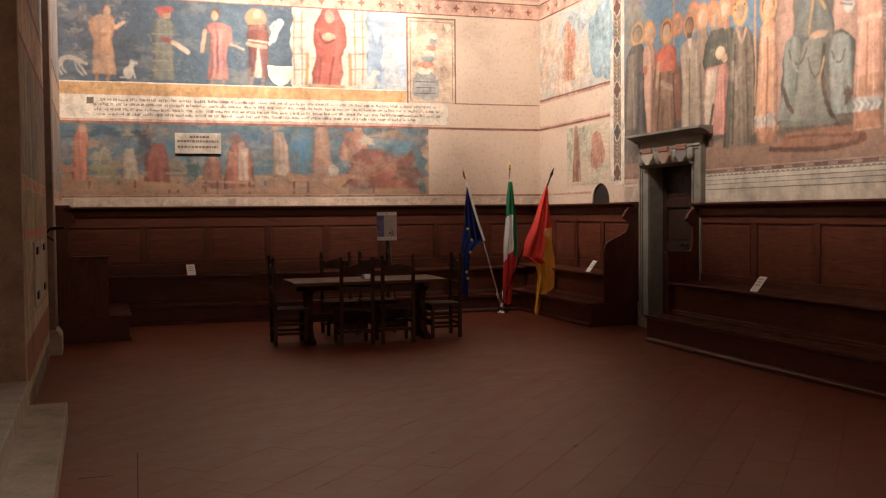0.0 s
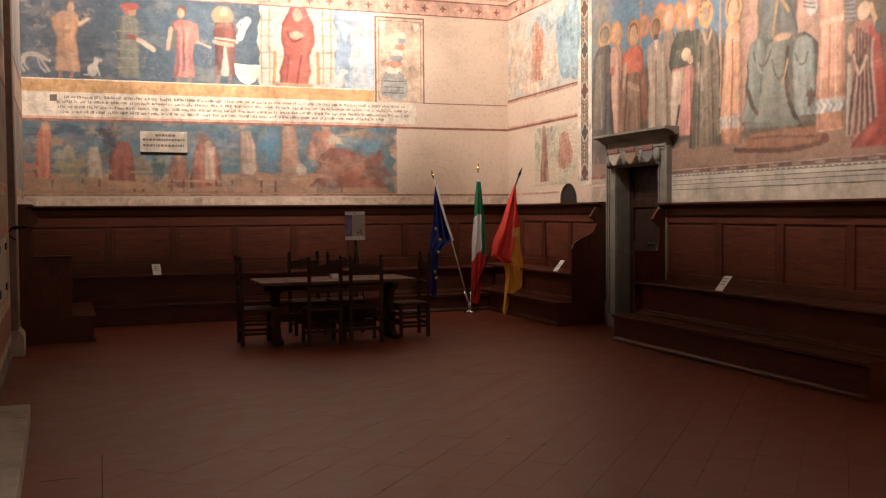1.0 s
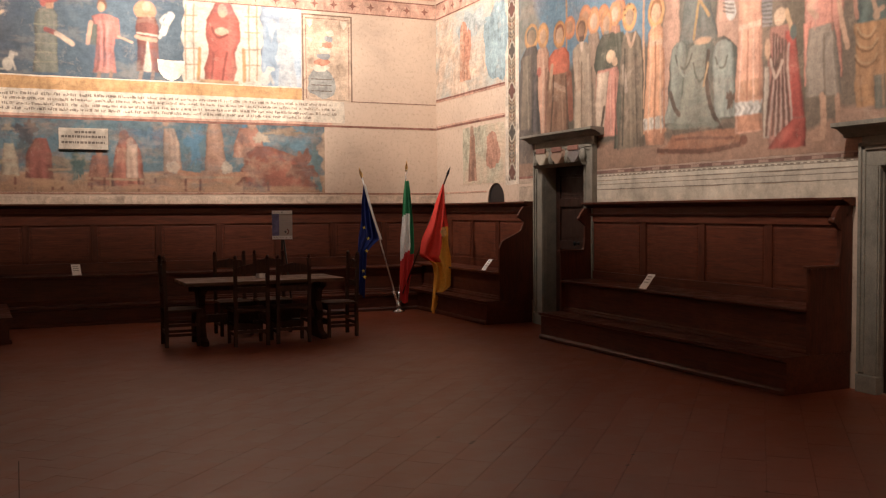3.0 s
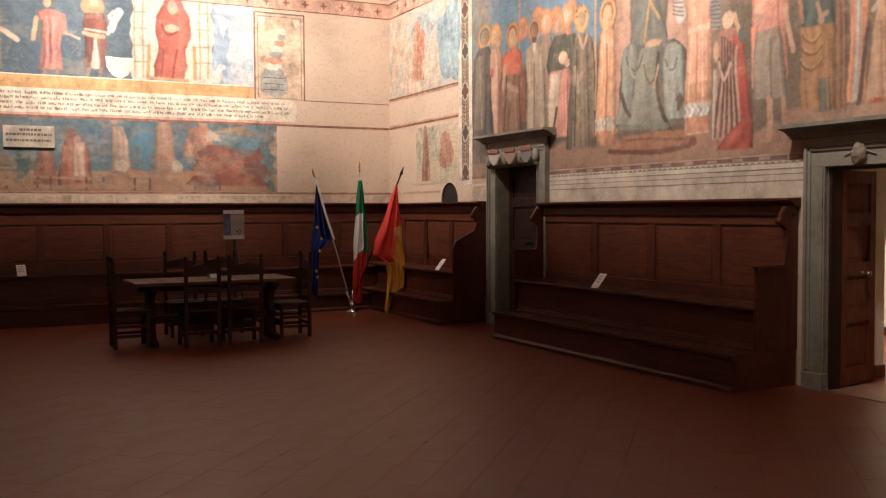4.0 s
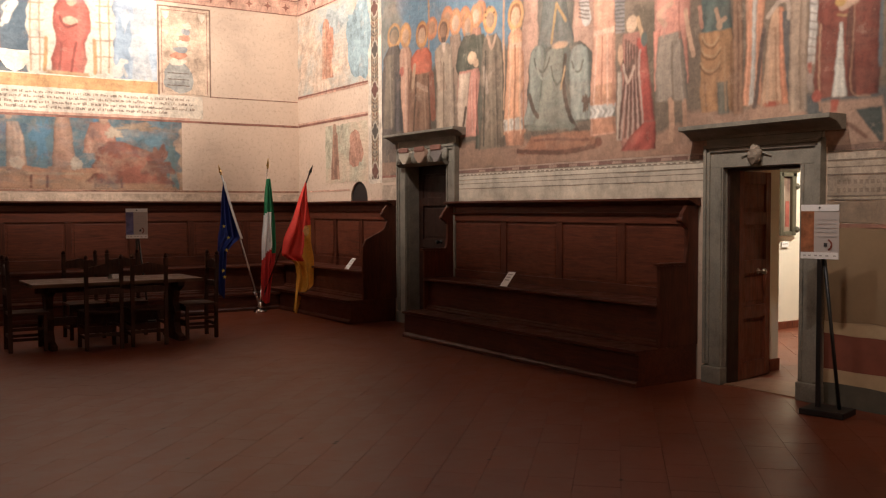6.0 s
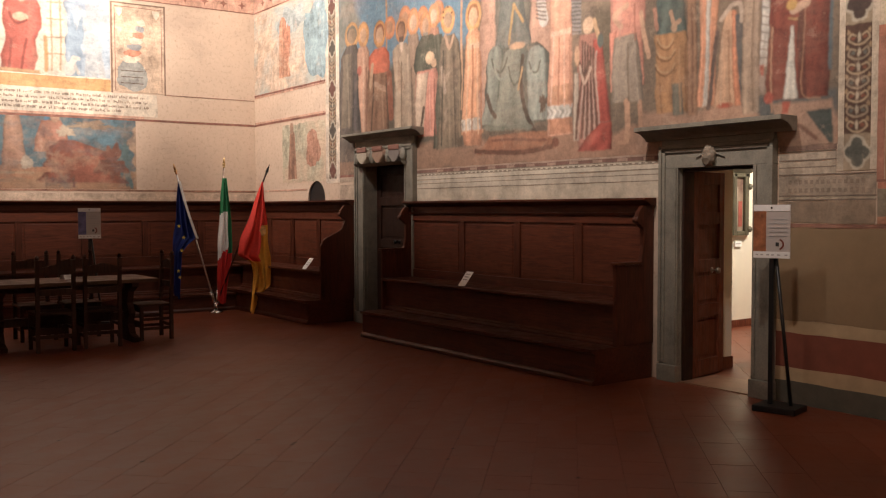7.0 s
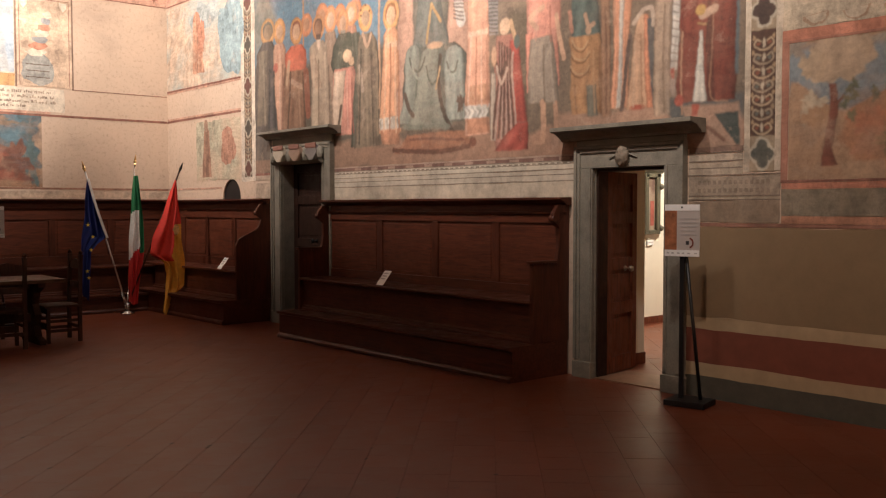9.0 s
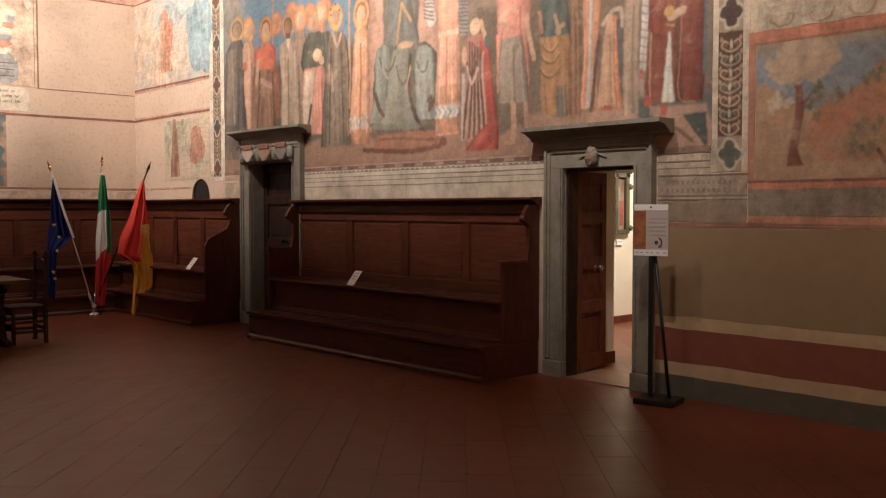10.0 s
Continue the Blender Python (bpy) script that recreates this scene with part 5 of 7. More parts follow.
court_canvas.robe([(3.0, 3.13, 0.171), (3.0, 2.93, 0.286), (3.01, 2.17, 0.363)], (178, 130, 104), folds=5, depth=0.18)
court_canvas.disc(3.0, 3.18, 0.067, 0.085, (200, 160, 132))
court_canvas.robe([(3.55, 3.06, 0.272), (3.56, 2.84, 0.467), (3.56, 2.57, 0.545)], (184, 122, 98), folds=5, depth=0.18)
court_canvas.disc(3.61, 3.19, 0.088, 0.067, (150, 136, 122))
court_canvas.disc(3.61, 3.11, 0.068, 0.086, (206, 156, 124))
court_canvas.disc(3.76, 2.89, 0.137, 0.077, (206, 180, 150), wob=0.4)
court_canvas.robe([(3.8, 2.76, 0.235), (3.99, 2.51, 1.166), (4.02, 2.09, 1.248)], (154, 82, 62), folds=5, depth=0.14, soft=0.04, wob=0.1)
court_canvas.disc(4.47, 2.42, 0.201, 0.253, (140, 86, 70), wob=0.5)
court_canvas.disc(2.9, 2.26, 0.57, 0.095, (186, 126, 92), wob=0.6)
court_canvas.disc(2.33, 2.39, 0.093, 0.103, (206, 182, 154), wob=0.15)
court_canvas.disc(3.19, 2.39, 0.096, 0.105, (206, 182, 154), wob=0.15)
court_canvas.stroke([(-0.73, 2.29), (-0.22, 2.28)], 0.033, (184, 146, 110))
court_canvas.stroke([(-0.22, 2.23), (0.02, 2.23)], 0.034, (184, 146, 110))
court_canvas.stroke([(0.5, 2.34), (0.78, 2.34)], 0.035, (184, 146, 110))
court_canvas.stroke([(1.06, 2.2), (1.87, 2.19)], 0.035, (184, 146, 110))
court_canvas.stroke([(2.06, 2.24), (3.28, 2.23)], 0.037, (184, 146, 110))
court_canvas.stroke([(-0.67, 2.2), (-0.67, 2.04)], 0.033, (128, 74, 58))
court_canvas.stroke([(-0.23, 2.2), (-0.23, 2.04)], 0.034, (128, 74, 58))
court_canvas.stroke([(0.0, 2.2), (-0.0, 2.04)], 0.034, (128, 74, 58))
court_canvas.stroke([(0.54, 2.2), (0.53, 2.04)], 0.035, (128, 74, 58))
court_canvas.stroke([(0.67, 2.2), (0.66, 2.04)], 0.035, (128, 74, 58))
court_canvas.stroke([(1.11, 2.2), (1.1, 2.04)], 0.036, (128, 74, 58))
court_canvas.stroke([(1.29, 2.2), (1.29, 2.03)], 0.036, (128, 74, 58))
court_canvas.stroke([(1.8, 2.2), (1.8, 2.03)], 0.037, (128, 74, 58))
court_canvas.stroke([(2.06, 2.2), (2.05, 2.03)], 0.037, (128, 74, 58))
court_canvas.stroke([(2.53, 2.2), (2.53, 2.03)], 0.038, (128, 74, 58))
court_canvas.stroke([(2.77, 2.2), (2.76, 2.03)], 0.038, (128, 74, 58))
court_canvas.stroke([(3.48, 2.2), (3.47, 2.03)], 0.039, (128, 74, 58))
court_canvas.stroke([(3.87, 2.2), (3.87, 2.03)], 0.039, (128, 74, 58))
court_canvas.disc(-0.98, 2.39, 0.115, 0.088, (190, 120, 90), wob=0.6)
court_canvas.disc(-1.13, 2.74, 0.065, 0.175, (90, 110, 110), wob=0.6)
court_canvas.disc(0.62, 2.13, 0.349, 0.054, (190, 140, 100), wob=0.6)
court_canvas.disc(2.06, 2.08, 0.461, 0.056, (196, 140, 104), wob=0.6)
court_canvas.disc(-0.32, 2.08, 0.421, 0.045, (188, 138, 98), wob=0.6)
court_canvas.weather(260, ((184, 130, 98), (96, 124, 126), (150, 92, 72), (206, 168, 132), (84, 100, 104)), 0.20, 0.15)
court_canvas.hang(court, "N", "worn blue and brown ground with seated shapes")
paint(court, "N", "base_line", [rect(-1.25, 6.94, 1.955, 1.985, 0.006)], fresco((0.36, 0.18, 0.12), 0, 0.4), "brown ruled line")
paint(court, "N", "base_line", [rect(-1.25, 6.94, 1.80, 1.925, 0.004)], fresco((0.56, 0.43, 0.32), 0, 0.3))
tablet = part("inscription", box(0.63, 1.35, FAR_Y - 0.045, FAR_Y - 0.012, 2.65, 2.98, 0.006), fresco((0.50, 0.43, 0.34), 0, 0.15), court, "pale inscribed tablet")
bars = []
for z, a, b in ((2.90, 0.86, 1.16), (2.83, 0.67, 1.31), (2.74, 0.67, 1.30)):
    u = a
    while u < b:
        w = rnd.uniform(0.014, 0.05)
        bars.append((u, u + w, z, z + 0.035))
        u += w + 0.012
for u0, u1, z0, z1 in bars:
    part("lettering_bar", box(u0, u1, FAR_Y - 0.0475, FAR_Y - 0.044, z0, z1), SCRIPT, tablet)

# -- east wall: the great scene --
mural = thing("fresco", "large fresco of robed haloed figures beside a throne", "fresco")
G = lambda name, shapes, colour, label="": paint(mural, "E", name, shapes, colour, label)
G("painted_field", [rect(4.19, 12.27, 5.0, 7.4, 0.01)], SKY, "blue and green upper ground")
great = Mural(4.19, 12.27, 2.165, 5.0, 0.009, (122, 104, 86))
# sky, ground and the rock behind the figures
great.field(8.9, 12.3, 3.62, 5.0, (102, 140, 158), 0.16)
great.field(11.75, 12.3, 4.0, 5.0, (132, 132, 120), 0.14)
great.field(9.0, 12.3, 2.45, 3.6, (98, 88, 74), 0.16)
great.field(4.2, 7.2, 2.4, 5.0, (134, 112, 92), 0.12)
great.field(6.62, 6.98, 2.45, 3.75, (108, 93, 74), 0.1)
great.field(4.2, 9.3, 2.15, 2.44, (182, 134, 106), 0.06)
great.field(9.2, 12.3, 2.15, 2.50, (166, 124, 98), 0.06)
great.field(4.2, 6.3, 2.25, 2.58, (188, 142, 114), 0.06)
great.stroke([(10.94, 3.2), (10.94, 5.0)], 0.04, (196, 138, 92))
great.stroke([(9.22, 2.9), (9.20, 5.0)], 0.04, (214, 158, 116))
# company of robed shapes with discs
great.disc(10.86, 4.15, 0.15, 0.161, (204, 124, 78))
great.disc(10.86, 4.15, 0.125, 0.138, (228, 138, 87))
great.disc(10.86, 4.15, 0.086, 0.092, (196, 138, 100), shade=0.18)
great.disc(10.48, 4.23, 0.143, 0.157, (204, 124, 78))
great.disc(10.48, 4.23, 0.119, 0.135, (228, 138, 87))
great.disc(10.48, 4.22, 0.082, 0.09, (196, 138, 100), shade=0.18)
great.disc(10.05, 4.15, 0.136, 0.153, (204, 124, 78))
great.disc(10.05, 4.15, 0.113, 0.131, (228, 138, 87))
great.disc(10.05, 4.14, 0.078, 0.088, (196, 138, 100), shade=0.18)
great.disc(9.7, 4.18, 0.13, 0.15, (204, 124, 78))
great.disc(9.7, 4.18, 0.108, 0.128, (228, 138, 87))
great.disc(9.7, 4.17, 0.074, 0.086, (196, 138, 100), shade=0.18)
great.disc(9.8, 4.13, 0.131, 0.163, (210, 140, 90))
great.disc(9.8, 4.13, 0.109, 0.14, (235, 156, 100))
great.disc(9.8, 4.13, 0.075, 0.093, (226, 180, 145), shade=0.18)
great.robe([(9.79, 3.98, 0.188), (9.79, 3.68, 0.238), (9.78, 2.88, 0.251)], (176, 120, 94), folds=5, depth=0.15)
great.disc(10.28, 4.14, 0.14, 0.181, (208, 134, 84))
great.disc(10.28, 4.14, 0.116, 0.155, (232, 150, 94))
great.disc(10.28, 4.13, 0.08, 0.104, (222, 176, 140), shade=0.18)
great.robe([(10.29, 3.98, 0.214), (10.26, 3.74, 0.306), (10.25, 2.66, 0.267)], (150, 120, 98), folds=5, depth=0.18)
great.disc(11.89, 4.2, 0.198, 0.2, (196, 138, 80))
great.disc(11.89, 4.2, 0.164, 0.171, (219, 154, 89))
great.disc(11.89, 4.22, 0.142, 0.131, (120, 110, 95))
great.disc(11.89, 4.19, 0.113, 0.114, (160, 130, 100), shade=0.18)
great.robe([(11.91, 4.06, 0.26), (11.93, 3.9, 0.537), (11.94, 3.47, 0.653), (11.96, 2.86, 0.705), (12.04, 2.36, 0.596)], (92, 82, 74), folds=5, depth=0.25)
great.robe([(12.02, 3.94, 0.28), (12.04, 3.48, 0.297), (12.07, 2.86, 0.315)], (122, 106, 88), folds=3, depth=0.15)
great.robe([(11.71, 3.69, 0.286), (11.72, 2.8, 0.351)], (70, 66, 66), folds=3, depth=0.2)
great.disc(11.56, 4.17, 0.164, 0.182, (206, 142, 82))
great.disc(11.56, 4.17, 0.136, 0.156, (230, 159, 91))
great.disc(11.56, 4.16, 0.093, 0.104, (222, 170, 128), shade=0.18)
great.robe([(11.58, 4.0, 0.219), (11.57, 3.9, 0.359), (11.56, 3.51, 0.328), (11.53, 2.74, 0.187)], (196, 142, 112), folds=4, depth=0.2)
great.disc(11.68, 3.66, 0.063, 0.073, (196, 96, 76))
great.disc(11.12, 4.1, 0.155, 0.191, (200, 134, 72))
great.disc(11.12, 4.1, 0.129, 0.164, (224, 150, 80))
great.disc(11.12, 4.12, 0.111, 0.126, (140, 78, 52))
great.disc(11.12, 4.09, 0.089, 0.109, (214, 164, 124), shade=0.18)
great.robe([(11.15, 3.64, 0.58), (11.17, 3.39, 0.641), (11.2, 2.72, 0.63)], (140, 98, 72), folds=6, depth=0.22)
great.robe([(11.13, 3.91, 0.281), (11.14, 3.82, 0.534), (11.14, 3.69, 0.579), (11.12, 3.57, 0.459)], (212, 98, 66), folds=4, depth=0.12)
great.stroke([(11.32, 3.69), (11.38, 3.41)], 0.076, (206, 160, 122))
great.stroke([(11.29, 3.44), (10.88, 3.3)], 0.076, (190, 146, 116))
great.stroke([(10.88, 3.52), (10.83, 2.93)], 0.129, (150, 84, 60))
great.disc(10.56, 4.08, 0.145, 0.172, (196, 128, 74))
great.disc(10.56, 4.08, 0.12, 0.147, (219, 143, 82))
great.disc(10.56, 4.09, 0.104, 0.113, (112, 74, 54))
great.disc(10.56, 4.07, 0.083, 0.098, (150, 106, 78), shade=0.18)
great.robe([(10.56, 3.99, 0.124), (10.56, 3.87, 0.069)], (86, 66, 58))
great.robe([(10.56, 3.9, 0.221), (10.57, 3.83, 0.401), (10.54, 3.48, 0.442), (10.51, 3.1, 0.468), (10.51, 2.68, 0.524)], (172, 146, 120), folds=5, depth=0.16)
great.robe([(10.56, 3.92, 0.111), (10.56, 3.77, 0.028)], (236, 200, 168))
great.robe([(10.72, 3.73, 0.141), (10.6, 3.26, 0.223)], (184, 150, 122), folds=2, depth=0.1)
great.disc(9.99, 4.05, 0.135, 0.178, (200, 130, 78))
great.disc(9.99, 4.05, 0.112, 0.153, (224, 145, 87))
great.disc(9.99, 4.04, 0.077, 0.102, (196, 150, 116), shade=0.18)
great.robe([(9.99, 3.95, 0.128), (9.99, 3.84, 0.077)], (150, 140, 124))
great.robe([(9.96, 3.91, 0.282), (9.96, 3.77, 0.512), (9.97, 3.56, 0.59), (9.97, 3.4, 0.437)], (78, 80, 66), folds=4, depth=0.2)
great.robe([(9.97, 3.47, 0.436), (9.96, 3.12, 0.565), (9.91, 2.6, 0.511)], (204, 128, 106), folds=5, depth=0.22)
great.robe([(10.06, 3.44, 0.26), (10.11, 3.06, 0.262), (10.14, 2.63, 0.158)], (198, 166, 138), folds=3, depth=0.15)
great.disc(9.9, 3.62, 0.102, 0.08, (224, 180, 138))
great.disc(9.81, 3.54, 0.063, 0.058, (214, 166, 126))
great.stroke([(10.03, 2.98), (10.1, 2.75)], 0.052, (82, 62, 50))
great.robe([(9.72, 3.89, 0.199), (9.64, 3.37, 0.172), (9.67, 2.44, 0.322)], (82, 82, 68), folds=4, depth=0.25)
great.disc(9.5, 4.04, 0.148, 0.173, (214, 150, 86))
great.disc(9.5, 4.04, 0.122, 0.148, (239, 168, 96))
great.disc(9.5, 4.04, 0.084, 0.099, (186, 146, 112), shade=0.18)
great.disc(9.59, 4.15, 0.016, 0.014, (96, 58, 36))
great.disc(9.5, 4.2, 0.016, 0.014, (96, 58, 36))
great.disc(9.42, 4.12, 0.015, 0.014, (96, 58, 36))
great.disc(9.59, 4.08, 0.016, 0.014, (96, 58, 36))
great.robe([(9.49, 3.85, 0.265), (9.46, 3.71, 0.432), (9.46, 3.35, 0.48), (9.44, 2.86, 0.432), (9.48, 2.42, 0.556)], (122, 104, 84), folds=7, depth=0.24)
great.stroke([(9.56, 3.85), (9.47, 3.67), (9.38, 3.82)], 0.049, (206, 160, 126))
great.stroke([(9.63, 3.44), (9.56, 3.15)], 0.074, (176, 150, 126))
great.disc(8.97, 3.99, 0.157, 0.202, (222, 158, 94))
great.disc(8.97, 3.99, 0.13, 0.173, (248, 176, 105))
great.disc(8.97, 4.01, 0.112, 0.133, (176, 112, 66))
great.disc(8.97, 3.98, 0.09, 0.115, (236, 180, 136), shade=0.18)
great.robe([(8.97, 3.84, 0.135), (8.97, 3.76, 0.314), (8.97, 3.37, 0.36), (8.99, 2.96, 0.406), (8.99, 2.57, 0.441)], (234, 160, 114), folds=6, depth=0.16)
great.robe([(8.96, 3.67, 0.202), (8.96, 3.61, 0.202)], (244, 196, 154))
great.robe([(8.99, 2.76, 0.429), (8.99, 2.61, 0.441)], (206, 190, 170), folds=9, depth=0.25)
great.robe([(8.99, 2.6, 0.384), (8.99, 2.43, 0.339)], (206, 134, 96), folds=4, depth=0.15)
# throne and the seated robe
great.robe([(8.17, 4.36, 1.285), (8.18, 3.47, 1.312), (8.19, 2.75, 1.338)], (212, 158, 130), folds=7, depth=0.07, soft=0.03)
great.robe([(8.24, 4.38, 0.625), (8.24, 3.54, 0.627)], (138, 128, 112), folds=4, depth=0.08, soft=0.04)
great.robe([(8.23, 4.37, 0.403), (8.26, 3.86, 0.466), (8.22, 3.48, 0.666)], (122, 124, 114), folds=6, depth=0.14)
great.stroke([(8.21, 4.0), (8.31, 3.56)], 0.04, (214, 164, 104))
great.stroke([(8.21, 4.0), (8.06, 3.78)], 0.04, (214, 164, 104))
great.robe([(8.13, 3.52, 0.677), (8.15, 3.47, 0.898), (8.17, 3.37, 1.111), (8.17, 3.08, 1.122), (8.18, 2.79, 1.196), (8.24, 2.62, 1.206)], (100, 101, 90), folds=5, depth=0.2)
great.robe([(8.54, 3.57, 0.095), (8.55, 3.51, 0.233), (8.56, 3.37, 0.297), (8.59, 3.12, 0.235), (8.63, 2.82, 0.268), (8.68, 2.66, 0.324)], (144, 146, 130), folds=4, depth=0.22)
great.robe([(8.22, 3.51, 0.121), (8.24, 3.46, 0.304), (8.25, 3.28, 0.365), (8.26, 2.96, 0.468), (8.26, 2.73, 0.661), (8.27, 2.59, 0.836)], (142, 140, 122), folds=5, depth=0.16)
great.robe([(7.84, 3.48, 0.134), (7.83, 3.43, 0.267), (7.83, 3.26, 0.334), (7.81, 3.04, 0.343), (7.79, 2.78, 0.342), (7.76, 2.64, 0.331)], (144, 148, 134), folds=5, depth=0.22)
great.stroke([(8.06, 3.39), (8.08, 3.07), (7.99, 2.71), (7.83, 2.5)], 0.059, (88, 74, 62))
great.stroke([(8.71, 3.0), (8.64, 2.83), (8.56, 2.75)], 0.065, (104, 86, 72))
great.disc(7.71, 2.82, 0.066, 0.094, (110, 86, 70), wob=0.4)
great.disc(8.66, 2.62, 0.086, 0.034, (136, 136, 118))
great.disc(8.52, 2.61, 0.085, 0.033, (136, 136, 118))
great.disc(8.39, 2.6, 0.083, 0.033, (136, 136, 118))
great.disc(8.24, 2.59, 0.081, 0.033, (136, 136, 118))
great.disc(8.1, 2.58, 0.08, 0.032, (136, 136, 118))
great.disc(7.97, 2.57, 0.078, 0.032, (136, 136, 118))
great.stroke([(8.61, 3.42), (8.57, 3.32), (8.51, 3.27), (8.45, 3.25), (8.39, 3.29), (8.34, 3.4)], 0.027, (98, 99, 88))
great.stroke([(7.94, 3.31), (7.91, 3.23), (7.88, 3.19), (7.84, 3.18), (7.8, 3.21), (7.76, 3.3)], 0.024, (104, 106, 94))
great.stroke([(8.56, 3.33), (8.52, 3.23), (8.47, 3.18), (8.41, 3.17), (8.35, 3.2), (8.31, 3.31)], 0.027, (160, 160, 142))
great.stroke([(8.31, 3.29), (8.27, 3.16), (8.22, 3.09), (8.17, 3.08), (8.11, 3.13), (8.06, 3.28)], 0.026, (110, 110, 96))
great.stroke([(7.9, 3.21), (7.87, 3.1), (7.84, 3.05), (7.8, 3.04), (7.76, 3.08), (7.73, 3.21)], 0.024, (164, 164, 148))
great.disc(8.16, 3.52, 0.14, 0.039, (232, 178, 136))
great.stroke([(8.06, 3.26), (8.13, 3.02)], 0.03, (206, 158, 110))
great.robe([(8.12, 2.52, 1.096), (8.21, 2.31, 1.394)], (186, 118, 84), soft=0.02)
great.stroke([(8.93, 2.36), (8.24, 2.3), (7.57, 2.34)], 0.056, (122, 74, 56))
great.stroke([(8.61, 2.47), (7.66, 2.42)], 0.032, (146, 92, 70))
great.disc(7.51, 2.38, 0.055, 0.056, (140, 84, 64))
# robes beside the throne
great.robe([(7.41, 4.15, 0.356), (7.42, 3.61, 0.34), (7.44, 3.18, 0.377), (7.43, 2.45, 0.414)], (228, 158, 124), folds=6, depth=0.16)
great.robe([(7.43, 3.58, 0.322), (7.43, 3.52, 0.322)], (246, 196, 160))
great.robe([(7.43, 3.0, 0.342), (7.43, 2.78, 0.378)], (208, 144, 106), folds=5, depth=0.14)
great.robe([(7.44, 2.78, 0.396), (7.44, 2.64, 0.397)], (200, 188, 172), folds=8, depth=0.3)
great.robe([(7.43, 2.64, 0.342), (7.42, 2.47, 0.36)], (204, 136, 100), folds=4, depth=0.12)
great.stroke([(7.76, 4.0), (7.7, 3.74)], 0.15, (220, 206, 190))
great.stroke([(7.83, 3.97), (7.66, 3.95)], 0.019, (130, 110, 100))
great.stroke([(7.83, 3.93), (7.66, 3.91)], 0.019, (130, 110, 100))
great.stroke([(7.83, 3.9), (7.66, 3.87)], 0.019, (130, 110, 100))
great.stroke([(7.83, 3.86), (7.66, 3.82)], 0.019, (130, 110, 100))
great.stroke([(7.83, 3.82), (7.66, 3.78)], 0.019, (130, 110, 100))
great.stroke([(7.83, 3.78), (7.66, 3.74)], 0.019, (130, 110, 100))
great.robe([(7.19, 3.99, 0.155), (7.18, 3.5, 0.138)], (150, 142, 134), soft=0.015)
great.stroke([(7.25, 3.87), (7.12, 3.85)], 0.017, (98, 88, 84))
great.stroke([(7.25, 3.83), (7.12, 3.81)], 0.017, (98, 88, 84))
great.stroke([(7.25, 3.79), (7.12, 3.77)], 0.017, (98, 88, 84))
great.stroke([(7.25, 3.74), (7.12, 3.73)], 0.017, (98, 88, 84))
great.stroke([(7.25, 3.7), (7.12, 3.69)], 0.017, (98, 88, 84))
great.stroke([(7.25, 3.66), (7.12, 3.64)], 0.017, (98, 88, 84))
great.stroke([(7.25, 3.62), (7.12, 3.6)], 0.017, (98, 88, 84))
great.stroke([(7.25, 3.58), (7.12, 3.56)], 0.017, (98, 88, 84))
great.stroke([(7.25, 3.53), (7.12, 3.52)], 0.017, (98, 88, 84))
great.robe([(6.98, 3.48, 0.292), (6.98, 3.19, 0.401), (6.96, 2.83, 0.501), (6.94, 2.51, 0.533), (6.91, 2.28, 0.465)], (168, 104, 88), folds=3, depth=0.15)
great.robe([(6.88, 3.41, 0.115), (6.83, 3.05, 0.147), (6.79, 2.55, 0.195)], (178, 66, 54), folds=3, depth=0.15)
great.robe([(7.19, 3.09, 0.069), (7.18, 2.37, 0.087)], (178, 156, 134), folds=2, depth=0.15)
great.stroke([(7.09, 3.41), (7.1, 3.08), (7.15, 2.79), (7.18, 2.4)], 0.034, (116, 76, 64))
great.stroke([(7.06, 3.37), (7.07, 3.08), (7.11, 2.79), (7.15, 2.4)], 0.03, (202, 160, 138))
great.stroke([(7.05, 3.39), (7.06, 3.08), (7.08, 2.78), (7.1, 2.4)], 0.034, (116, 76, 64))
great.stroke([(7.02, 3.35), (7.02, 3.07), (7.05, 2.78), (7.06, 2.39)], 0.029, (202, 160, 138))
great.stroke([(7.01, 3.36), (7.02, 3.07), (7.03, 2.78), (7.03, 2.39)], 0.034, (116, 76, 64))
great.stroke([(6.97, 3.33), (6.98, 3.07), (6.99, 2.78), (7.0, 2.39)], 0.029, (202, 160, 138))
great.stroke([(6.97, 3.34), (6.97, 3.07), (6.97, 2.77), (6.95, 2.39)], 0.033, (116, 76, 64))
great.stroke([(6.93, 3.3), (6.94, 3.07), (6.93, 2.77), (6.92, 2.39)], 0.029, (202, 160, 138))
great.stroke([(6.93, 3.32), (6.93, 3.06), (6.91, 2.77), (6.87, 2.38)], 0.033, (116, 76, 64))
great.stroke([(6.89, 3.28), (6.9, 3.06), (6.87, 2.76), (6.84, 2.38)], 0.029, (202, 160, 138))
great.stroke([(7.16, 3.22), (7.09, 3.05), (6.99, 3.18)], 0.043, (90, 58, 50))
great.stroke([(7.14, 3.15), (7.07, 2.97), (6.97, 3.12)], 0.034, (216, 176, 150))
great.robe([(6.75, 2.54, 0.154), (6.85, 2.41, 0.378), (6.92, 2.26, 0.482)], (172, 66, 54), folds=4, depth=0.2)
great.disc(7.01, 3.57, 0.075, 0.082, (218, 176, 138))
great.disc(7.03, 3.54, 0.051, 0.059, (226, 180, 142))
great.stroke([(6.93, 3.61), (6.86, 3.41)], 0.05, (206, 160, 116))
great.disc(7.18, 3.27, 0.043, 0.108, (212, 160, 122))
great.disc(6.84, 3.39, 0.041, 0.081, (86, 96, 88))
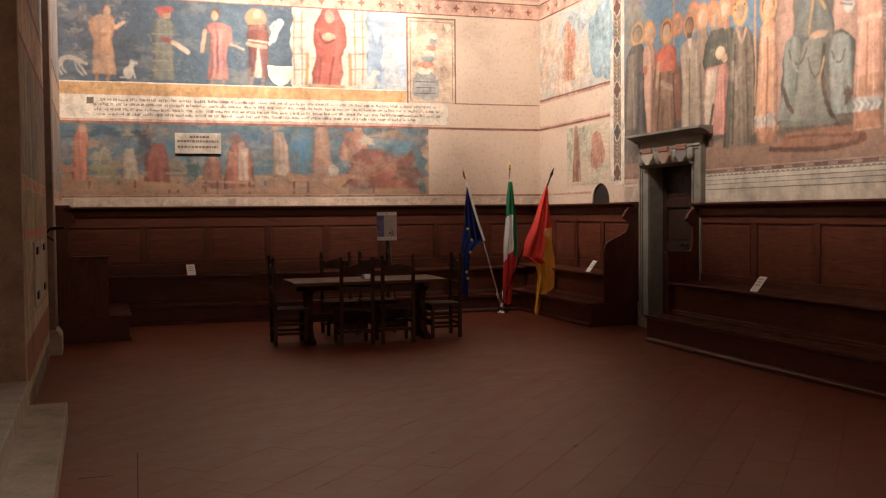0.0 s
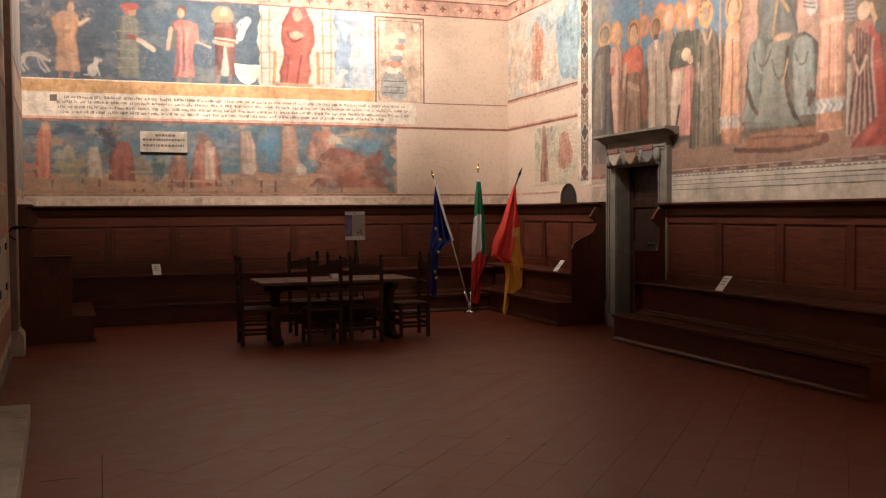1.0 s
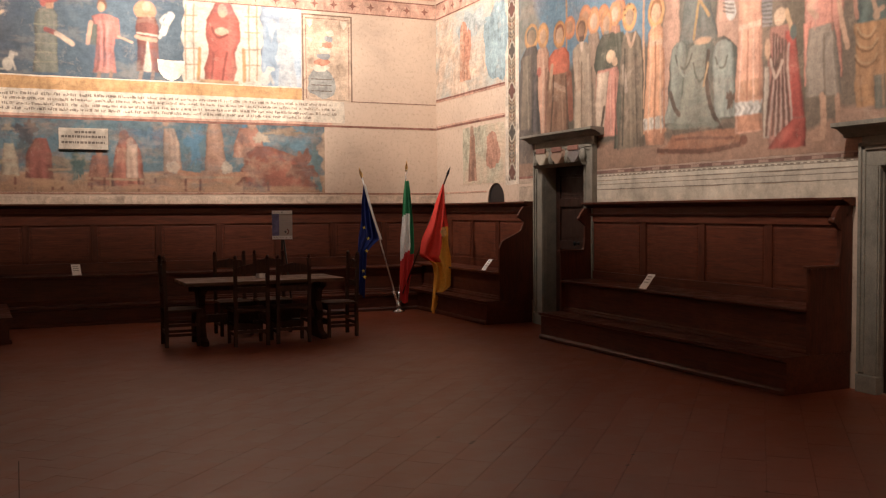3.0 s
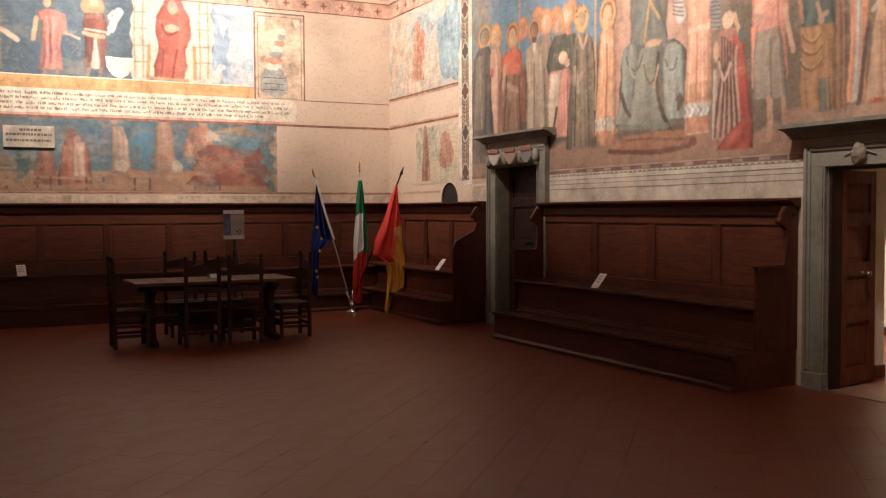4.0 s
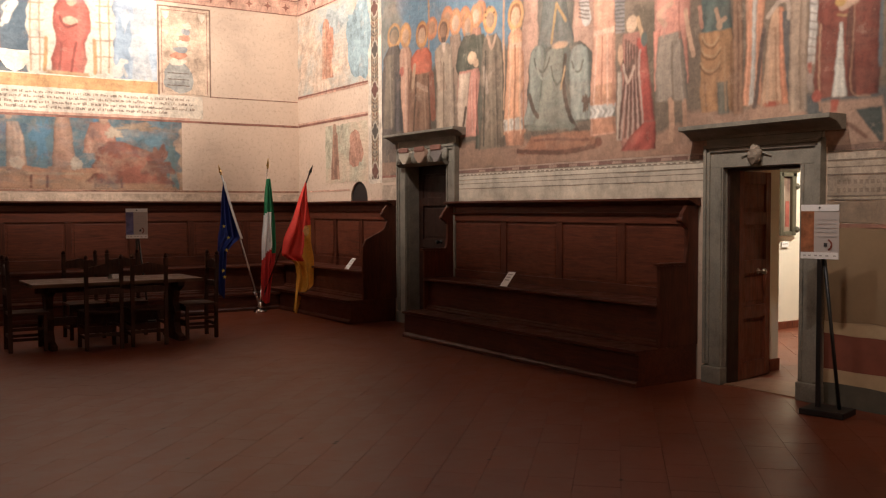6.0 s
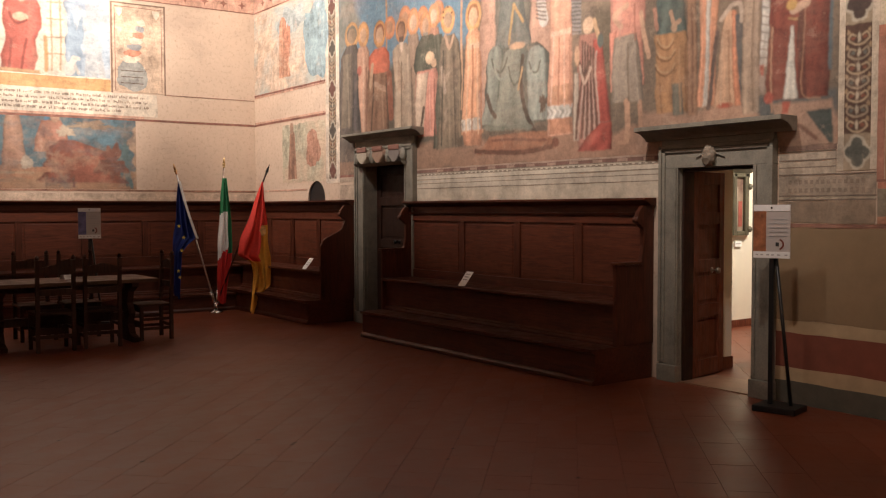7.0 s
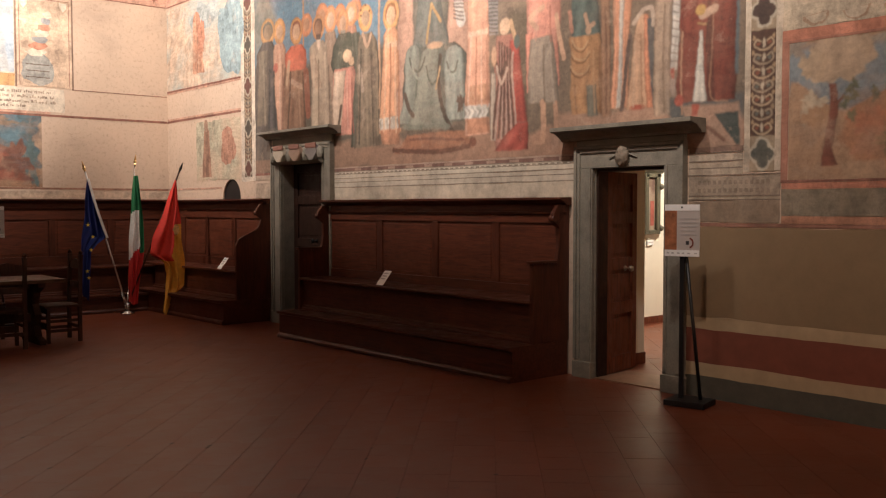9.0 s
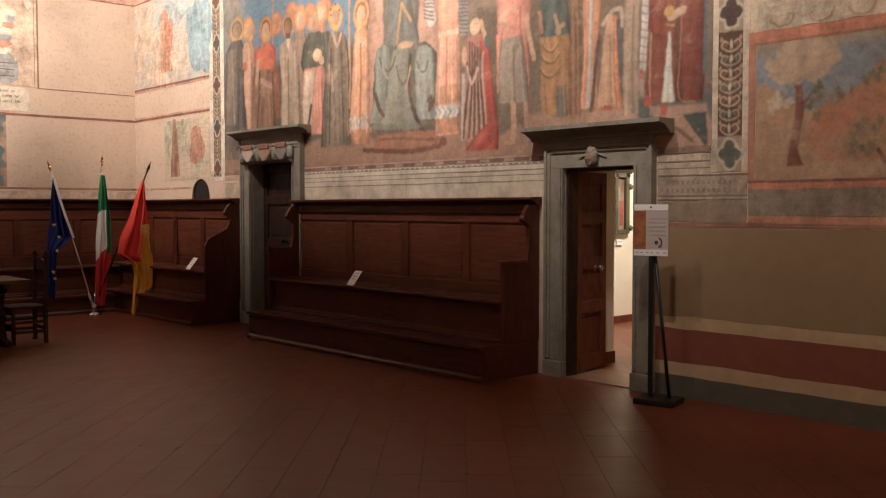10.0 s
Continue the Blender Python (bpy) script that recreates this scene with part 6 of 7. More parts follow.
great.robe([(6.46, 3.97, 0.459), (6.46, 3.52, 0.475), (6.47, 3.32, 0.43)], (222, 142, 118), folds=6, depth=0.18)
great.robe([(6.67, 3.44, 0.095), (6.65, 2.83, 0.063)], (212, 128, 104), folds=2, depth=0.15)
great.robe([(6.31, 3.33, 0.09), (6.29, 2.88, 0.09)], (206, 128, 104), folds=2, depth=0.15)
great.robe([(6.49, 3.38, 0.324), (6.48, 3.13, 0.37), (6.46, 2.72, 0.431)], (158, 138, 118), folds=4, depth=0.1)
great.stroke([(6.47, 2.72), (6.46, 2.53), (6.47, 2.33)], 0.069, (212, 158, 122))
great.stroke([(6.3, 2.7), (6.28, 2.46)], 0.06, (206, 152, 118))
great.disc(6.52, 2.32, 0.07, 0.023, (206, 152, 118))
great.stroke([(6.28, 3.57), (6.24, 3.34), (6.19, 3.13)], 0.052, (226, 172, 134))
great.stroke([(6.56, 3.48), (6.65, 3.6), (6.48, 3.68)], 0.062, (230, 172, 136))
great.robe([(5.94, 3.86, 0.322), (5.91, 3.43, 0.335), (5.91, 3.24, 0.363)], (92, 110, 102), folds=4, depth=0.15)
great.robe([(5.93, 3.32, 0.378), (5.89, 3.05, 0.418), (5.89, 2.78, 0.404), (5.88, 2.56, 0.377)], (184, 130, 84), folds=6, depth=0.2)
great.stroke([(6.08, 3.25), (6.05, 3.2), (6.01, 3.17), (5.96, 3.16), (5.92, 3.18), (5.88, 3.23)], 0.018, (140, 94, 60))
great.stroke([(6.08, 3.28), (6.05, 3.22), (6.01, 3.2), (5.96, 3.19), (5.92, 3.2), (5.88, 3.26)], 0.018, (210, 162, 114))
great.stroke([(6.09, 3.14), (6.06, 3.09), (6.01, 3.06), (5.96, 3.05), (5.91, 3.07), (5.86, 3.12)], 0.018, (140, 94, 60))
great.stroke([(6.09, 3.17), (6.06, 3.12), (6.01, 3.09), (5.96, 3.08), (5.91, 3.09), (5.86, 3.15)], 0.018, (210, 162, 114))
great.stroke([(6.1, 3.01), (6.06, 2.96), (6.01, 2.93), (5.96, 2.92), (5.9, 2.94), (5.86, 2.99)], 0.018, (140, 94, 60))
great.stroke([(6.1, 3.04), (6.06, 2.99), (6.01, 2.96), (5.96, 2.95), (5.9, 2.96), (5.86, 3.02)], 0.018, (210, 162, 114))
great.robe([(5.83, 2.83, 0.124), (5.81, 2.53, 0.124)], (112, 112, 98), folds=3, depth=0.15)
great.stroke([(5.92, 3.52), (5.88, 3.41), (5.81, 3.42)], 0.042, (222, 170, 132))
great.disc(5.88, 3.37, 0.035, 0.043, (216, 168, 130))
great.stroke([(6.11, 3.57), (6.09, 3.38)], 0.043, (206, 140, 112))
great.robe([(5.67, 3.81, 0.12), (5.66, 3.08, 0.107), (5.64, 2.52, 0.107)], (162, 116, 86), folds=4, depth=0.2)
great.robe([(5.46, 3.77, 0.206), (5.47, 3.26, 0.194), (5.5, 2.59, 0.196)], (222, 146, 106), folds=5, depth=0.22)
great.robe([(5.46, 3.77, 0.051), (5.48, 3.1, 0.052), (5.51, 2.59, 0.052)], (196, 184, 168), folds=3, depth=0.15)
great.stroke([(5.37, 3.24), (5.42, 2.94), (5.47, 2.57)], 0.044, (104, 84, 76))
great.robe([(5.24, 3.41, 0.074), (5.24, 3.23, 0.161), (5.24, 2.92, 0.236), (5.26, 2.57, 0.312)], (206, 156, 118), folds=6, depth=0.14)
great.robe([(5.2, 3.4, 0.049), (5.18, 3.07, 0.061), (5.14, 2.56, 0.079)], (208, 126, 88), folds=3, depth=0.14)
great.robe([(5.15, 3.36, 0.085), (5.09, 2.55, 0.036)], (94, 94, 92))
great.stroke([(5.33, 3.34), (5.24, 3.44), (5.14, 3.45), (5.12, 3.3)], 0.044, (206, 176, 150))
great.disc(5.29, 2.58, 0.088, 0.026, (190, 84, 60))
great.robe([(5.01, 3.69, 0.189), (5.01, 2.47, 0.19)], (172, 142, 116), folds=6, depth=0.12)
great.robe([(4.87, 3.66, 0.081), (4.87, 3.17, 0.081), (4.89, 2.87, 0.07)], (202, 190, 174), folds=2, depth=0.12)
great.stroke([(4.92, 3.46), (4.84, 3.44)], 0.009, (130, 112, 104))
great.stroke([(4.92, 3.39), (4.84, 3.37)], 0.009, (130, 112, 104))
great.stroke([(4.91, 3.31), (4.84, 3.29)], 0.009, (130, 112, 104))
great.stroke([(4.91, 3.24), (4.84, 3.22)], 0.009, (130, 112, 104))
great.stroke([(4.91, 3.17), (4.84, 3.15)], 0.009, (130, 112, 104))
great.stroke([(4.91, 3.09), (4.84, 3.07)], 0.009, (130, 112, 104))
great.stroke([(4.91, 3.02), (4.84, 3.0)], 0.009, (130, 112, 104))
great.stroke([(4.91, 2.95), (4.83, 2.93)], 0.009, (130, 112, 104))
great.disc(4.9, 2.73, 0.029, 0.099, (176, 150, 132))
great.robe([(4.9, 2.89, 0.046), (4.9, 2.8, 0.023)], (190, 84, 66))
# red robes by the border
great.robe([(4.57, 2.62, 0.751), (4.57, 2.4, 0.752)], (92, 96, 94), soft=0.05)
great.robe([(4.53, 2.54, 0.565), (4.41, 2.1, 0.454)], (190, 146, 118), soft=0.03)
great.robe([(4.54, 3.63, 0.541), (4.55, 3.15, 0.565), (4.57, 2.57, 0.592)], (132, 56, 43), folds=8, depth=0.14)
great.robe([(4.55, 3.63, 0.023), (4.51, 2.57, 0.09)], (104, 46, 37))
great.robe([(4.62, 3.18, 0.023), (4.63, 2.87, 0.08), (4.62, 2.57, 0.15)], (210, 200, 182), folds=3, depth=0.1)
great.stroke([(4.5, 3.39), (4.51, 2.95), (4.51, 2.61), (4.35, 2.56)], 0.011, (186, 132, 98))
great.stroke([(4.8, 3.19), (4.82, 2.74), (4.81, 2.47)], 0.015, (206, 150, 112))
great.stroke([(4.65, 3.25), (4.56, 3.23)], 0.017, (196, 150, 90))
great.stroke([(4.56, 3.24), (4.57, 2.99)], 0.017, (88, 46, 38))
great.stroke([(4.61, 3.31), (4.49, 3.35)], 0.069, (216, 172, 140))
great.disc(4.62, 3.36, 0.046, 0.044, (226, 172, 84))
great.robe([(4.66, 2.55, 0.093), (4.67, 2.45, 0.058)], (192, 78, 58))
great.disc(4.84, 2.59, 0.048, 0.05, (190, 80, 62))
great.robe([(4.36, 2.46, 0.23), (4.32, 2.34, 0.153), (4.25, 2.17, 0.032)], (66, 80, 76))
great.robe([(4.27, 3.58, 0.027), (4.26, 2.78, 0.032)], (92, 108, 112))
great.stroke([(4.54, 2.35), (4.39, 2.22)], 0.034, (140, 96, 76))
great.robe([(4.49, 2.17, 0.518), (4.49, 2.08, 0.518)], (134, 98, 82), soft=0.01)
# fold lines and lights over the robes
great.stroke([(12.01, 3.81), (12.01, 3.42), (11.98, 2.86)], 0.036, (150, 132, 110), soft=0.02)
great.stroke([(11.72, 3.61), (11.72, 3.3), (11.7, 2.81)], 0.035, (54, 50, 50), soft=0.02)
great.stroke([(11.56, 3.84), (11.57, 3.39), (11.56, 2.79)], 0.034, (226, 178, 146), soft=0.02)
great.stroke([(11.49, 3.67), (11.49, 3.3), (11.49, 2.77)], 0.034, (150, 100, 78), soft=0.02)
great.stroke([(11.29, 3.56), (11.3, 3.25), (11.35, 2.77)], 0.033, (92, 62, 46), soft=0.02)
great.stroke([(11.05, 3.38), (11.05, 3.14), (11.03, 2.74)], 0.032, (176, 128, 98), soft=0.02)
great.stroke([(10.95, 3.52), (10.94, 3.21), (10.92, 2.73)], 0.032, (98, 66, 50), soft=0.02)
great.stroke([(10.68, 3.72), (10.69, 3.3), (10.71, 2.73)], 0.031, (204, 176, 146), soft=0.02)
great.stroke([(10.57, 3.63), (10.57, 3.25), (10.56, 2.7)], 0.03, (126, 104, 84), soft=0.02)
great.stroke([(10.41, 3.72), (10.41, 3.28), (10.38, 2.69)], 0.03, (198, 168, 140), soft=0.02)
great.stroke([(10.32, 3.53), (10.32, 3.18), (10.3, 2.69)], 0.03, (116, 94, 76), soft=0.02)
great.stroke([(10.11, 3.35), (10.12, 3.12), (10.17, 2.73)], 0.029, (226, 194, 164), soft=0.02)
great.stroke([(9.9, 3.37), (9.9, 3.08), (9.88, 2.64)], 0.028, (226, 156, 132), soft=0.02)
great.stroke([(9.8, 3.32), (9.79, 3.05), (9.76, 2.62)], 0.028, (150, 84, 70), soft=0.02)
great.stroke([(9.6, 3.65), (9.61, 3.14), (9.65, 2.48)], 0.027, (66, 64, 54), soft=0.02)
great.stroke([(9.48, 3.64), (9.48, 3.13), (9.47, 2.47)], 0.026, (154, 132, 106), soft=0.02)
great.stroke([(9.37, 3.55), (9.37, 3.08), (9.33, 2.46)], 0.026, (86, 74, 60), soft=0.02)
great.stroke([(9.27, 3.58), (9.26, 3.14), (9.24, 2.56)], 0.026, (150, 126, 100), soft=0.02)
great.stroke([(9.08, 3.72), (9.09, 3.23), (9.12, 2.59)], 0.025, (250, 196, 152), soft=0.02)
great.stroke([(8.99, 3.64), (8.99, 3.18), (9.0, 2.58)], 0.025, (186, 116, 80), soft=0.02)
great.stroke([(8.9, 3.7), (8.9, 3.2), (8.87, 2.57)], 0.024, (248, 190, 146), soft=0.02)
great.stroke([(8.84, 3.55), (8.83, 3.13), (8.81, 2.57)], 0.024, (190, 122, 86), soft=0.02)
great.stroke([(7.55, 3.57), (7.56, 3.24), (7.58, 2.8)], 0.02, (250, 196, 164), soft=0.02)
great.stroke([(7.46, 3.49), (7.46, 3.2), (7.46, 2.79)], 0.02, (190, 122, 92), soft=0.02)
great.stroke([(7.38, 3.54), (7.38, 3.22), (7.36, 2.77)], 0.02, (250, 192, 158), soft=0.02)
great.stroke([(7.3, 3.47), (7.29, 3.18), (7.27, 2.76)], 0.019, (196, 128, 98), soft=0.02)
great.stroke([(6.59, 3.34), (6.59, 3.1), (6.61, 2.75)], 0.017, (176, 156, 134), soft=0.02)
great.stroke([(6.45, 3.29), (6.45, 3.06), (6.44, 2.73)], 0.017, (120, 102, 86), soft=0.02)
great.stroke([(6.36, 3.28), (6.35, 3.05), (6.32, 2.71)], 0.017, (178, 156, 134), soft=0.02)
great.stroke([(6.56, 3.73), (6.56, 3.6), (6.57, 3.36)], 0.017, (238, 168, 142), soft=0.02)
great.stroke([(6.37, 3.67), (6.37, 3.55), (6.35, 3.32)], 0.017, (176, 104, 86), soft=0.02)
great.stroke([(6.03, 2.85), (6.03, 2.77), (6.01, 2.58)], 0.016, (146, 98, 62), soft=0.02)
great.stroke([(5.81, 3.15), (5.8, 2.91), (5.78, 2.56)], 0.015, (206, 154, 108), soft=0.02)
great.stroke([(5.74, 3.19), (5.73, 2.93), (5.71, 2.55)], 0.015, (132, 88, 58), soft=0.02)
great.stroke([(5.67, 3.55), (5.66, 3.1), (5.64, 2.55)], 0.015, (116, 80, 60), soft=0.02)
great.stroke([(5.31, 3.18), (5.32, 2.94), (5.34, 2.59)], 0.014, (230, 184, 146), soft=0.02)
great.stroke([(5.25, 3.23), (5.24, 2.96), (5.23, 2.58)], 0.014, (166, 116, 84), soft=0.02)
great.stroke([(5.06, 3.47), (5.05, 3.04), (5.05, 2.51)], 0.013, (196, 166, 138), soft=0.02)
great.stroke([(5.0, 3.46), (5.0, 3.03), (4.99, 2.5)], 0.013, (130, 106, 86), soft=0.02)
great.stroke([(4.96, 3.45), (4.96, 3.03), (4.95, 2.5)], 0.013, (194, 164, 138), soft=0.02)
great.weather(260, ((196, 146, 114), (120, 104, 88), (206, 160, 130), (140, 120, 102)), 0.08, 0.22)
great.hang(mural, "E", "company of robed shapes with gold discs beside a throne", (10.21, 11.80, 2.62))

# borders
edge = thing("fresco", "painted scrollwork borders framing the large fresco", "fresco")
B = lambda name, shapes, colour, label="": paint(edge, "E", name, shapes, colour, label)
B("border_ground", [rect(12.27, 12.69, 2.06, 7.4)], fresco((0.60, 0.52, 0.42), 0, 0.3), "pale border strip")


def scrollwork(strip, u, z0, z1, bosses):
    """Mirrored leaf scrolls up a dark strip, with lobed bosses between."""
    z, k = z0, 0
    while z < z1:
        for s in (-1, 1):
            strip.stroke([(u, z), (u + s * 0.045, z + 0.012), (u + s * 0.085, z + 0.045), (u + s * 0.065, z + 0.085), (u + s * 0.030, z + 0.070)], 0.017, ((196, 164, 126), (176, 150, 120))[k % 2], 0.010)
            strip.disc(u + s * 0.048, z + 0.052, 0.018, 0.016, ((150, 84, 60), (112, 112, 100))[k % 2], 0.2, 0, 0.01)
            strip.disc(u + s * 0.090, z + 0.100, 0.014, 0.020, (186, 150, 110), 0.3, 0, 0.01)
        strip.disc(u, z + 0.055, 0.014, 0.034, (212, 190, 158), 0.2, 0, 0.01)
        z += 0.115
        k += 1
    for z, tone in bosses:
        for radius, shade in ((0.076, (206, 188, 160)), (0.054, tone)):
            for s, t in ((-1, 0), (1, 0), (0, -1), (0, 1), (0, 0)):
                strip.disc(u + s * 0.052, z + t * 0.066, radius, radius, shade, 0.08, 0, 0.01)


far_strip = Mural(12.37, 12.59, 2.12, 5.0, 0.010, (96, 74, 60))
scrollwork(far_strip, 12.48, 2.14, 5.0, [(2.24 + 0.62 * k, ((110, 62, 52), (78, 70, 62))[k % 2]) for k in range(5)])
far_strip.hang(edge, "E", "dark strip of pale leaf scrolls").location.x = -0.003
B("border_ground", [rect(3.86, 4.19, 1.95, 7.4)], fresco((0.52, 0.44, 0.34), 0, 0.3), "pale border strip")
near_strip = Mural(3.915, 4.135, 1.95, 3.42, 0.006, (88, 58, 46))
near_strip.field(3.9, 4.15, 1.9, 2.235, (170, 146, 116), 0.01)
near_strip.field(3.9, 4.15, 3.10, 3.45, (170, 146, 116), 0.01)
scrollwork(near_strip, 4.025, 2.25, 3.03, [(3.25, (84, 64, 58)), (2.09, (92, 94, 84))])
near_strip.hang(edge, "E", "dark strip of leaf scrolls between lobed bosses").location.x = -0.003
B("shield_shape", [[(3.965, 2.14), (4.085, 2.14), (4.08, 2.07), (4.025, 1.995), (3.97, 2.07)]], PALE)
B("shield_chief", [rect(3.962, 4.088, 2.105, 2.145)], CORAL)
# fictive mouldings over the bench
for z0, z1, c in ((2.125, 2.165, (0.16, 0.075, 0.06)), (2.165, 2.185, (0.36, 0.25, 0.19)), (2.04, 2.115, (0.56, 0.50, 0.40)), (1.925, 2.03, (0.52, 0.46, 0.37)), (1.76, 1.915, (0.54, 0.47, 0.37))):
    B("moulding_stripe", [rect(6.02, 10.22, z0, z1, 0.006, 20)], fresco(c, 0, 0.12), "painted moulding stripe")
B("moulding_line", [rect(6.02, 10.22, z, z + 0.010, 0.003, 20) for z in (1.917, 1.98, 2.032, 2.085, 2.118)], fresco((0.25, 0.205, 0.16), 0, 0.4))
B("bead_shape", [rect(6.05 + 0.085 * k, 6.10 + 0.085 * k, 2.095, 2.108) for k in range(48)], fresco((0.22, 0.18, 0.14), 0, 0.2))
B("tooth_shape", [rect(6.1 + 0.35 * k, 6.24 + 0.35 * k, 2.13, 2.16) for k in range(11)], fresco((0.34, 0.22, 0.17), 0, 0.2))
for z0, z1, c in ((2.13, 2.17, (0.20, 0.12, 0.09)), (2.05, 2.11, (0.42, 0.35, 0.27)), (1.93, 2.04, (0.40, 0.33, 0.25)), (1.75, 1.92, (0.30, 0.24, 0.18)), (1.72, 1.745, (0.36, 0.30, 0.22))):
    B("moulding_stripe", [rect(3.86, 4.72, z0, min(z1, 1.945) if z1 < 1.95 else z1, 0.004)] if z1 < 1.94 else [rect(4.195, 4.72, z0, z1, 0.004)], fresco(c, 0, 0.35))
B("moulding_line", [rect(4.2, 4.72, z, z + 0.010, 0.003) for z in (2.118, 2.045, 1.985)] + [rect(3.86, 4.72, z, z + 0.010, 0.003) for z in (1.925, 1.748, 1.715)], fresco((0.17, 0.13, 0.10), 0, 0.2))
B("lettering_bar", [rect(3.95 + 0.05 * k, 3.98 + 0.05 * k, z, z + 0.035) for k in range(14) for z in (1.85, 1.78)], fresco((0.20, 0.155, 0.115), 0, 0.4))
B("moulding_stripe", [rect(11.80, 12.27, 2.06, 2.13, 0.004), rect(11.80, 12.27, 1.80, 2.02, 0.004)], fresco((0.42, 0.33, 0.25), 0, 0.3))
B("moulding_line", [rect(11.80, 12.27, 2.13, 2.165, 0.004)], LINE)

# tree scene and dado to the south
grove = thing("fresco", "faded fresco of a tree and tan hills under blue sky", "fresco")
T = lambda name, shapes, colour, label="": paint(grove, "E", name, shapes, colour, label)
T("painted_field", [rect(-2.9, 3.86, 3.06, 7.4)], fresco((0.50, 0.42, 0.31), 0, 0.5), "pale worn ground")
T("painted_field", [rect(-2.9, 2.42, 1.87, 2.98, 0.01)], fresco((0.27, 0.28, 0.26), 0, 0.6), "pale blue sky")
grove_canvas = Mural(2.42, 3.80, 1.872, 2.957, 0.008, (196, 150, 112))
# sky, hills, tree
grove_canvas.robe([(3.17, 2.9, 1.393), (3.16, 2.62, 1.394), (3.16, 2.41, 1.395)], (140, 150, 152), soft=0.08)
grove_canvas.disc(3.77, 2.91, 0.107, 0.072, (170, 150, 130), wob=0.6)
grove_canvas.disc(2.94, 2.93, 0.165, 0.058, (176, 160, 140), wob=0.6)
grove_canvas.robe([(3.76, 2.64, 0.059), (3.62, 2.4, 0.428), (3.33, 2.16, 1.048), (3.17, 1.89, 1.359)], (196, 150, 112), soft=0.03)
grove_canvas.robe([(2.64, 2.71, 0.348), (2.72, 2.54, 0.511), (2.89, 2.39, 0.857), (2.93, 2.18, 0.948), (2.84, 1.97, 0.769)], (200, 134, 92), soft=0.05, wob=0.05)
grove_canvas.disc(3.14, 2.3, 0.164, 0.102, (204, 122, 84), wob=0.4)
grove_canvas.disc(2.89, 2.39, 0.139, 0.074, (202, 126, 88), wob=0.4)
grove_canvas.disc(3.16, 2.11, 0.113, 0.077, (206, 140, 104), wob=0.4)
grove_canvas.disc(2.88, 2.14, 0.205, 0.066, (180, 140, 96), wob=0.5)
grove_canvas.robe([(2.9, 2.0, 0.903), (2.9, 1.88, 0.903)], (204, 162, 124), soft=0.03)
grove_canvas.disc(3.39, 2.8, 0.236, 0.191, (208, 172, 136), wob=0.25)
grove_canvas.disc(3.59, 2.75, 0.113, 0.115, (206, 170, 132), wob=0.3)
grove_canvas.disc(3.3, 2.87, 0.125, 0.12, (210, 174, 138), wob=0.3)
grove_canvas.disc(3.6, 2.48, 0.095, 0.062, (214, 190, 156), wob=0.6)
grove_canvas.disc(3.67, 2.38, 0.038, 0.09, (210, 184, 150), wob=0.5)
grove_canvas.disc(3.57, 2.35, 0.122, 0.098, (196, 146, 104), wob=0.4)
grove_canvas.robe([(3.44, 2.61, 0.055), (3.43, 2.43, 0.064), (3.46, 2.24, 0.074), (3.48, 2.11, 0.074), (3.47, 2.02, 0.12), (3.46, 1.98, 0.148)], (136, 72, 54), folds=2, depth=0.1, soft=0.012)
grove_canvas.stroke([(3.41, 2.45), (3.36, 2.51)], 0.023, (140, 78, 58))
grove_canvas.stroke([(2.83, 2.08), (2.78, 1.98)], 0.028, (120, 66, 50))
grove_canvas.disc(3.32, 2.55, 0.027, 0.03, (120, 116, 84), wob=0.5)
grove_canvas.disc(3.28, 2.59, 0.031, 0.039, (104, 106, 80), wob=0.5)
grove_canvas.disc(3.33, 2.48, 0.036, 0.03, (136, 124, 88), wob=0.5)
grove_canvas.disc(3.27, 2.51, 0.027, 0.039, (120, 116, 84), wob=0.5)
grove_canvas.disc(3.36, 2.44, 0.032, 0.03, (104, 106, 80), wob=0.5)
grove_canvas.disc(3.29, 2.35, 0.036, 0.039, (136, 124, 88), wob=0.5)
grove_canvas.disc(3.12, 2.53, 0.026, 0.03, (120, 116, 84), wob=0.5)
grove_canvas.disc(3.11, 2.48, 0.03, 0.038, (104, 106, 80), wob=0.5)
grove_canvas.disc(2.87, 2.63, 0.033, 0.029, (136, 124, 88), wob=0.5)
grove_canvas.disc(2.83, 2.6, 0.024, 0.037, (120, 116, 84), wob=0.5)
grove_canvas.disc(2.81, 2.65, 0.028, 0.029, (104, 106, 80), wob=0.5)
grove_canvas.disc(2.91, 2.59, 0.033, 0.037, (136, 124, 88), wob=0.5)
grove_canvas.disc(3.01, 2.19, 0.025, 0.029, (120, 116, 84), wob=0.5)
grove_canvas.disc(2.97, 2.24, 0.029, 0.038, (104, 106, 80), wob=0.5)
grove_canvas.disc(2.93, 2.2, 0.033, 0.029, (136, 124, 88), wob=0.5)
grove_canvas.disc(3.02, 2.07, 0.025, 0.038, (120, 116, 84), wob=0.5)
grove_canvas.disc(2.96, 2.09, 0.029, 0.029, (104, 106, 80), wob=0.5)
grove_canvas.disc(2.88, 2.12, 0.033, 0.037, (136, 124, 88), wob=0.5)
grove_canvas.disc(2.93, 2.29, 0.025, 0.029, (120, 116, 84), wob=0.5)
grove_canvas.disc(2.85, 2.23, 0.028, 0.037, (104, 106, 80), wob=0.5)
grove_canvas.disc(2.89, 2.06, 0.033, 0.029, (136, 124, 88), wob=0.5)
grove_canvas.disc(2.82, 2.29, 0.024, 0.037, (120, 116, 84), wob=0.5)
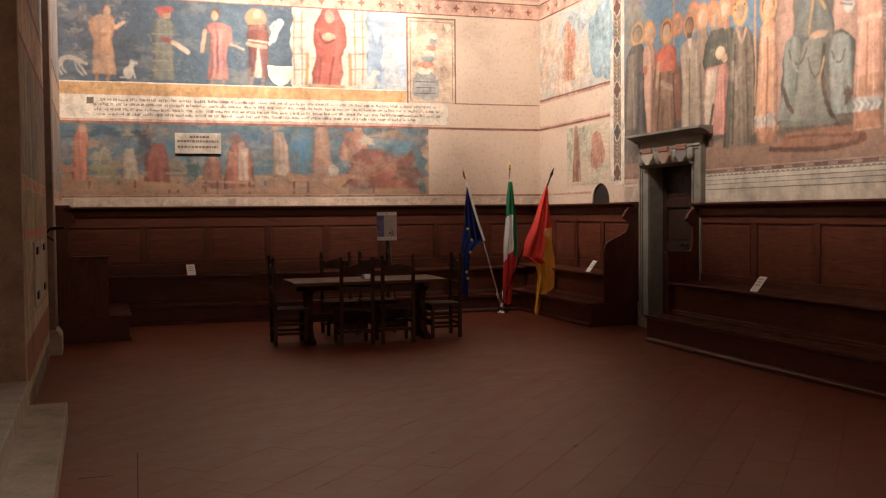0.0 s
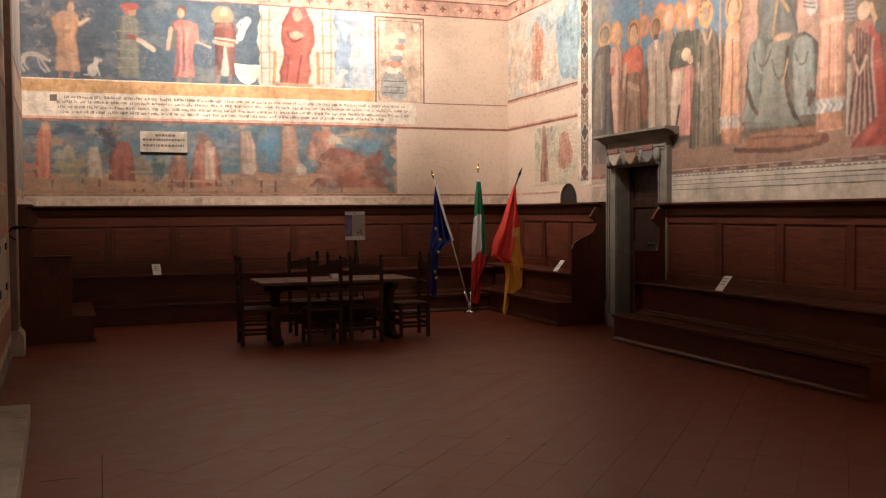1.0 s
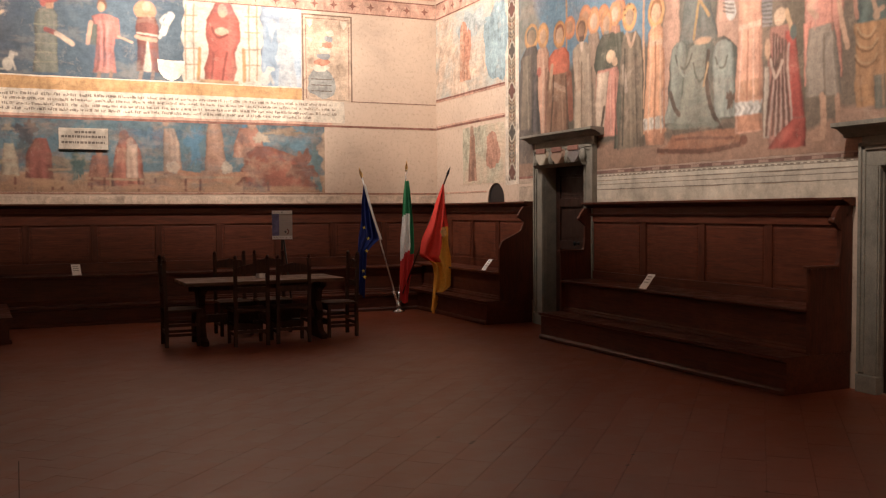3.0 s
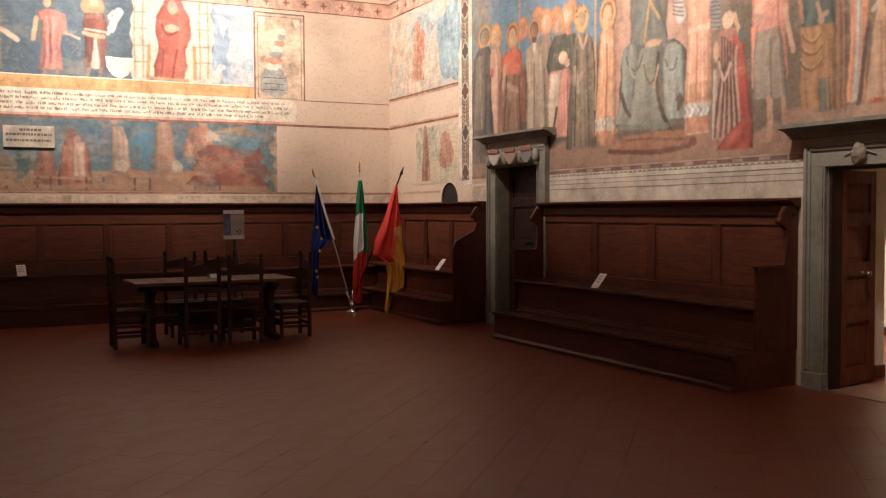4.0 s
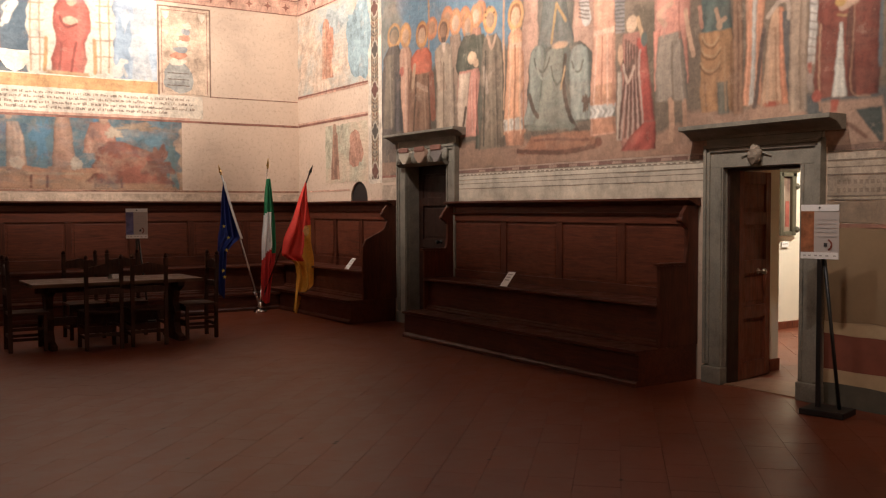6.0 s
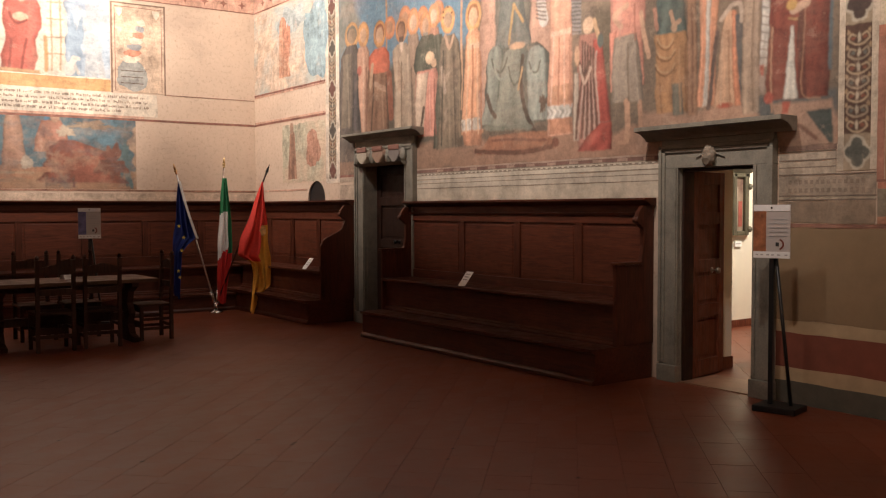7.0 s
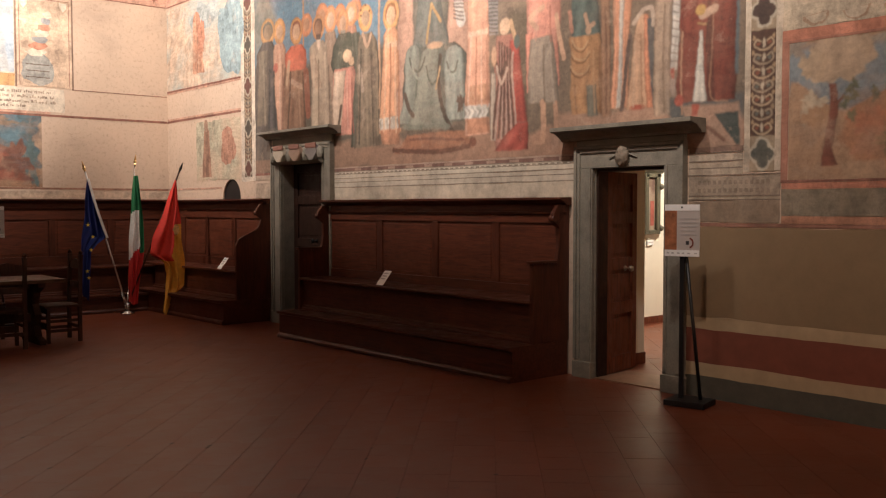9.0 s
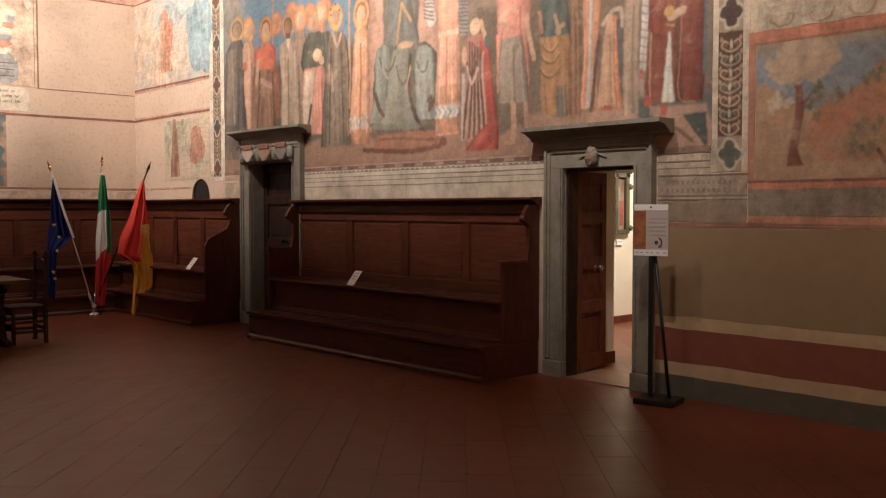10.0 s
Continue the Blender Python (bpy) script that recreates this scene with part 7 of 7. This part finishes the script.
grove_canvas.disc(3.0, 2.13, 0.029, 0.029, (104, 106, 80), wob=0.5)
grove_canvas.stroke([(3.03, 2.57), (3.02, 2.5)], 0.008, (90, 60, 44))
grove_canvas.weather(60, ((196, 150, 112), (170, 150, 130), (180, 130, 96)), 0.16, 0.16)
grove_canvas.hang(grove, "E", "tan tree before orange hills and a pale sky")
T("bowl_shape", [oval(u, 3.17, 0.11, 0.10, 0.2, 14, (math.pi, 2 * math.pi)) for u in (3.58, 3.27, 2.96)], fresco((0.40, 0.27, 0.18), 0, 0.3))
T("bowl_shape", [oval(u, 3.165, 0.09, 0.08, 0.2, 14, (math.pi, 2 * math.pi)) for u in (3.58, 3.27, 2.96)], fresco((0.52, 0.43, 0.32), 0, 0.3))
T("red_band", [rect(-2.9, 3.86, 2.97, 3.06, 0.006)], CORAL, "coral red painted band")
T("red_line", [rect(-2.9, 3.86, 2.955, 2.975, 0.003), rect(3.80, 3.86, 1.87, 2.955)], fresco((0.36, 0.15, 0.10), 0, 0.2))
T("red_band", [rect(-2.9, 3.85, 1.80, 1.85, 0.004)], CORAL)
T("red_line", [rect(-2.9, 3.86, 1.852, 1.872, 0.003)], LINE)
T("grey_band", [rect(-2.9, 3.85, 1.585, 1.798, 0.004)], fresco((0.20, 0.17, 0.12), 0, 0.3), "grey green painted band")
T("red_band", [rect(-2.9, 3.85, 1.525, 1.583, 0.004)], fresco((0.44, 0.20, 0.12), 0, 0.3))
T("red_line", [rect(-2.9, 4.73, 1.49, 1.522, 0.004)], fresco((0.28, 0.12, 0.08), 0, 0.2))
T("dado_strip", [rect(3.865, 4.72, 1.530, 1.712, 0.004)], fresco((0.26, 0.19, 0.13), 0, 0.2), "worn brown strip")
T("dado_field", [rect(-2.9, 4.73, 0.705, 1.488, 0.003)], simple("ochre_limewash", (0.255, 0.172, 0.095), 0.9, spread=0.09, scale=5), "plain ochre dado")
T("dado_band", [rect(-2.9, 4.73, 0.602, 0.705, 0.004), rect(-2.9, 4.73, 0.19, 0.305, 0.004)], simple("tan_limewash", (0.44, 0.325, 0.195), 0.9, spread=0.10, scale=7), "pale tan stripe")
T("dado_band", [rect(-2.9, 4.73, 0.305, 0.602, 0.004)], simple("red_limewash", (0.205, 0.062, 0.036), 0.9, spread=0.12, scale=6), "dark red painted stripe")
T("dado_band", [rect(-2.9, 4.73, 0.0, 0.19, 0.003)], simple("grey_limewash", (0.095, 0.088, 0.066), 0.9, spread=0.15, scale=8), "dark grey painted skirting")

# north end of the east wall
relic = thing("fresco", "faint fragments of fresco on pink plaster by the corner", "fresco")
R = lambda name, shapes, colour, label="": paint(relic, "E", name, shapes, colour, label)
R("painted_field", [rect(12.7, 15.28, 3.66, 5.05, 0.02)], fresco((0.58, 0.44, 0.33), 0, 0.6, (0.40, 0.42, 0.38)))
R("painted_field", [oval(13.0, 4.35, 0.38, 0.65, 0.5, 30)], fresco((0.24, 0.36, 0.40), 0, 0.5), "patch of worn blue")
R("painted_field", [oval(13.9, 4.75, 0.5, 0.22, 0.6, 30)], fresco((0.36, 0.42, 0.42), 0, 0.6))
R("figure_patch", [garment(14.1, 3.85, 4.85, 0.42, 0.05)], fresco((0.56, 0.28, 0.18), 0.3, 0.9))
R("figure_patch", [oval(14.0, 4.4, 0.12, 0.3, 0.7, 24)], fresco((0.50, 0.22, 0.14), 0, 0.8))
R("painted_field", [rect(12.72, 14.2, 2.1, 3.05, 0.04)], fresco((0.44, 0.42, 0.31), 0, 0.7, (0.56, 0.43, 0.31)))
R("figure_patch", [garment(13.84, 2.15, 2.95, 0.34, 0.0, 0.5)], fresco((0.34, 0.18, 0.12), 0.3, 0.5))
R("figure_patch", [oval(13.86, 2.98, 0.07, 0.10)], fresco((0.32, 0.19, 0.13), 0, 0.4))
R("figure_patch", [oval(13.12, 2.62, 0.24, 0.30, 0.4, 26)], fresco((0.44, 0.22, 0.15), 0, 0.6))
R("ruled_line", [rect(12.7, 15.29, 3.115, 3.15, 0.006), rect(12.7, 15.29, 3.63, 3.66, 0.006)], LINE, "dark red ruled line")
R("ruled_line", [rect(12.7, 15.29, 3.155, 3.18, 0.006), rect(12.7, 15.29, 3.60, 3.625, 0.006), rect(13.34, 15.29, 1.96, 1.985, 0.004)], ROSE)
R("frieze_band", [rect(12.7, 15.28, 5.10, 5.34, 0.01)], ROSE)
R("frieze_line", [rect(12.7, 15.28, 5.34, 5.37, 0.01), rect(12.7, 15.28, 5.08, 5.10, 0.01)], LINE)
for k in range(7):
    u = 12.9 + 0.336 * k
    R("rosette", [[(u + (0.075 if i % 2 == 0 else 0.030) * math.cos(math.pi * i / 4), 5.22 + (0.075 if i % 2 == 0 else 0.030) * math.sin(math.pi * i / 4)) for i in range(8)]], LINE)

# west wall strips
side = thing("fresco", "faded painted bands along the side wall", "fresco", WEST)
S = lambda name, shapes, colour, label="": paint(side, "W", name, shapes, colour, label)
for a, b, out in ((12.40, 16.2, 0.069), (8.05, 11.86, 0.004)):
    depth_of["last"], depth_of["W"] = side.name, out
    S("painted_field", [rect(a, b, 3.66, 6.0)], fresco((0.50, 0.38, 0.29), 0, 0.5, (0.22, 0.30, 0.34)))
    S("painted_field", [rect(a, b, 3.15, 3.60)], fresco((0.50, 0.38, 0.29), 0, 0.4))
    S("painted_field", [rect(a, b, 2.0, 3.10, 0.01)], fresco((0.24, 0.26, 0.26), 0.4, 0.5, (0.40, 0.31, 0.23)), "worn blue grey ground")
    S("ruled_line", [rect(a, b, 3.60, 3.66), rect(a, b, 3.10, 3.15)], LINE)
    S("ruled_line", [rect(a, b, 1.90, 1.99)], TAN)
S("dado_field", [rect(8.05, 11.86, 0.76, 1.89)], fresco((0.36, 0.29, 0.19), 0, 0.3))
S("ruled_line", [rect(8.05, 11.86, 1.47, 1.54)], CORAL)
S("dado_band", [rect(8.05, 11.86, 0.62, 0.76), rect(8.05, 11.86, 0.19, 0.30, 0.05, 30)], fresco((0.44, 0.37, 0.24), 0, 0.2))
S("dado_band", [rect(8.05, 11.86, 0.30, 0.62)], fresco((0.26, 0.09, 0.05), 0, 0.2), "dark red painted stripe")
S("dado_band", [rect(8.05, 11.86, 0.0, 0.19)], fresco((0.13, 0.125, 0.10), 0, 0.3))

# ---- floor tiles ----
A = radians(TILT)
ux, uy = Vector((math.cos(A), math.sin(A), 0)), Vector((math.sin(A), -math.cos(A), 0))
rng = random.Random(7)
near_tiles, far_verts, far_faces = 0, [], []
tile_meshes = []
for k in range(6):
    bm = bmesh.new()
    s, r, t = PITCH / 2 - 0.0002, PITCH / 2 - 0.0005, 0.004
    tops = [bm.verts.new((x * (s - 0.0004), y * (r - 0.0006), 0)) for x, y in ((-1, -1), (1, -1), (1, 1), (-1, 1))]
    lows = [bm.verts.new((x * s, y * r, -t)) for x, y in ((-1, -1), (1, -1), (1, 1), (-1, 1))]
    bm.faces.new(tops)
    for i in range(4):
        bm.faces.new((lows[i], lows[(i + 1) % 4], tops[(i + 1) % 4], tops[i]))
    me = bpy.data.meshes.new("floor_tile")
    bm.to_mesh(me)
    bm.free()
    me.materials.append(M_TILE)
    tile_meshes.append(me)
OFF = -2.495 * 1.0
for i in range(-80, 90):
    for j in range(-80, 90):
        c = ux * ((i + 0.5 * (j % 2)) * PITCH) + uy * (OFF + (j + 0.5) * PITCH)
        if not (-1.9 < c.x < 13.0 and -3.0 < c.y < 15.6):
            continue
        if c.x > 7.3 and not (2 < c.y < 8.2):
            continue
        lift = rng.uniform(-0.0004, 0.0004)
        lean = (rng.uniform(-0.3, 0.3), rng.uniform(-0.3, 0.3))
        if 4.6 < c.y < 8.6 and -0.4 < c.x < 5.6 and near_tiles < 300:
            ob = new("floor_tile", tile_meshes[rng.randrange(6)])
            ob.parent = part_floor
            ob.matrix_basis = pose(c.x, c.y, lift, lean[0] * 0.15, lean[1] * 0.15, TILT - 180 * rng.randrange(2))
            near_tiles += 1
        else:
            b = len(far_verts)
            s, r = PITCH / 2 - 0.0002, PITCH / 2 - 0.0005
            for q, w, z in ((s - 0.0004, r - 0.0006, lift), (s, r, lift - 0.004)):
                for x, y in ((-1, -1), (1, -1), (1, 1), (-1, 1)):
                    p = c + ux * (x * q) - uy * (y * w)
                    far_verts.append((p.x, p.y, z))
            far_faces.append((b, b + 1, b + 2, b + 3))
            far_faces += [(b + 4 + e, b + 4 + (e + 1) % 4, b + (e + 1) % 4, b + e) for e in range(4)]
me = bpy.data.meshes.new("floor_tiles")
me.from_pydata(far_verts, [], far_faces)
me.materials.append(M_TILE)
rest = new("floor_tiles", me)
rest.parent = part_floor
tagged(rest, "terracotta floor tiles", kind="stuff")

# chips and dark pits along the joints
bm = bmesh.new()
for k in range(60):
    j = rng.randrange(-4, 14)
    c = ux * rng.uniform(2.5, 7.5) + uy * (OFF + j * PITCH)
    if not (-0.2 < c.x < 4.5 and 3.5 < c.y < 8.5):
        continue
    r = rng.uniform(0.004, 0.013)
    pts = [c + Vector((r * (1 + 0.5 * rng.random()) * math.cos(a) * 1.5, r * math.sin(a), 0.0024)) for a in [2 * math.pi * i / 7 for i in range(7)]]
    bm.faces.new([bm.verts.new(p) for p in pts])
tagged(part("joint_chips", bm, M_INK, part_floor, "small dark chips along the tile joints"), kind="stuff")
